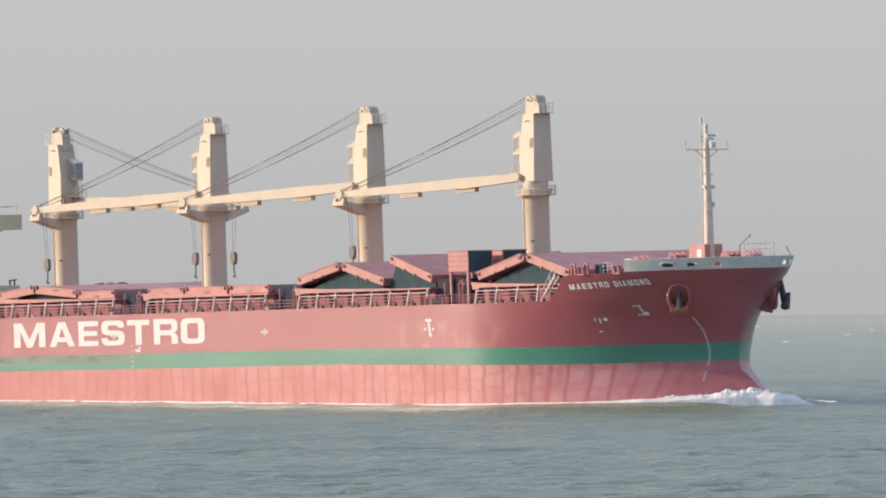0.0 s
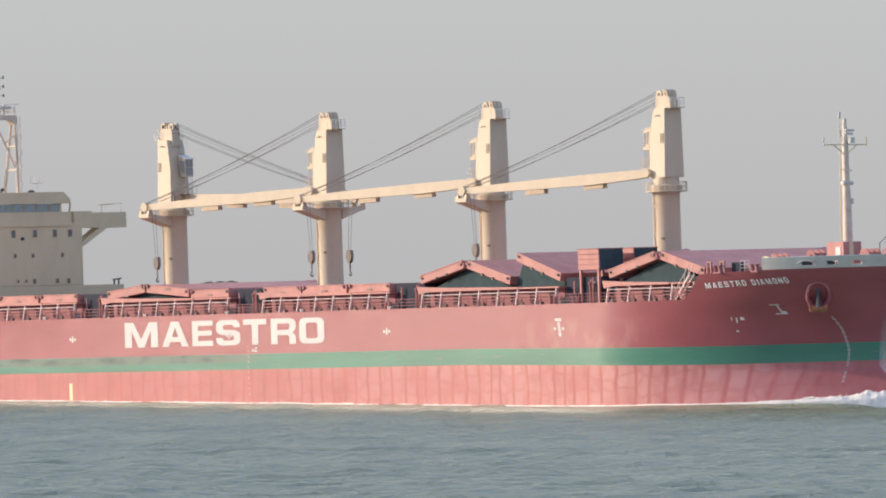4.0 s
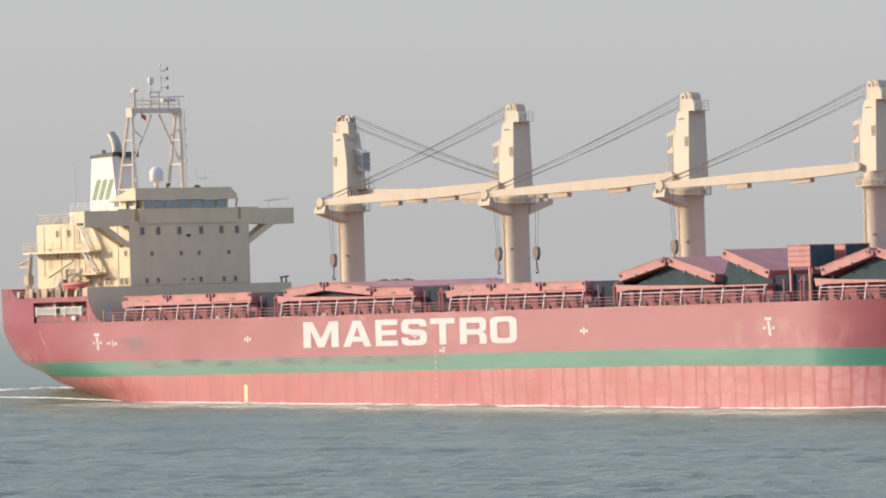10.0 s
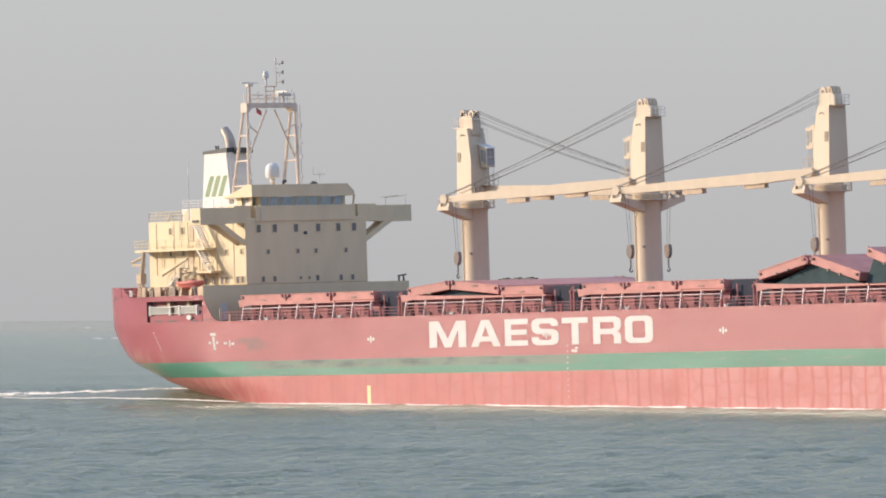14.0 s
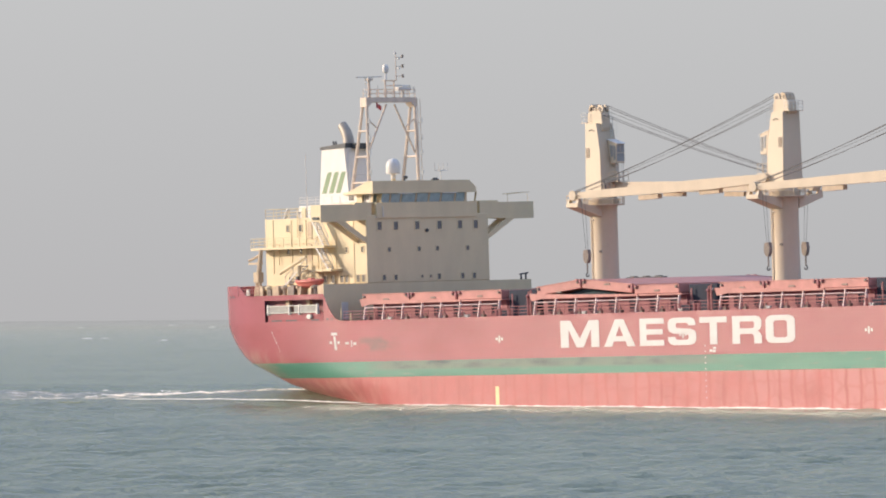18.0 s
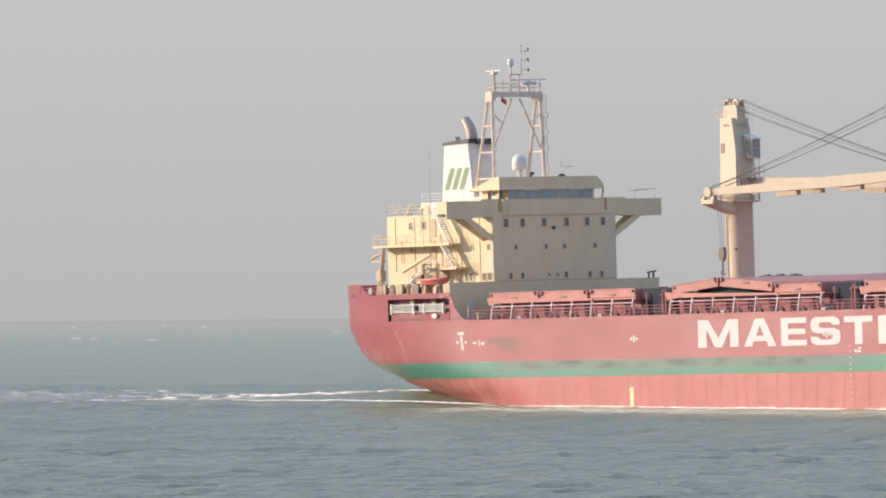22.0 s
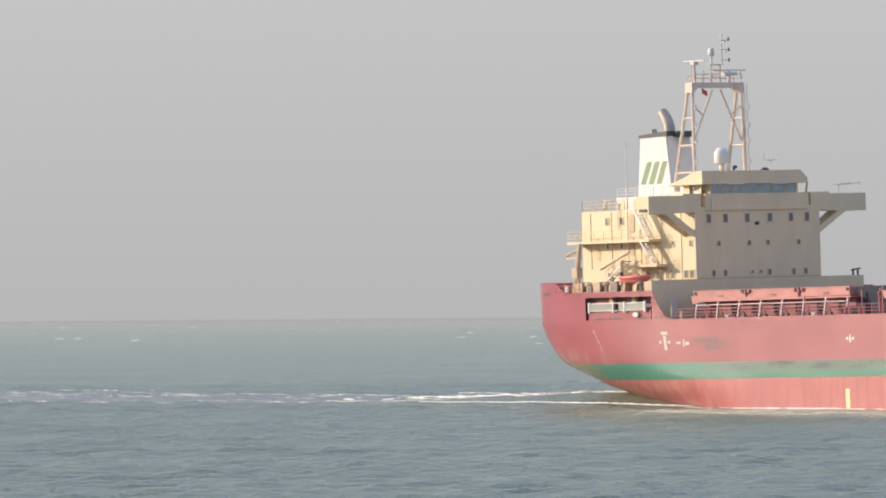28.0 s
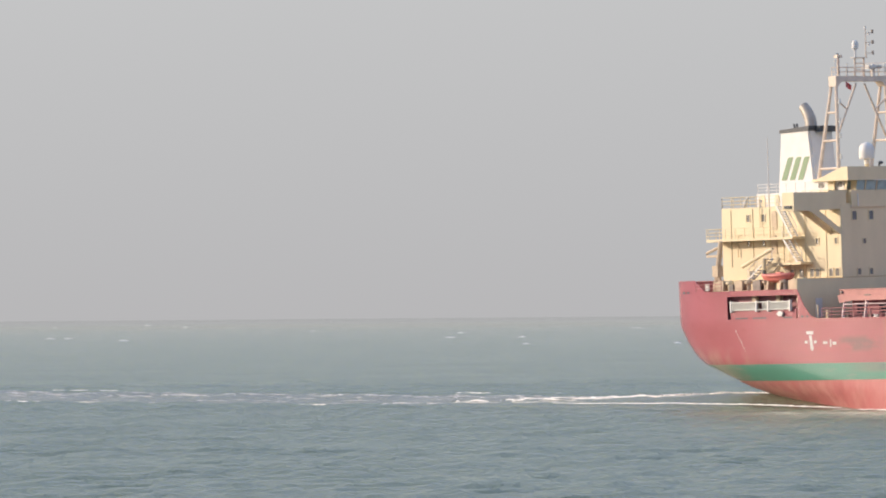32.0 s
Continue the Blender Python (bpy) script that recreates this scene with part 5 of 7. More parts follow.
# ---- radar mast: a goal-post of lattice legs ----
MX = -50.3
bm = B()
prism(bm, [(-3.75, 36.42), (3.75, 36.42), (3.75, 35.3), (3.4, 35.3), (2.9, 35.84), (-2.9, 35.84), (-3.4, 35.3), (-3.75, 35.3)], "x", MX - 0.7, MX + 0.5)
mast = part("radar_mast", bm, MAST_PAINT, ship, "cream goal-post radar mast with lattice legs")
for s in (-1, 1):
    for x0, x1 in ((MX + 0.3, MX + 0.5), (MX - 0.5, MX - 2.9)):
        bm = B()
        tube(bm, (x0, s * 3.55, 35.4), (x1, s * 3.7, 24.9), 0.17, 0.22)
        part("mast_leg", bm, MAST_PAINT, mast)
    for z in (26.5, 29.5, 32.5):
        k = (35.4 - z) / 10.5
        bm = B()
        tube(bm, (MX + 0.3 + 0.2 * k, s * (3.55 + 0.2 * k), z), (MX - 0.5 - 2.4 * k, s * (3.55 + 0.2 * k), z), 0.12)
        part("mast_rung", bm, MAST_PAINT, mast)
    bm = B()
    tube(bm, (MX + 0.2, s * 3.5, 29.9), (MX + 0.2, s * 0.6, 35.6), 0.12)
    part("mast_stay", bm, MAST_PAINT, mast)
    bm = B()
    tube(bm, (MX + 0.2, s * 3.5, 33.9), (MX + 0.2, s * 2.1, 32.9), 0.1)
    part("mast_stay", bm, MAST_PAINT, mast)
    for z in (27.5, 29.8, 31.5, 33.5):
        bm = B()
        tube(bm, (MX + 0.4, s * 3.6, z), (MX + 1.1, s * 3.85, z), 0.05, n=5)
        tube(bm, (MX + 1.1, s * 3.85, z - 0.1), (MX + 1.1, s * 3.85, z + 0.45), 0.13, n=6)
        part("mast_light", bm, GREY, mast)
bm = B()
for i in range(30):
    z = 25.5 + 0.33 * i
    tube(bm, (MX + 0.65, 3.7, z), (MX + 0.65, 4.1, z), 0.025, n=4)
for y in (3.7, 4.1):
    tube(bm, (MX + 0.65, y, 25), (MX + 0.65, y, 36.2), 0.04, n=5)
part("mast_ladder", bm, MAST_PAINT, mast)
guard_rail([(MX + 0.45, -3.3, 36.42), (MX + 0.45, 3.55, 36.42), (MX - 0.65, 3.55, 36.42), (MX - 0.65, -3.3, 36.42), (MX + 0.45, -3.3, 36.42)], mast, MAST_PAINT, height=0.95, lines=2, every=1.2, r=0.035)
bm = B()
tube(bm, (MX, -2.9, 36.20), (MX, -2.9, 38.39), 0.18, 0.14)
box(bm, MX - 0.3, MX + 0.3, -3.25, -2.55, 38.39, 38.68)
part("radar_post", bm, MAST_PAINT, mast)
bm = B()
prism(bm, [(-1.5, -0.06), (1.5, -0.06), (1.5, 0.06), (-1.5, 0.06)], "y", -0.11, 0.09)
tube(bm, (0, 0, -0.14), (0, 0, -0.02), 0.16, n=10)
scanner_aft = part("radar_scanner", bm, WHITE, mast, "white turning radar scanner bar", at=(MX, -2.9, 38.82))
bm = B()
tube(bm, (MX, 2.1, 36.20), (MX, 2.1, 37.44), 0.2, 0.16)
box(bm, MX - 0.4, MX + 0.4, 1.2, 3.0, 37.22, 37.59)
part("radar_post", bm, WHITE, mast)
bm = B()
prism(bm, [(-2.1, -0.08), (2.1, -0.08), (2.1, 0.08), (-2.1, 0.08)], "y", -0.13, 0.1)
tube(bm, (0, 0, -0.18), (0, 0, -0.02), 0.2, n=10)
scanner_fore = part("radar_scanner", bm, WHITE, mast, "white turning radar scanner bar", at=(MX, 2.1, 37.79))
bm = B()
for y in (-0.5, 0.8):
    tube(bm, (MX, y, 36.20), (MX, y, 38.46), 0.1, n=6)
for z in (37.08, 37.81, 38.39):
    tube(bm, (MX, -0.5, z), (MX, 0.8, z), 0.06, n=5)
box(bm, MX - 0.3, MX + 0.3, -0.8, 1.1, 38.39, 38.45)
part("top_frame", bm, MAST_PAINT, mast)
bm = B()
tube(bm, (MX, -0.4, 38.39), (MX, -0.4, 39.41), 0.12, n=8)
lathe(bm, MX, -0.4, [(0.28, 39.34), (0.36, 39.56), (0.36, 40.00), (0.22, 40.25), (0.02, 40.32)], 14)
part("small_radome", bm, WHITE, mast, "small white radome", smooth=True)
bm = B()
tube(bm, (MX, 1.15, 38.39), (MX, 1.15, 41.6), 0.08, 0.05, n=6)
for z in (38.9, 40.05, 41.1):
    tube(bm, (MX, 1.0, z), (MX, 2.2, z + 0.05), 0.04, n=5)
part("top_pole", bm, MAST_PAINT, mast)
for z in (38.75, 39.9, 41.05):
    bm = B()
    tube(bm, (MX, 2.15, z), (MX, 2.15, z + 0.4), 0.13, n=8)
    part("signal_lamp", bm, BLOCK, mast)
for y, z0, z1 in ((-1.9, 36.2, 37.6), (-3.6, 36.2, 38.0), (3.5, 36.2, 37.5)):
    bm = B()
    tube(bm, (MX + 0.3, y, z0), (MX + 0.3, y, z1), 0.06, 0.04, n=6)
    ball(bm, (MX + 0.3, y, z1 + 0.08), 0.11, 0.11, 0.11, 8, 5)
    part("small_aerial", bm, WHITE, mast, "small white aerial")
for y, z in ((1.75, 40.85), (1.75, 39.7), (1.25, 41.55)):
    bm = B()
    tube(bm, (MX, y - 0.15, z), (MX, y - 0.15, z + 0.25), 0.13, n=8)
    part("mast_lamp", bm, WHITE, mast, "small white mast lamp")
bm = B()
k = 6
lo = [bm.verts.new((MX + 0.45 + 0.1 * math.sin(i * 1.3), -2.3 + 0.7 * i / k, 35.65 - 0.3 * i / k + 0.05 * math.sin(i * 2.0) - 0.45)) for i in range(k + 1)]
hi = [bm.verts.new((v.co.x, v.co.y, v.co.z + 0.6)) for v in lo]
for i in range(k):
    bm.faces.new((lo[i], lo[i + 1], hi[i + 1], hi[i]))
bmesh.ops.solidify(bm, geom=bm.faces[:], thickness=0.02)
part("flag", bm, FLAG_RED, mast, "small red flag on a halyard")
for x, y, h, mat in ((-62.5, -6.0, 0.7, GREY), (-61.5, -7.2, 0.65, GREY), (-58.4, -7.6, 0.8, WHITE), (-60.0, 4.0, 1.5, DARK)):
    bm = B()
    lathe(bm, x, y, [(0.12, 22.6), (0.12, 22.6 + h * 0.7), (0.26, 22.6 + h * 0.72), (0.26, 22.6 + h * 0.9), (0.08, 22.6 + h)], 12)
    part("roof_ventilator", bm, mat, tower, "small mushroom ventilator", smooth=True)
bm = B()
tube(bm, (-60.9, -7.8, 22.6), (-60.3, -7.8, 23.55), 0.2, 0.16, n=8)
ball(bm, (-60.25, -7.8, 23.65), 0.2, 0.2, 0.16, 8, 6)
part("raft_cradle", bm, WHITE, tower, "white slanting cradle on the after roof", smooth=True)
bm = B()
tube(bm, (-57.6, -7.0, 22.6), (-57.6, -7.0, 30.2), 0.09, 0.05, n=6)
part("whip_aerial", bm, WHITE, ship, "thin white whip aerial")

# ---- side galleries and stairs on the starboard side of the tower ----
for z, x0, x1, y1 in ((19.25, -64.0, -49.8, -10.6), (16.5, -54.0, -48.6, -10.6)):
    bm = B()
    box(bm, x0, x1, y1, -8.9, z - 0.26, z)
    ob = part("gallery", bm, HOUSE_CREAM, ship, "cream side gallery of the accommodation")
    guard_rail([(x0, y1 + 0.05, z), (x1, y1 + 0.05, z)], ob, HOUSE_CREAM, height=1.1)
bm = B()
box(bm, -65.0, -63.4, -9.6, 9.6, 18.97, 19.25)
after = part("after_gallery", bm, HOUSE_CREAM, ship)
guard_rail([(-64.9, -9.5, 19.25), (-64.9, 9.5, 19.25)], after, HOUSE_CREAM, height=1.1)
guard_rail([(-63.3, -8.8, 22.6), (-54, -8.8, 22.6)], tower, HOUSE_CREAM, height=1.15)
guard_rail([(-63.3, -8.8, 22.6), (-63.3, 8.8, 22.6)], tower, HOUSE_CREAM, height=1.15)


def stair(x0, z0, x1, z1, y):
    bm = B()
    for o in (-0.4, 0.4):
        prism(bm, [(x0, z0), (x0 + 0.3, z0), (x1 + 0.3, z1), (x1, z1)], "y", y + o - 0.04, y + o + 0.04)
    ob = part("stair", bm, WHITE, ship, "steep pale steel stair with open treads")
    n = round((z1 - z0) / 0.28)
    for i in range(n):
        k = (i + 0.5) / n
        bm = B()
        x, z = x0 + (x1 - x0) * k, z0 + (z1 - z0) * k
        box(bm, x, x + 0.3, y - 0.38, y + 0.38, z, z + 0.1)
        part("tread", bm, WHITE, ob)
    bm = B()
    for o in (-0.4, 0.4):
        tube(bm, (x0 + 0.1, y + o, z0 + 1.0), (x1 + 0.1, y + o, z1 + 1.0), 0.04, n=5)
        for k in (0.05, 0.5, 0.95):
            p = Vector((x0 + (x1 - x0) * k + 0.1, y + o, z0 + (z1 - z0) * k))
            tube(bm, p, p + Vector((0, 0, 1.0)), 0.035, n=5)
    part("handrail", bm, WHITE, ob)


stair(-50.2, 19.25, -52.6, 22.6, -10.1)
stair(-49.4, 16.5, -51.8, 19.25, -10.1)
stair(-56.6, 14.7, -53.2, 17.0, -11.0)
for z0, x0 in ((21.6, -56.8), (18.4, -60.5)):
    bm = B()
    tube(bm, (x0, -9.1, z0 - 1.2), (x0, -9.1, z0 + 1.2), 0.06, n=5)
    part("wall_pipe", bm, HOUSE_CREAM, tower)

# ---- poop: accommodation ladder, lifeboat, davit, winches ----
def lean_in(bm):
    """Follow the shell, which draws in towards the stern."""
    for v in bm.verts:
        v.co.y += 0.07 * (-44.4 - v.co.x)
    return bm


bm = B()
box(bm, -54.8, -44.5, -15.95, -15.75, 11.5, 11.58)
box(bm, -54.8, -44.5, -15.95, -15.75, 12.3, 12.40)
gang = part("accommodation_ladder", lean_in(bm), GREY, ship, "white accommodation ladder stowed in the side opening")
for i in range(40):
    bm = B()
    x = -54.7 + 10.1 * i / 39
    if -50.2 < x < -49.5:
        continue
    box(bm, x - 0.045, x + 0.045, -15.94, -15.78, 11.58, 12.3)
    part("slat", lean_in(bm), GREY, gang)
for x in (-54.9, -50.4, -48.3, -44.5):
    bm = B()
    box(bm, x - 0.11, x + 0.11, -16.0, -15.7, 11.32, 12.5)
    part("upright", lean_in(bm), WHITE, gang)
bm = B()
box(bm, -55.35, -43.7, -15.66, -15.56, 10.42, 11.55)
part("bulwark_plate", lean_in(bm), HULL_RED, ship, "red bulwark plate behind the stowed ladder")
bm = B()
box(bm, -46.6, -45.95, -15.94, -15.7, 10.78, 11.3)
tube(bm, (-46.85, -15.85, 11.05), (-45.7, -15.85, 11.05), 0.11, n=6)
part("hoist_motor", lean_in(bm), WHITE, ship, "white ladder hoist at the ship's side")
bm = B()
box(bm, -56, -44.1, -14.3, -14.1, 10.4, 13.3)
part("passage_wall", bm, COAMING, ship, "dark wall of the side passage")
for x in (-51.4, -47.5):
    bm = B()
    box(bm, x - 0.3, x + 0.3, -14.95, -14.5, 10.4, 13.3)
    part("passage_pillar", bm, PAD, ship)
for x0, x1 in ((-54.0, -51.6), (-50.8, -48.3), (-45.4, -43.9)):
    paint_patch("freeing_port", x0, x1, 10.56, 10.72, DARK)
for x in (-42.5, -41.7):
    paint_patch("freeing_port", x, x + 0.4, 10.58, 10.8, DARK)
for x, w in ((-66.4, 0.9), (-64.9, 0.7)):
    paint_patch("mooring_port", x, x + w, 13.45, 13.68, DARK)
bm = B()
n, m = 22, 10
rings = []
for i in range(n + 1):
    u = -1 + 2 * i / n
    w = max(0.02, (1 - abs(u) ** 2.6)) ** 0.5
    rings.append([bm.verts.new((-50.2 + 2.9 * u, -13.0 + 1.15 * w * math.cos(a), 14.95 + 0.12 * u * u + 0.7 * w * math.sin(a) * (1.0 if math.sin(a) < 0 else 0.75))) for a in [2 * math.pi * j / m for j in range(m)]])
for p, q in zip(rings, rings[1:]):
    for j in range(m):
        bm.faces.new((p[j], p[(j + 1) % m], q[(j + 1) % m], q[j]))
boat = tagged(new("rescue_boat", mesh_of("rescue_boat", bm, ORANGE, smooth=True)), "faded orange rescue boat in its cradle on the poop deck", "boat")
LOOSE.append(boat)
bm = B()
edge = [Vector((-50.2 + 2.95 * math.cos(a), -13.0 + 1.2 * math.sin(a) * (1 - 0.25 * math.cos(a) ** 4), 15.12 + 0.16 * math.cos(a) ** 2)) for a in [2 * math.pi * i / 28 for i in range(28)]]
for p, q in zip(edge, edge[1:] + edge[:1]):
    tube(bm, p, q, 0.2, n=8)
part("collar", bm, ORANGE, boat, "round buoyancy collar", smooth=True)
bm = B()
box(bm, -50.4, -49.3, -13.35, -12.65, 15.1, 15.6)
bmesh.ops.bevel(bm, geom=bm.edges[:], offset=0.08, segments=2, affect="EDGES")
part("console", bm, ORANGE, boat, "orange steering console")
bm = B()
box(bm, -53.35, -52.85, -13.2, -12.8, 15.0, 15.9)
bmesh.ops.bevel(bm, geom=bm.edges[:], offset=0.08, segments=2, affect="EDGES")
part("outboard_engine", bm, DARK, boat, "dark outboard engine")
bm = B()
for x in (-51.6, -47.8):
    tube(bm, (x, -13.0, 15.2), (-49.8, -13.0, 16.6), 0.03, n=5)
part("lifting_sling", bm, ROPE, boat)
for x in (-51.5, -48.9):
    bm = B()
    prism(bm, [(-13.8, 13.4), (-12.2, 13.4), (-12.4, 14.6), (-13.0, 14.3), (-13.6, 14.6)], "x", x - 0.15, x + 0.15)
    part("boat_cradle", bm, PAD, boat)
# a short, flat boat that lies towards the fore end of its cradle
for ob in (boat, *boat.children):
    k = 1.0 if ob.name.startswith("boat_cradle") else 0.84
    for v in ob.data.vertices:
        v.co = (-47.4 + 0.78 * (v.co.x + 47.4), -13.0 + k * (v.co.y + 13.0), 14.95 + k * (v.co.z - 14.95))
bm = B()
tube(bm, (-53.2, -11.8, 13.4), (-53.2, -11.8, 17.0), 0.28, 0.24, n=10)
tube(bm, (-56.6, -11.9, 16.2), (-51.6, -11.9, 18.0), 0.22, 0.16, n=8)
part("boat_crane", bm, HOUSE_CREAM, ship, "cream boat davit crane", smooth=True)
bm = B()
tube(bm, (-59.9, -13.0, 13.4), (-58.8, -13.0, 19.0), 0.36, 0.24, n=8)
tube(bm, (-59.1, -13.0, 13.4), (-59.3, -13.0, 17.6), 0.22, n=8)
box(bm, -59.9, -59.0, -13.4, -12.6, 15.2, 16.4)
box(bm, -60.9, -58.9, -13.3, -12.7, 17.3, 17.55)
tube(bm, (-61.2, -13.0, 17.75), (-59.0, -13.0, 18.4), 0.16, n=6)
part("stern_davit", bm, PAD, ship, "tan stern davit frame")
random.seed(11)
for i in range(14):
    x, y = -58.6 + 1.05 * i, -12.3 - 1.2 * random.random()
    bm = B()
    if i % 3 == 0:
        tube(bm, (x, y - 0.5, 14.2), (x, y + 0.5, 14.2), 0.55, n=12)
        box(bm, x - 0.6, x + 0.6, y - 0.7, y - 0.5, 13.4, 14.6)
    elif i % 3 == 1:
        lathe(bm, x, y, [(0.25, 13.4), (0.25, 14.3), (0.45, 14.35), (0.45, 14.6), (0.1, 14.8)], 10)
    else:
        box(bm, x - 0.35, x + 0.35, y - 0.3, y + 0.3, 13.4, 14.1 + 0.5 * random.random())
    part("mooring_gear", bm, (PAD, HOUSE_CREAM, BLOCK, PAD)[i % 4], ship, "small mooring gear on the poop deck")
guard_rail([(-60.8, -15.0, 13.6), (-55.8, -15.7, 13.6)], ship, DECK_RED, height=1.15)
bm = B()
box(bm, -59.3, -58.7, -14.95, -14.85, 13.7, 14.45)
part("white_board", bm, WHITE, ship, "white board on the stern rail")
for x, y, h, r in ((-40.6, -15.4, 1.5, 0.08), (-41.2, -13.5, 0.9, 0.16)):
    bm = B()
    tube(bm, (x, y, 10.4), (x, y, 10.4 + h), r, n=8)
    part("side_post", bm, HOUSE_CREAM, ship)
bm = B()
box(bm, HX, HX + 0.08, -12.85, -11.95, 10.55, 12.6)
part("steel_door", bm, GREY, lower, "pale steel door")
bm = B()
for y in (14.9, 14.2):
    tube(bm, (HX - 0.4, y, 14.7), (HX - 0.4, y, 15.3), 0.12, n=6)
tube(bm, (HX - 0.4, 14.0, 15.3), (HX - 0.4, 15.3, 15.45), 0.1, n=6)
part("deck_lamp", bm, DARK, lower)

# ---- forecastle ----
bm = B()
box(bm, 109.6, 112.4, -1.1, 1.5, 13.1, 16.25)
bmesh.ops.bevel(bm, geom=bm.edges[:], offset=0.06, segments=1, affect="EDGES")
fhouse = part("mast_house", bm, COVER_RED, ship, "red deck house below the foremast")
bm = B()
box(bm, 111.1, 111.9, -1.16, -1.08, 14.2, 15.7)
part("steel_door", bm, WHITE, fhouse)
bm = B()
lathe(bm, 111.9, 0, [(0.54, 16.0), (0.5, 19.0), (0.44, 21.5), (0.38, 22.5), (0.34, 27.0), (0.26, 27.6), (0.22, 29.5), (0.16, 29.6)], 16)
fmast = part("foremast", bm, MAST_PAINT, ship, "slender cream foremast with yard and lamps", smooth=True)
bm = B()
tube(bm, (111.9, 0, 13.1), (111.9, 0, 16.1), 0.6, n=14)
part("mast_foot", bm, HOUSE_CREAM, fmast)
bm = B()
tube(bm, (111.9, -3.1, 26.75), (111.9, 3.1, 26.75), 0.07, n=6)
for s in (-1, 1):
    tube(bm, (111.9, s * 1.7, 26.75), (111.9, 0, 25.6), 0.06, n=6)
    tube(bm, (111.9, s * 3.05, 26.6), (111.9, s * 3.05, 27.6), 0.06, n=6)
    tube(bm, (111.9, s * 0.9, 23.9), (111.9, 0, 24.2), 0.05, n=6)
part("yard", bm, HOUSE_CREAM, fmast)
for p, q, r in (((111.2, -0.1, 27.6), (111.2, -0.1, 28.3), 0.15), ((111.2, -0.1, 29.6), (111.2, -0.1, 30.3), 0.15), ((112.2, -0.2, 28.3), (112.2, 1.0, 28.3), 0.14),
                ((112.2, -0.2, 28.0), (112.2, 0.8, 27.9), 0.12), ((112.6, 0.3, 26.9), (112.6, 0.3, 27.5), 0.36), ((112.0, -0.7, 22.6), (112.0, 0.8, 22.6), 0.24), ((112.3, 0.4, 20.3), (112.3, 0.4, 20.9), 0.18)):
    bm = B()
    tube(bm, p, q, r, n=10)
    part("mast_lamp", bm, GREY, fmast, "grey mast lamp")
bm = B()
for y in (-0.35, 0.05):
    tube(bm, (111.15, y, 16.2), (111.35, y, 30.0 if y < 0 else 27.0), 0.04, n=5)
for i in range(40):
    z = 16.5 + 0.32 * i
    tube(bm, (111.2, -0.35, z), (111.2, 0.05, z), 0.025, n=4)
part("ladder", bm, HOUSE_CREAM, fmast)
guard_rail([(116.0, 1.6, 14.4), (117.2, 0.5, 14.4), (118.3, 3.9, 14.4), (117.2, 4.9, 14.4)], ship, WHITE, height=1.75, lines=3, every=0.5, r=0.035)
bm = B()
tube(bm, (116.0, 8.55, 14.4), (115.3, 8.3, 15.75), 0.055, n=6)
part("jackstaff", bm, DARK, ship, "lowered jackstaff at the stem")
bm = B()
tube(bm, (115.9, 1.0, 13.4), (115.9, 1.0, 16.0), 0.05, n=6)
tube(bm, (115.9, 1.0, 16.0), (117.0, 1.5, 17.0), 0.045, n=6)
ball(bm, (117.05, 1.52, 17.05), 0.1, 0.1, 0.1, 8, 5)
part("bow_light_post", bm, DARK, ship, "thin bent lamp post")
# mooring rollers, cabinet, rail and winches along the forecastle's edge
for i, x in enumerate((104.7, 105.7, 106.3, 109.9)):
    bm = B()
    y = -half_breadth(x, 13.3) + 0.25
    if i in (0, 2):
        for o in (-0.34, 0.34):
            prism(bm, [(x + o - 0.07, 13.2), (x + o + 0.07, 13.2), (x + o * 0.8 + 0.05, 14.4), (x + o * 0.8 - 0.05, 14.4)], "y", y - 0.12, y + 0.12)
        box(bm, x - 0.36, x + 0.36, y - 0.12, y + 0.12, 14.4, 14.52)
        part("mooring_frame", bm, COVER_RED, ship, "open red mooring frame on the forecastle edge")
    else:
        for o in (-0.4, 0.4):
            lathe(bm, x + o, y, [(0.3, 13.2), (0.22, 13.35), (0.22, 13.9), (0.32, 13.95), (0.32, 14.1)], 12)
        box(bm, x - 0.8, x + 0.8, y - 0.35, y + 0.35, 13.2, 13.35)
        part("mooring_roller", bm, DECK_RED, ship, "red mooring rollers on the forecastle edge", smooth=True)
bm = B()
yc = -half_breadth(107.4, 13.3) + 0.6
box(bm, 106.9, 108.2, yc, yc + 0.7, 13.1, 14.35)
bmesh.ops.bevel(bm, geom=bm.edges[:], offset=0.05, segments=1, affect="EDGES")
part("control_cabinet", bm, NAVY, ship, "dark control cabinet on the forecastle")
guard_rail([(108.3, -half_breadth(108.3, 13.3) + 0.3, 13.3), (109.3, -half_breadth(109.3, 13.3) + 0.3, 13.3)], ship, WHITE, height=1.2, every=0.5, r=0.03)
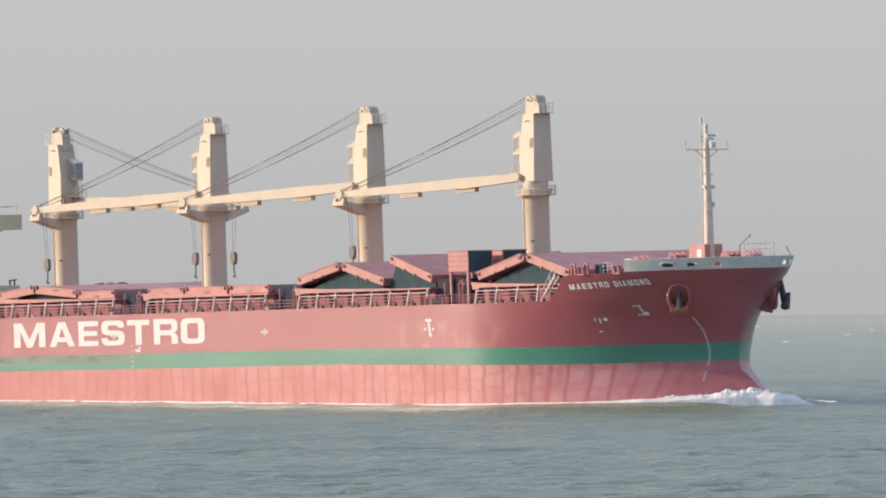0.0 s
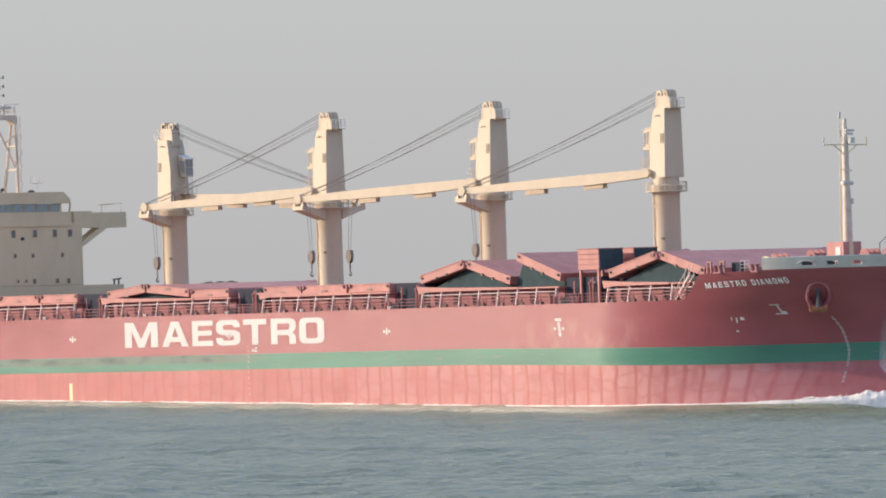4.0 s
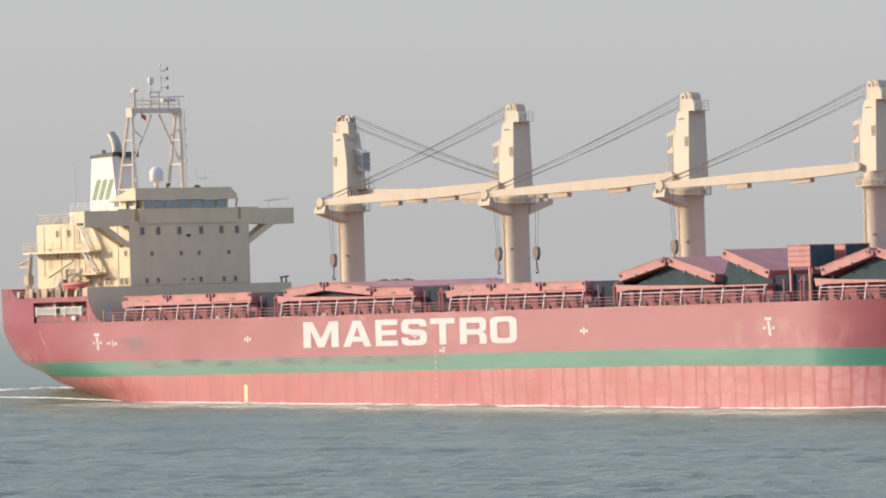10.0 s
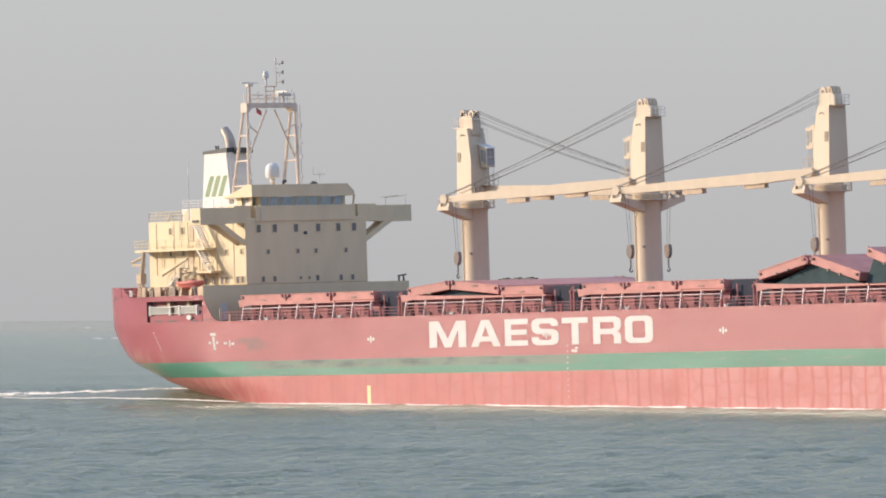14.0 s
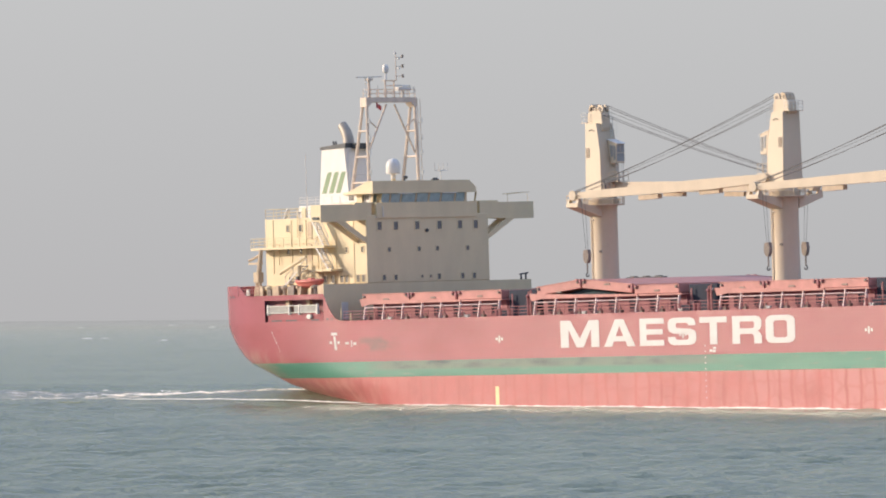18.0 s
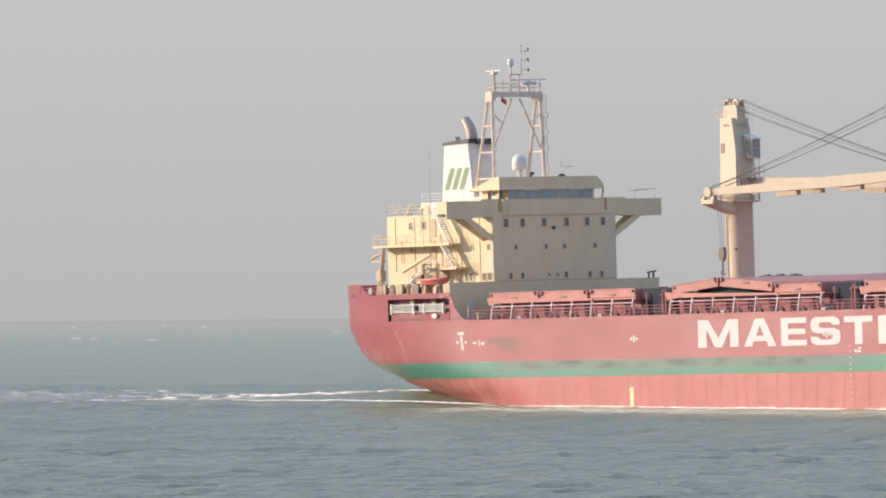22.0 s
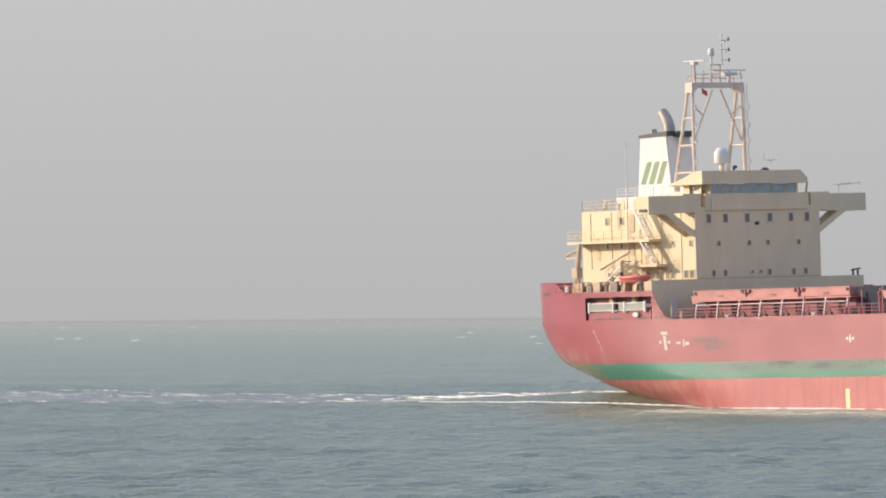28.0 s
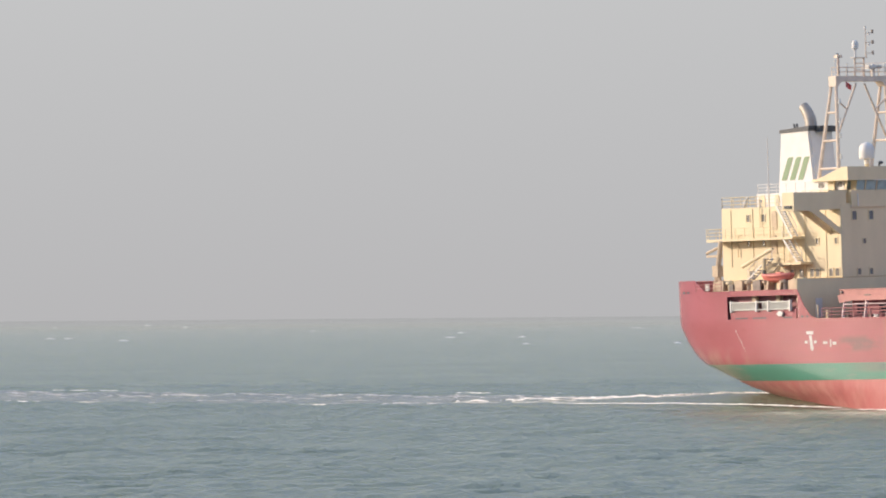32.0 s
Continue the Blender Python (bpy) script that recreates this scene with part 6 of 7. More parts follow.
for x, y, r, top in ((110.6, -8.7, 0.62, 14.55), (113.0, -5.6, 0.72, 14.75), (112.2, 6.0, 0.8, 14.7), (115.0, 0.4, 0.85, 14.6), (107.0, 3.0, 0.7, 14.6)):
    bm = B()
    tube(bm, (x, y - 0.8, top), (x, y + 0.8, top), r * 0.55, n=16)
    box(bm, x - 0.8, x + 0.8, y - 1.2, y + 1.2, 13.1, 13.5)
    for e in (-1.0, 1.0):
        prism(bm, [(x - 0.5, 13.4), (x + 0.5, 13.4), (x + 0.2, top + 0.2), (x - 0.2, top + 0.2)], "y", y + e - 0.08, y + e + 0.08)
    winch = part("mooring_winch", bm, DECK_RED, ship, "red mooring winch with round flanges", smooth=True)
    for e in (-0.8, 0.0, 0.8):
        bm = B()
        tube(bm, (x, y + e - 0.05, top), (x, y + e + 0.05, top), r, n=22)
        part("flange", bm, DECK_RED, winch)
    bm = B()
    box(bm, x + 0.5, x + 1.1, y - 0.35, y + 0.35, 13.4, 14.1)
    part("motor", bm, COVER_RED, winch)
bm = B()
tube(bm, (109.6, -9.9, 13.1), (109.6, -9.9, 14.5), 0.22, n=10)
tube(bm, (109.4, -9.9, 14.6), (110.3, -9.9, 14.6), 0.3, 0.26, n=10)
part("yellow_vent", bm, YELLOW, ship, "small yellow ventilator")
ladder = tagged(new("forecastle_stair"), "pale red stair up to the forecastle")
ladder.parent = ship
for o in (-0.35, 0.35):
    bm = B()
    prism(bm, [(98.7, 10.45), (98.95, 10.45), (101.45, 13.2), (101.2, 13.2)], "y", -13.35 + o - 0.04, -13.35 + o + 0.04)
    part("stringer", bm, RAIL_PALE, ladder)
    bm = B()
    tube(bm, (98.8, -13.35 + o, 11.45), (101.3, -13.35 + o, 14.2), 0.04, n=6)
    for k in (0.02, 0.35, 0.68, 0.98):
        tube(bm, (98.8 + 2.5 * k, -13.35 + o, 10.5 + 2.75 * k), (98.8 + 2.5 * k, -13.35 + o, 11.45 + 2.75 * k), 0.035, n=5)
    part("handrail", bm, RAIL_PALE, ladder)
for i in range(10):
    bm = B()
    box(bm, 98.85 + 0.255 * i, 99.1 + 0.255 * i, -13.68, -13.02, 10.62 + 0.28 * i, 10.67 + 0.28 * i)
    part("tread", bm, RAIL_PALE, ladder)


# ---- sea ----
def swell(x, y):
    """Height of the wind sea at places x, y."""
    rng = np.random.RandomState(3)
    z = np.zeros_like(x)
    for i in range(46):
        lam = 1.7 * 1.06 ** i
        a = -0.6 + rng.normal() * 0.55
        k = 2 * np.pi / lam
        z += 0.0108 * min(lam, 4.0) ** 0.6 * min(1.0, 4.0 / lam) ** 0.3 * np.sin(k * (x * np.cos(a) + y * np.sin(a)) + rng.uniform(0, 6.28))
    return z


def build_sea():
    ys = [-40.0]
    ys += list(np.arange(300.0, 560, 0.6)) + list(np.arange(560.0, 1000, 1.1))
    step = 1.4
    while ys[-1] < 5150:
        ys.append(ys[-1] + step)
        step *= 1.035
    ys = np.array(ys)
    cols = 380
    u = np.linspace(-1, 1, cols)
    half = np.where(ys < 250, 500, 0.074 * ys + 45 + 20)
    X = half[:, None] * u[None, :]
    X = np.concatenate([np.full((len(ys), 1), -6000.0), X, np.full((len(ys), 1), 6000.0)], 1)
    cols += 2
    Y = np.repeat(ys[:, None], cols, 1)
    fade = np.clip((2600 - Y) / 1600, 0.0, 1)
    far = np.clip((Y - 1500) / 3490.0, 0, None)
    Z = swell(X, Y) * fade - 0.05 + 2.5 * far ** 1.5
    Z[:, 0], Z[:, -1] = -0.05, -0.05
    verts = np.stack([X, Y, Z], 2).reshape(-1, 3)
    r, c = np.meshgrid(np.arange(len(ys) - 1), np.arange(cols - 1), indexing="ij")
    i = (r * cols + c).ravel()
    faces = np.stack([i, i + 1, i + cols + 1, i + cols], 1)
    base = len(verts)
    wide = [(-6000, -3000, -0.3), (6000, -3000, -0.3), (6000, -40, -0.3), (-6000, -40, -0.3)]
    me = bpy.data.meshes.new("sea")
    me.from_pydata(verts.tolist() + wide, [], faces.tolist() + [(base, base + 1, base + 2, base + 3)])
    me.materials.append(SEA)
    me.shade_smooth()
    return tagged(new("water", me), "grey-green choppy sea reaching to a hazy horizon", "sea", kind="structure")


sea = build_sea()

# hazy distance behind the sea
def backdrop():
    m = bpy.data.materials.new("haze")
    m.use_nodes = True
    n, l = m.node_tree.nodes, m.node_tree.links
    n.clear()
    co = n.new("ShaderNodeTexCoord")
    sep = n.new("ShaderNodeSeparateXYZ")
    l.new(co.outputs["Object"], sep.inputs[0])
    ramp = n.new("ShaderNodeValToRGB")
    mr = n.new("ShaderNodeMapRange")
    mr.inputs[1].default_value, mr.inputs[2].default_value = 0.0, 240.0
    l.new(sep.outputs[2], mr.inputs[0])
    l.new(mr.outputs[0], ramp.inputs[0])
    ramp.color_ramp.elements[0].color = (0.478, 0.473, 0.482, 1)
    ramp.color_ramp.elements[1].color = (0.555, 0.557, 0.562, 1)
    e = n.new("ShaderNodeEmission")
    l.new(ramp.outputs[0], e.inputs[0])
    o = n.new("ShaderNodeOutputMaterial")
    l.new(e.outputs[0], o.inputs[0])
    bm = B()
    lo, hi = [], []
    for i in range(41):
        a = radians(-30 + 60 * i / 40)
        for row, z in ((lo, -60), (hi, 620)):
            row.append(bm.verts.new((4990 * math.sin(a), 4990 * math.cos(a), z)))
    for i in range(40):
        bm.faces.new((lo[i], lo[i + 1], hi[i + 1], hi[i]))
    me = mesh_of("backdrop", bm, m)
    return tagged(new("backdrop", me), "pale grey haze over the horizon", "sky", kind="structure")


backdrop()


# ---- bow wave, wash along the side and wake ----
def foam_ridge(bm, path, width, height, seed, n_across=9, rough=0.5, step=0.35, broken=0.0, skirt=0.3):
    """A broken crest of foam along a path of points; width and height are functions of 0..1."""
    pts = [Vector(p) for p in path]
    length = sum((b - a).length for a, b in zip(pts, pts[1:]))
    n = max(6, int(length / step))
    rows = []
    for i in range(n + 1):
        k = i / n * (len(pts) - 1)
        j = min(int(k), len(pts) - 2)
        o = pts[j].lerp(pts[j + 1], k - j)
        d = (pts[min(j + 1, len(pts) - 1)] - pts[j]).normalized()
        s = Vector((-d.y, d.x, 0))
        u = i / n
        keep = 1.0 if not broken else max(0.0, min(1, 2.5 * (noise.noise(Vector((o.x * 0.22, o.y * 0.5, seed))) + 0.75 - broken)))
        row = []
        for a in range(n_across):
            v = a / (n_across - 1)
            q = o + s * (v - 0.5) * width(u)
            lump = noise.noise(Vector((q.x * 0.9 + seed, q.y * 0.9, seed))) + 0.6 * noise.noise(Vector((q.x * 2.7, q.y * 2.7 + seed, 2.0))) + 0.35 * noise.noise(Vector((q.x * 6.0, q.y * 6.0, seed)))
            h = height(u) * min(1, 12 * u, 12 * (1 - u)) * keep * math.sin(math.pi * v) ** 0.7 * (0.75 + rough * lump)
            row.append(bm.verts.new((q.x, q.y, q.z + (h if 0 < a < n_across - 1 else -skirt - q.z * max(0, min(1, (o.x - 111.5) / 4))) - 0.35 * (1 - keep))))
        rows.append(row)
    for p, q in zip(rows, rows[1:]):
        for a in range(n_across - 1):
            bm.faces.new((p[a], p[a + 1], q[a + 1], q[a]))
    return bm


bow_wave = tagged(new("bow_wave"), "white foaming bow wave round the ship's stem", "wave")
rise = lambda x: -0.0143 * x


def heap(x):
    """How high the water is pushed up along the shoulder of the bow."""
    a = max(0, min(1, (x - 80) / 40))
    return 0.7 * a ** 1.4


def lumps(bm, path, width, height, seed, count, size):
    """Tumbling foam: many small uneven clots heaped along a path; width, height and size are functions of 0..1."""
    rnd = random.Random(seed)
    pts = [Vector(p) for p in path]
    for i in range(count):
        u = rnd.random()
        k = u * (len(pts) - 1)
        j = min(int(k), len(pts) - 2)
        o = pts[j].lerp(pts[j + 1], k - j)
        along = (pts[j + 1] - pts[j]).normalized()
        lat = rnd.uniform(-1, 1)
        o = o + Vector((-along.y, along.x, 0)) * lat * width(u) * 0.5
        swing = 0.75 + 0.5 * noise.noise(Vector((o.x * 0.5, o.y * 0.5, seed)))
        r = size(u) * rnd.uniform(0.5, 1.25)
        z = o.z + max(0.0, height(u) * swing * (1 - lat * lat) * rnd.uniform(0.25, 1.0) - r * 0.5)
        ball(bm, (o.x, o.y, z), r * rnd.uniform(1.0, 2.0), r * rnd.uniform(1.0, 1.6), r * rnd.uniform(0.7, 1.0), 7, 5)
    return bm


def bow_rise(u):
    """Height of the breaking water from abaft the shoulder, round the stem and out to port."""
    return lerp_table([(0.0, 0.06), (0.25, 0.18), (0.45, 0.38), (0.60, 0.75), (0.72, 1.3), (0.78, 1.65), (0.84, 1.35), (0.93, 1.0), (0.99, 0.65), (1.0, 0.3)], u)[0]


def bow_line(off, start):
    near = [(x, -half_breadth(x, rise(x) + heap(x) + 0.2) - off, heap(x) * 0.9) for x in np.linspace(start, 120.5, 28)]
    out = [(122.0 + 0.4 * off, 0.3, 0.55), (122.4, 1.3, 0.4), (122.3, 2.4, 0.25), (122.1, 3.4, 0.12), (121.9, 4.4, 0.0), (121.6, 5.4, -0.05)]
    return near + out


for off, seed in ((0.25, 1.0), (0.9, 12.0)):
    bm = B()
    foam_ridge(bm, bow_line(off, 95.0), lambda u: 0.5 + 2.2 * u, lambda u: 0.8 * bow_rise(u), seed, n_across=16, rough=0.35, step=0.16, skirt=0.3)
    part("crest", bm, FOAM, bow_wave, smooth=True)
bm = B()
lumps(bm, bow_line(0.35, 95.0), lambda u: 0.4 + 1.7 * u, lambda u: 0.95 * bow_rise(u), 4, 2800, lambda u: 0.06 + 0.10 * bow_rise(u))
tagged(part("tumbling_foam", bm, FOAM, bow_wave, "heaped clots of white foam", smooth=True), kind="stuff")
random.seed(21)
bm = B()
for i in range(140):
    u = random.uniform(0.5, 1.0)
    pts = bow_line(random.uniform(-0.2, 1.4), 95.0)
    k = u * (len(pts) - 1)
    o = Vector(pts[min(int(k), len(pts) - 1)])
    r = random.uniform(0.03, 0.08)
    ball(bm, o + Vector((random.uniform(-0.5, 0.5), random.uniform(-0.5, 0.5), bow_rise(u) * random.uniform(0.2, 0.75))), r, r, r, 5, 4)
tagged(part("spray", bm, FOAM, bow_wave), kind="stuff")
# the water heaped along the side and trailing from the quarter, with its thin line of foam
LINE = [(x, -half_breadth(x, rise(x) + heap(x) + (0.2 if x > 70 else 0.0)) - 0.1 * heap(x) if x > -24 else -16.1 - 0.008 * (-24 - x)) for x in np.arange(120.5, -112.0, -0.7)]
bm = B()
rows = []
for k, (x, y) in enumerate(LINE):
    fade = min(1, (k + 4) / 7, (len(LINE) - 1 - k) / 40)
    lift = 0.04 + heap(x) + 0.05 * noise.noise(Vector((x * 0.15, 0, 4.0)))
    slim = min(1.0, 0.12 + k / 30)
    rows.append([bm.verts.new((x, y + (d if d > 0 else d * slim * (1 + 5 * heap(x))), -2.0 if z < -1 else z * lift * fade - 0.5 * (1 - fade))) for d, z in ((2.5, -2), (1.6, 0.2), (0.5, 0.9), (-0.2, 1.0), (-0.9, 0.85), (-2.2, 0.45), (-4.2, 0.1), (-6.5, -0.9), (-8.0, -2))])
for p, q in zip(rows, rows[1:]):
    for j in range(8):
        bm.faces.new((p[j], q[j], q[j + 1], p[j + 1]))
part("side_wave", bm, SEA, bow_wave, "low smooth wave along the hull", smooth=True)
bm = B()
foam_ridge(bm, [(x, y - 0.12, 0.06 + heap(x) + 0.05 * noise.noise(Vector((x * 0.15, 0, 4.0)))) for x, y in LINE if -38 < x < 114], lambda u: 0.3, lambda u: 0.13, 30.0, n_across=5, rough=0.7, step=0.45, skirt=0.04)
part("side_wash", bm, FOAM, bow_wave, "thin white line of wash along the hull")
def hump(x, y):
    """Height of the stern wave over the still water."""
    grow = max(0, min(1, (-20 - x) / 36))
    top = 1.6 * grow * grow * (3 - 2 * grow) * (1 if x > -63 else max(0.0, 1 - (-63 - x) / 62))
    mid = -5.0 + 0.02 * (x + 63)
    side = (y - mid) / (13.2 if y < mid else 9.0)
    roll = 0.32 * noise.noise(Vector((x * 0.16, y * 0.22, 7.0))) + 0.16 * noise.noise(Vector((x * 0.45, y * 0.5, 2.0)))
    return max(0, 1 - side * side) ** 0.9 * (top + roll * max(0, min(1, (-58 - x) / 10)))


bm = B()
foam_ridge(bm, [(x, y + 0.25 * noise.noise(Vector((x * 0.12, 3.0, 0))), 0.06 + max(0.09, hump(x, y)) + 0.05 * noise.noise(Vector((x * 0.15, 0, 4.0)))) for x, y in LINE if -84 < x < -36], lambda u: 0.2 - 0.1 * u, lambda u: 0.10 * (1 - 0.8 * u), 33.0, n_across=5, rough=0.9, step=0.35, skirt=0.04)
part("quarter_wash", bm, FOAM, bow_wave, "thin white line trailing from the quarter", smooth=True)
# the stern wave: a smooth hump of water with a thin broken crest
def stern_hump():
    xs, ys = np.linspace(-126, -21, 124), np.linspace(-18.4, 6, 36)
    bm = B()
    rows = []
    for x in xs:
        rows.append([bm.verts.new((x, y, (-2.0 if y in (ys[0], ys[-1]) or x == xs[0] else hump(x, y) - 0.12 + 0.07 * noise.noise(Vector((x * 0.25, y * 0.5, 0)))))) for y in ys])
    for p, q in zip(rows, rows[1:]):
        for j in range(len(ys) - 1):
            bm.faces.new((p[j], q[j], q[j + 1], p[j + 1]))
    return part("stern_wave", bm, AERATED, bow_wave, "smooth green hump of the stern wave", smooth=True)


stern_hump()
for lat, xa, xb, w, h, gap, seed in ((-5.4, -55.5, -122, 0.5, 0.17, 0.06, 61.0), (-4.2, -62, -124, 0.4, 0.16, 0.12, 64.0), (-6.9, -64, -118, 0.35, 0.12, 0.14, 67.0), (-2.2, -68, -126, 0.4, 0.15, 0.14, 69.0), (-9.0, -70, -124, 0.3, 0.1, 0.18, 73.0), (-11.5, -74, -124, 0.3, 0.09, 0.2, 77.0), (0.6, -72, -126, 0.3, 0.1, 0.2, 79.0), (-13.8, -80, -124, 0.25, 0.07, 0.22, 83.0)):
    bm = B()
    line = [(x, lat + 1.1 * noise.noise(Vector((x * 0.16, seed, 0))), hump(x, lat) - 0.14) for x in np.linspace(xa, xb, 90)]
    foam_ridge(bm, line, lambda u: w * (0.4 + 0.8 * u), lambda u: 0.08 + h * (0.5 + 0.5 * u), seed, n_across=9, rough=0.6, step=0.22, broken=gap, skirt=0.1)
    part("stern_crest", bm, FOAM if gap < 0.2 else THIN_FOAM, bow_wave, "thin white crest on the stern wave", smooth=True)
bm = B()
lumps(bm, [(x, -5.0 + 0.8 * noise.noise(Vector((x * 0.16, 61.0, 0))), hump(x, -5.0) - 0.1) for x in np.linspace(-56, -124, 80)], lambda u: 0.6 + 2.2 * u, lambda u: 0.18 + 0.1 * u, 9, 900, lambda u: 0.04 + 0.02 * u)
tagged(part("tumbling_foam", bm, FOAM, bow_wave, "small clots of foam on the stern wave", smooth=True), kind="stuff")
bm = B()
lumps(bm, [(x, -5.6 + 0.8 * noise.noise(Vector((x * 0.16, 61.0, 0))), hump(x, -5.6) - 0.1) for x in np.linspace(-66, -88, 40)], lambda u: 1.0 + 4.0 * math.sin(math.pi * u), lambda u: 0.28 * math.sin(math.pi * u), 19, 700, lambda u: 0.04 + 0.03 * math.sin(math.pi * u))
tagged(part("tumbling_foam", bm, FOAM, bow_wave, "small clots of foam on the stern wave", smooth=True), kind="stuff")
bm = B()
foam_ridge(bm, [(x, -14.0 + 8.6 * (-44 - x) / 12.5, hump(x, -14.0 + 8.6 * (-44 - x) / 12.5) - 0.1) for x in np.linspace(-47.5, -56.5, 30)], lambda u: 0.25 + 0.3 * u, lambda u: 0.08 + 0.2 * u, 71.0, n_across=5, rough=0.6, step=0.25)
part("stern_crest", bm, FOAM, bow_wave, "thin white line where the water leaves the counter", smooth=True)


# the wake stays on the water along the ship's track
MID = Vector((7.65, 810.618, 0))


TRACK = pose(MID.x, MID.y, 0, 0, 0, HEADING)


def wake_height(s, lat):
    """Height of the churned water; s runs along the track."""
    edge = max(0, min(1, (lat + 15.5) / 9)) * max(0, min(1, (14 - lat) / 9))
    lump = noise.noise(Vector((s * 0.10, lat * 0.22, 5.0))) + 0.5 * noise.noise(Vector((s * 0.3, lat * 0.7, 9.0)))
    return -0.25 + 0.95 * edge * (1 + 0.35 * lump)


def wake():
    """Churned water along the track with thin broken crests and flecks of foam on it."""
    random.seed(8)
    bm = B()
    rows = []
    for s in np.arange(-330.0, 30.0, 1.2):
        end = max(0.0, min(1, (30.0 - s) / 18))
        rows.append([bm.verts.new((s, lat, (wake_height(s, lat) * end - 0.4 * (1 - end)) if -15.9 < lat < 14.4 else -2.0)) for lat in np.linspace(-16, 14.5, 38)])
    for p, q in zip(rows, rows[1:]):
        for j in range(37):
            bm.faces.new((p[j], q[j], q[j + 1], p[j + 1]))
    ob = tagged(new("churned_wake", mesh_of("churned_wake", bm, CHURNED, smooth=True)), "grey churned water in the ship's wake", "wake", kind="stuff")
    ob.matrix_basis = TRACK
    bm, dull = B(), B()
    for lat, w, h, cover, spread in ((-14.6, 0.30, 0.11, 0.8, 0.25), (-12.0, 0.25, 0.09, 0.45, 0.8), (-9.0, 0.22, 0.08, 0.5, 0.9), (-6.5, 0.25, 0.09, 0.5, 0.9), (-4.0, 0.25, 0.09, 0.55, 0.9), (-1.5, 0.25, 0.09, 0.5, 0.9), (1.0, 0.25, 0.09, 0.45, 1.0), (3.6, 0.28, 0.11, 0.55, 0.8), (5.6, 0.3, 0.13, 0.75, 0.4), (7.4, 0.25, 0.1, 0.4, 0.6), (20.0, 0.3, 0.08, 0.25, 2.5), (34.0, 0.3, 0.08, 0.2, 3.0), (60.0, 0.4, 0.1, 0.12, 4.0)):
        s = -320.0
        while s < 30:
            run = random.uniform(10, 42)
            if random.random() < cover and not (s + run > 10 and abs(lat) > 8):
                o = lat + random.gauss(0, spread)
                slant = random.gauss(0, 0.02)
                pts = []
                for k in range(25):
                    a = s + run * k / 24
                    b = o + slant * run * k / 24 + 0.5 * noise.noise(Vector((a * 0.35, lat, 3.0)))
                    pts.append((a, b, max(-0.02, wake_height(a, b) - 0.04)))
                ww, hh = w * random.uniform(0.4, 0.9), h * random.uniform(0.3, 0.9)
                foam_ridge(bm if random.random() < 0.6 else dull, pts, lambda u: ww * (0.25 + math.sin(math.pi * u) ** 0.6), lambda u: hh * math.sin(math.pi * u) ** 0.5, s, n_across=5, rough=1.1, step=0.45, broken=0.2, skirt=0.08)
            s += run * random.uniform(0.8, 1.3)
    ob = tagged(new("foam_wake", mesh_of("foam_wake", bm, FOAM)), "broken white foam crests of the ship's wake", "foam", kind="stuff")
    ob.matrix_basis = TRACK
    ob = tagged(new("dull_foam_wake", mesh_of("dull_foam_wake", dull, THIN_FOAM)), "greyish fading foam lines of the ship's wake", "foam", kind="stuff")
    ob.matrix_basis = TRACK
    bm = B()
    for i in range(1500):
        s, lat = random.uniform(-310, 28), random.gauss(-2.0, 5.5)
        lat = max(-14, min(12, lat))
        if s > 12:
            lat = max(-7, min(7, lat))
        ln, wd = random.uniform(0.8, 4.5), random.uniform(0.06, 0.2)
        tilt = random.gauss(0.0, 0.09)
        z = wake_height(s, lat)
        c = Vector((s, lat, z))
        d = Vector((math.cos(tilt), math.sin(tilt), 0))
        e = Vector((-d.y, d.x, 0))
        ring = []
        for j in range(8):
            a, f = 2 * math.pi * j / 8, random.uniform(0.6, 1.15)
            ring.append(bm.verts.new(c + d * ln * f * math.cos(a) + e * wd * f * math.sin(a) + Vector((0, 0, -0.04))))
        top = bm.verts.new(c + d * random.uniform(-0.3, 0.3) * ln + Vector((0, 0, random.uniform(0.0, 0.04))))
        for j in range(8):
            bm.faces.new((ring[j], ring[(j + 1) % 8], top))
    ob = tagged(new("thin_foam_wake", mesh_of("thin_foam_wake", bm, THIN_FOAM)), "thin grey foam flecks in the ship's wake", "foam", kind="stuff")
    ob.matrix_basis = TRACK


wake()


def whitecaps():
    random.seed(14)
    bm = B()
    for i in range(22):
        y = random.uniform(1700, 4300)
        x = random.uniform(-0.066, 0.066) * y
        zz = 2.5 * max(0, (y - 1500) / 3490.0) ** 1.5 + 0.25
        ln = random.uniform(0.5, 2.2) * (y / 2000) ** 0.7
        ring = [bm.verts.new((x + ln * math.cos(a) * random.uniform(0.7, 1.1), y + 1.0 * math.sin(a), zz + random.uniform(0, 0.1))) for a in [2 * math.pi * j / 8 for j in range(8)]]
        top = bm.verts.new((x, y, zz + 0.35 * random.uniform(0.4, 1)))
        for j in range(8):
            bm.faces.new((ring[j], ring[(j + 1) % 8], top))
    return tagged(new("whitecaps", mesh_of("whitecaps", bm, FOAM)), "small white crests scattered far out on the sea", "foam", kind="stuff")


caps = whitecaps()


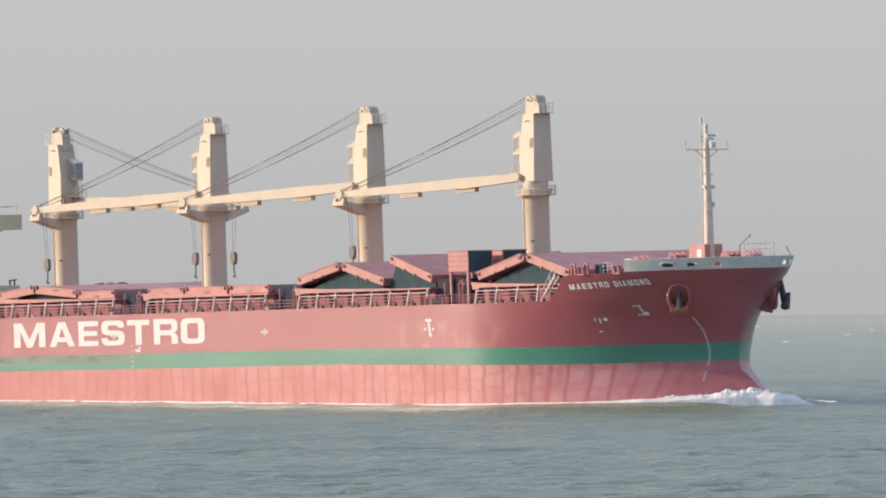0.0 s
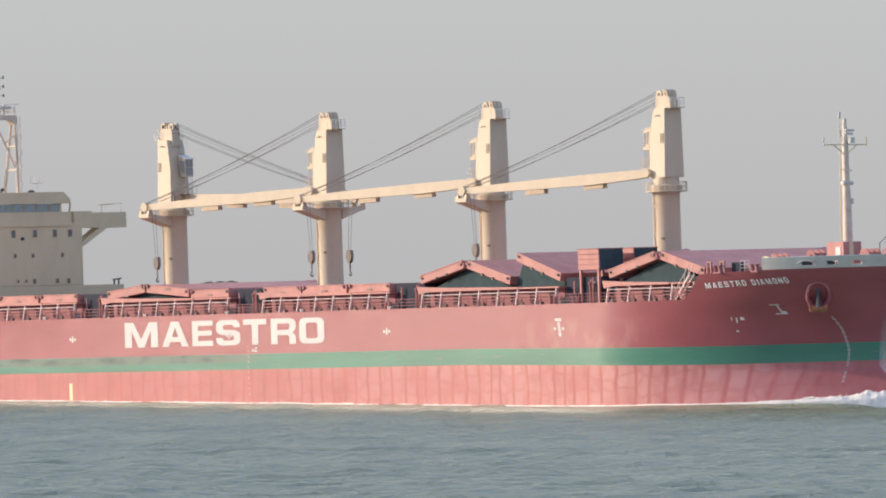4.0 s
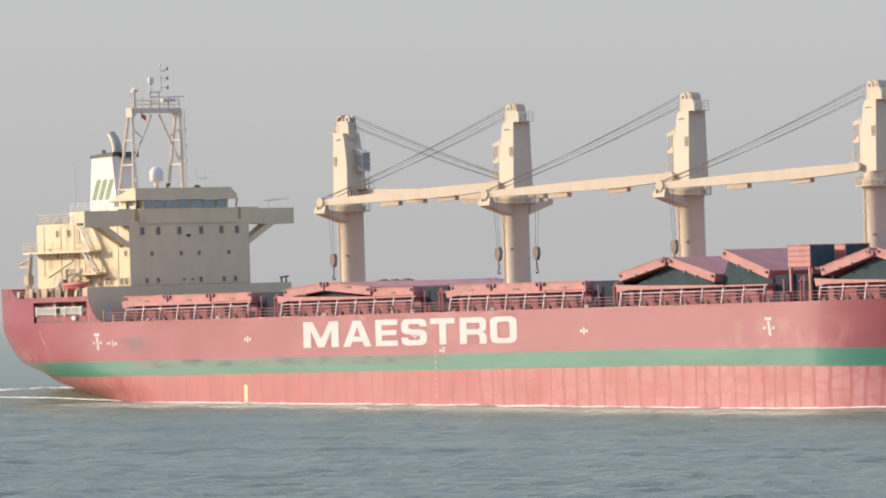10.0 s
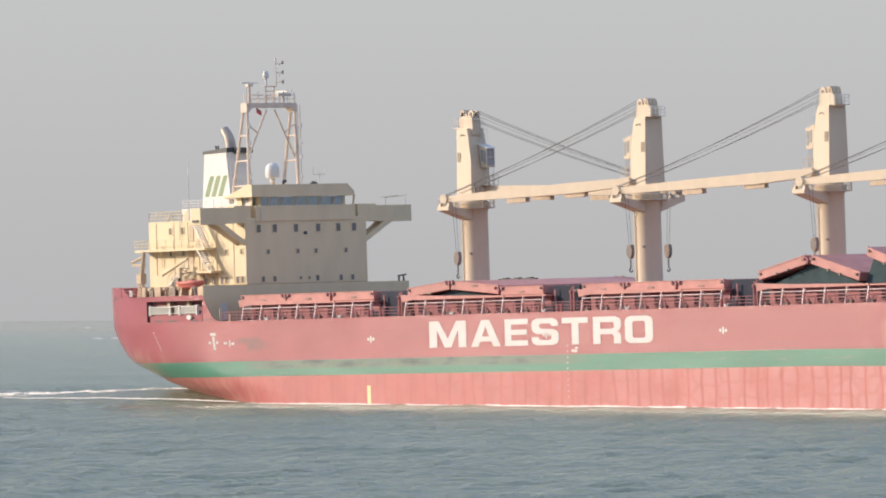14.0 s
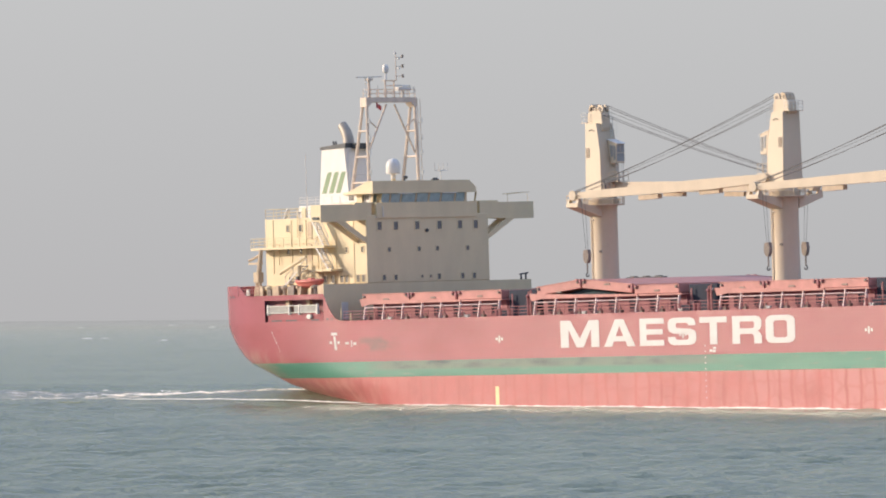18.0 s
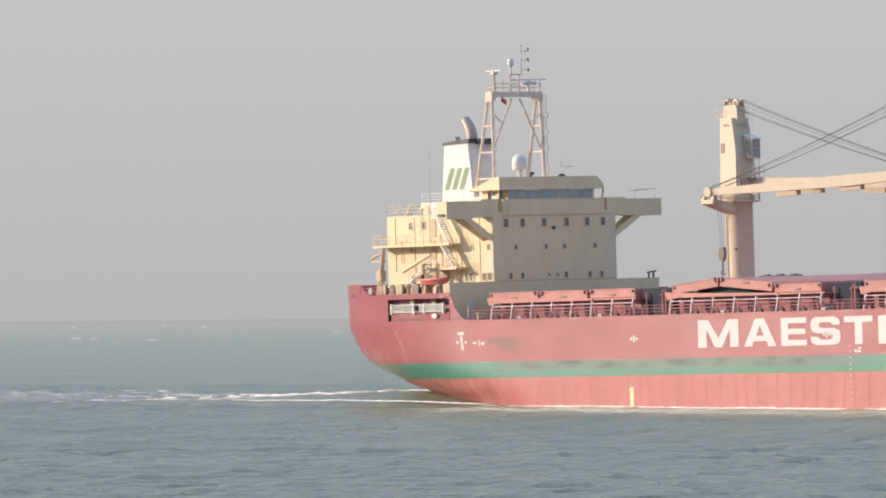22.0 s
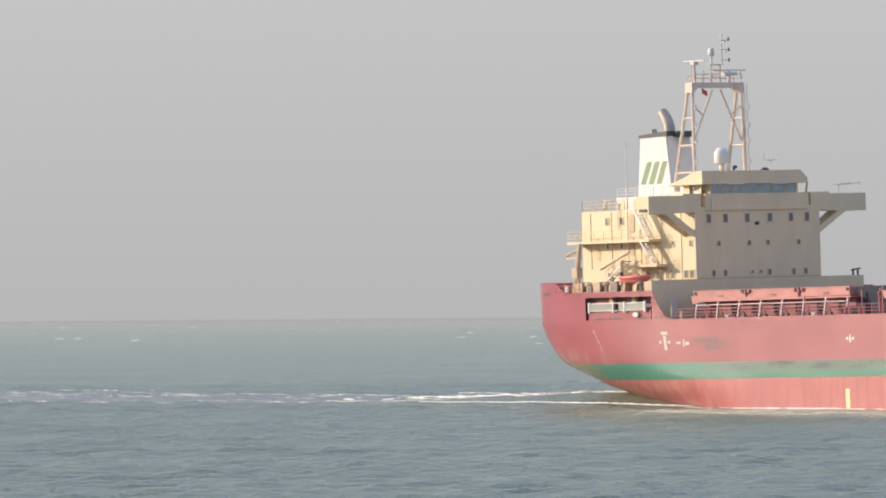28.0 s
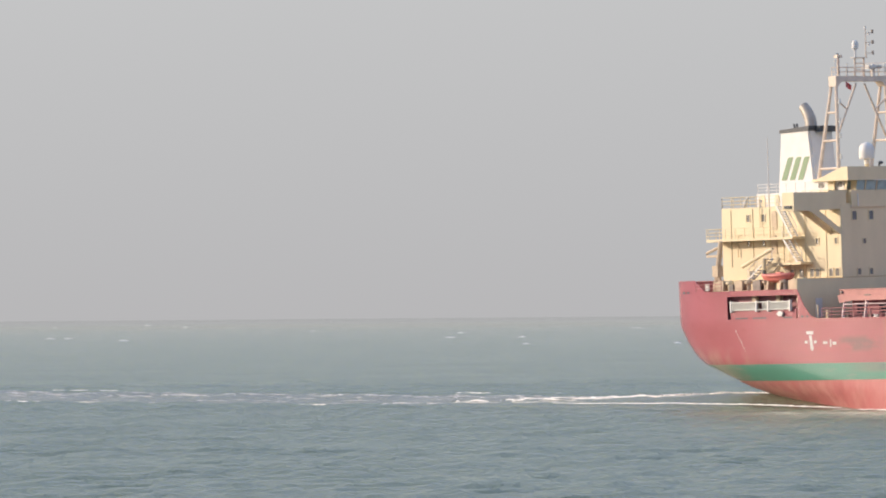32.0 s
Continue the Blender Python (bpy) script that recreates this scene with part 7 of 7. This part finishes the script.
# ---- what moves ----
def motions():
    walk(ship, [(t, ship_pose(x, y)) for t, x, y in COURSE])
    for thing in LOOSE:
        walk(thing, [(t, ship_pose(x, y)) for t, x, y in COURSE])
    # both radar scanners turn clockwise, once in 2.43 s
    for bar, place, end_on in ((scanner_aft, (MX, -2.9, 38.82), 21.02), (scanner_fore, (MX, 2.1, 37.79), 23.92)):
        walk(bar, [(0.5 * i, pose(*place, 0, 0, 90 - HEADING - 148.15 * (0.5 * i - end_on))) for i in range(65)])
    walk(bow_wave, [(t, pose(x, y, 0, 0, 0, HEADING)) for t, x, y in COURSE])
    walk(sea, [(0, pose(0, 0, 0)), (32, pose(-14, 0, 0))])
    walk(caps, [(0, pose(0, 0, 0)), (32, pose(-30, 0, 0))])


motions()
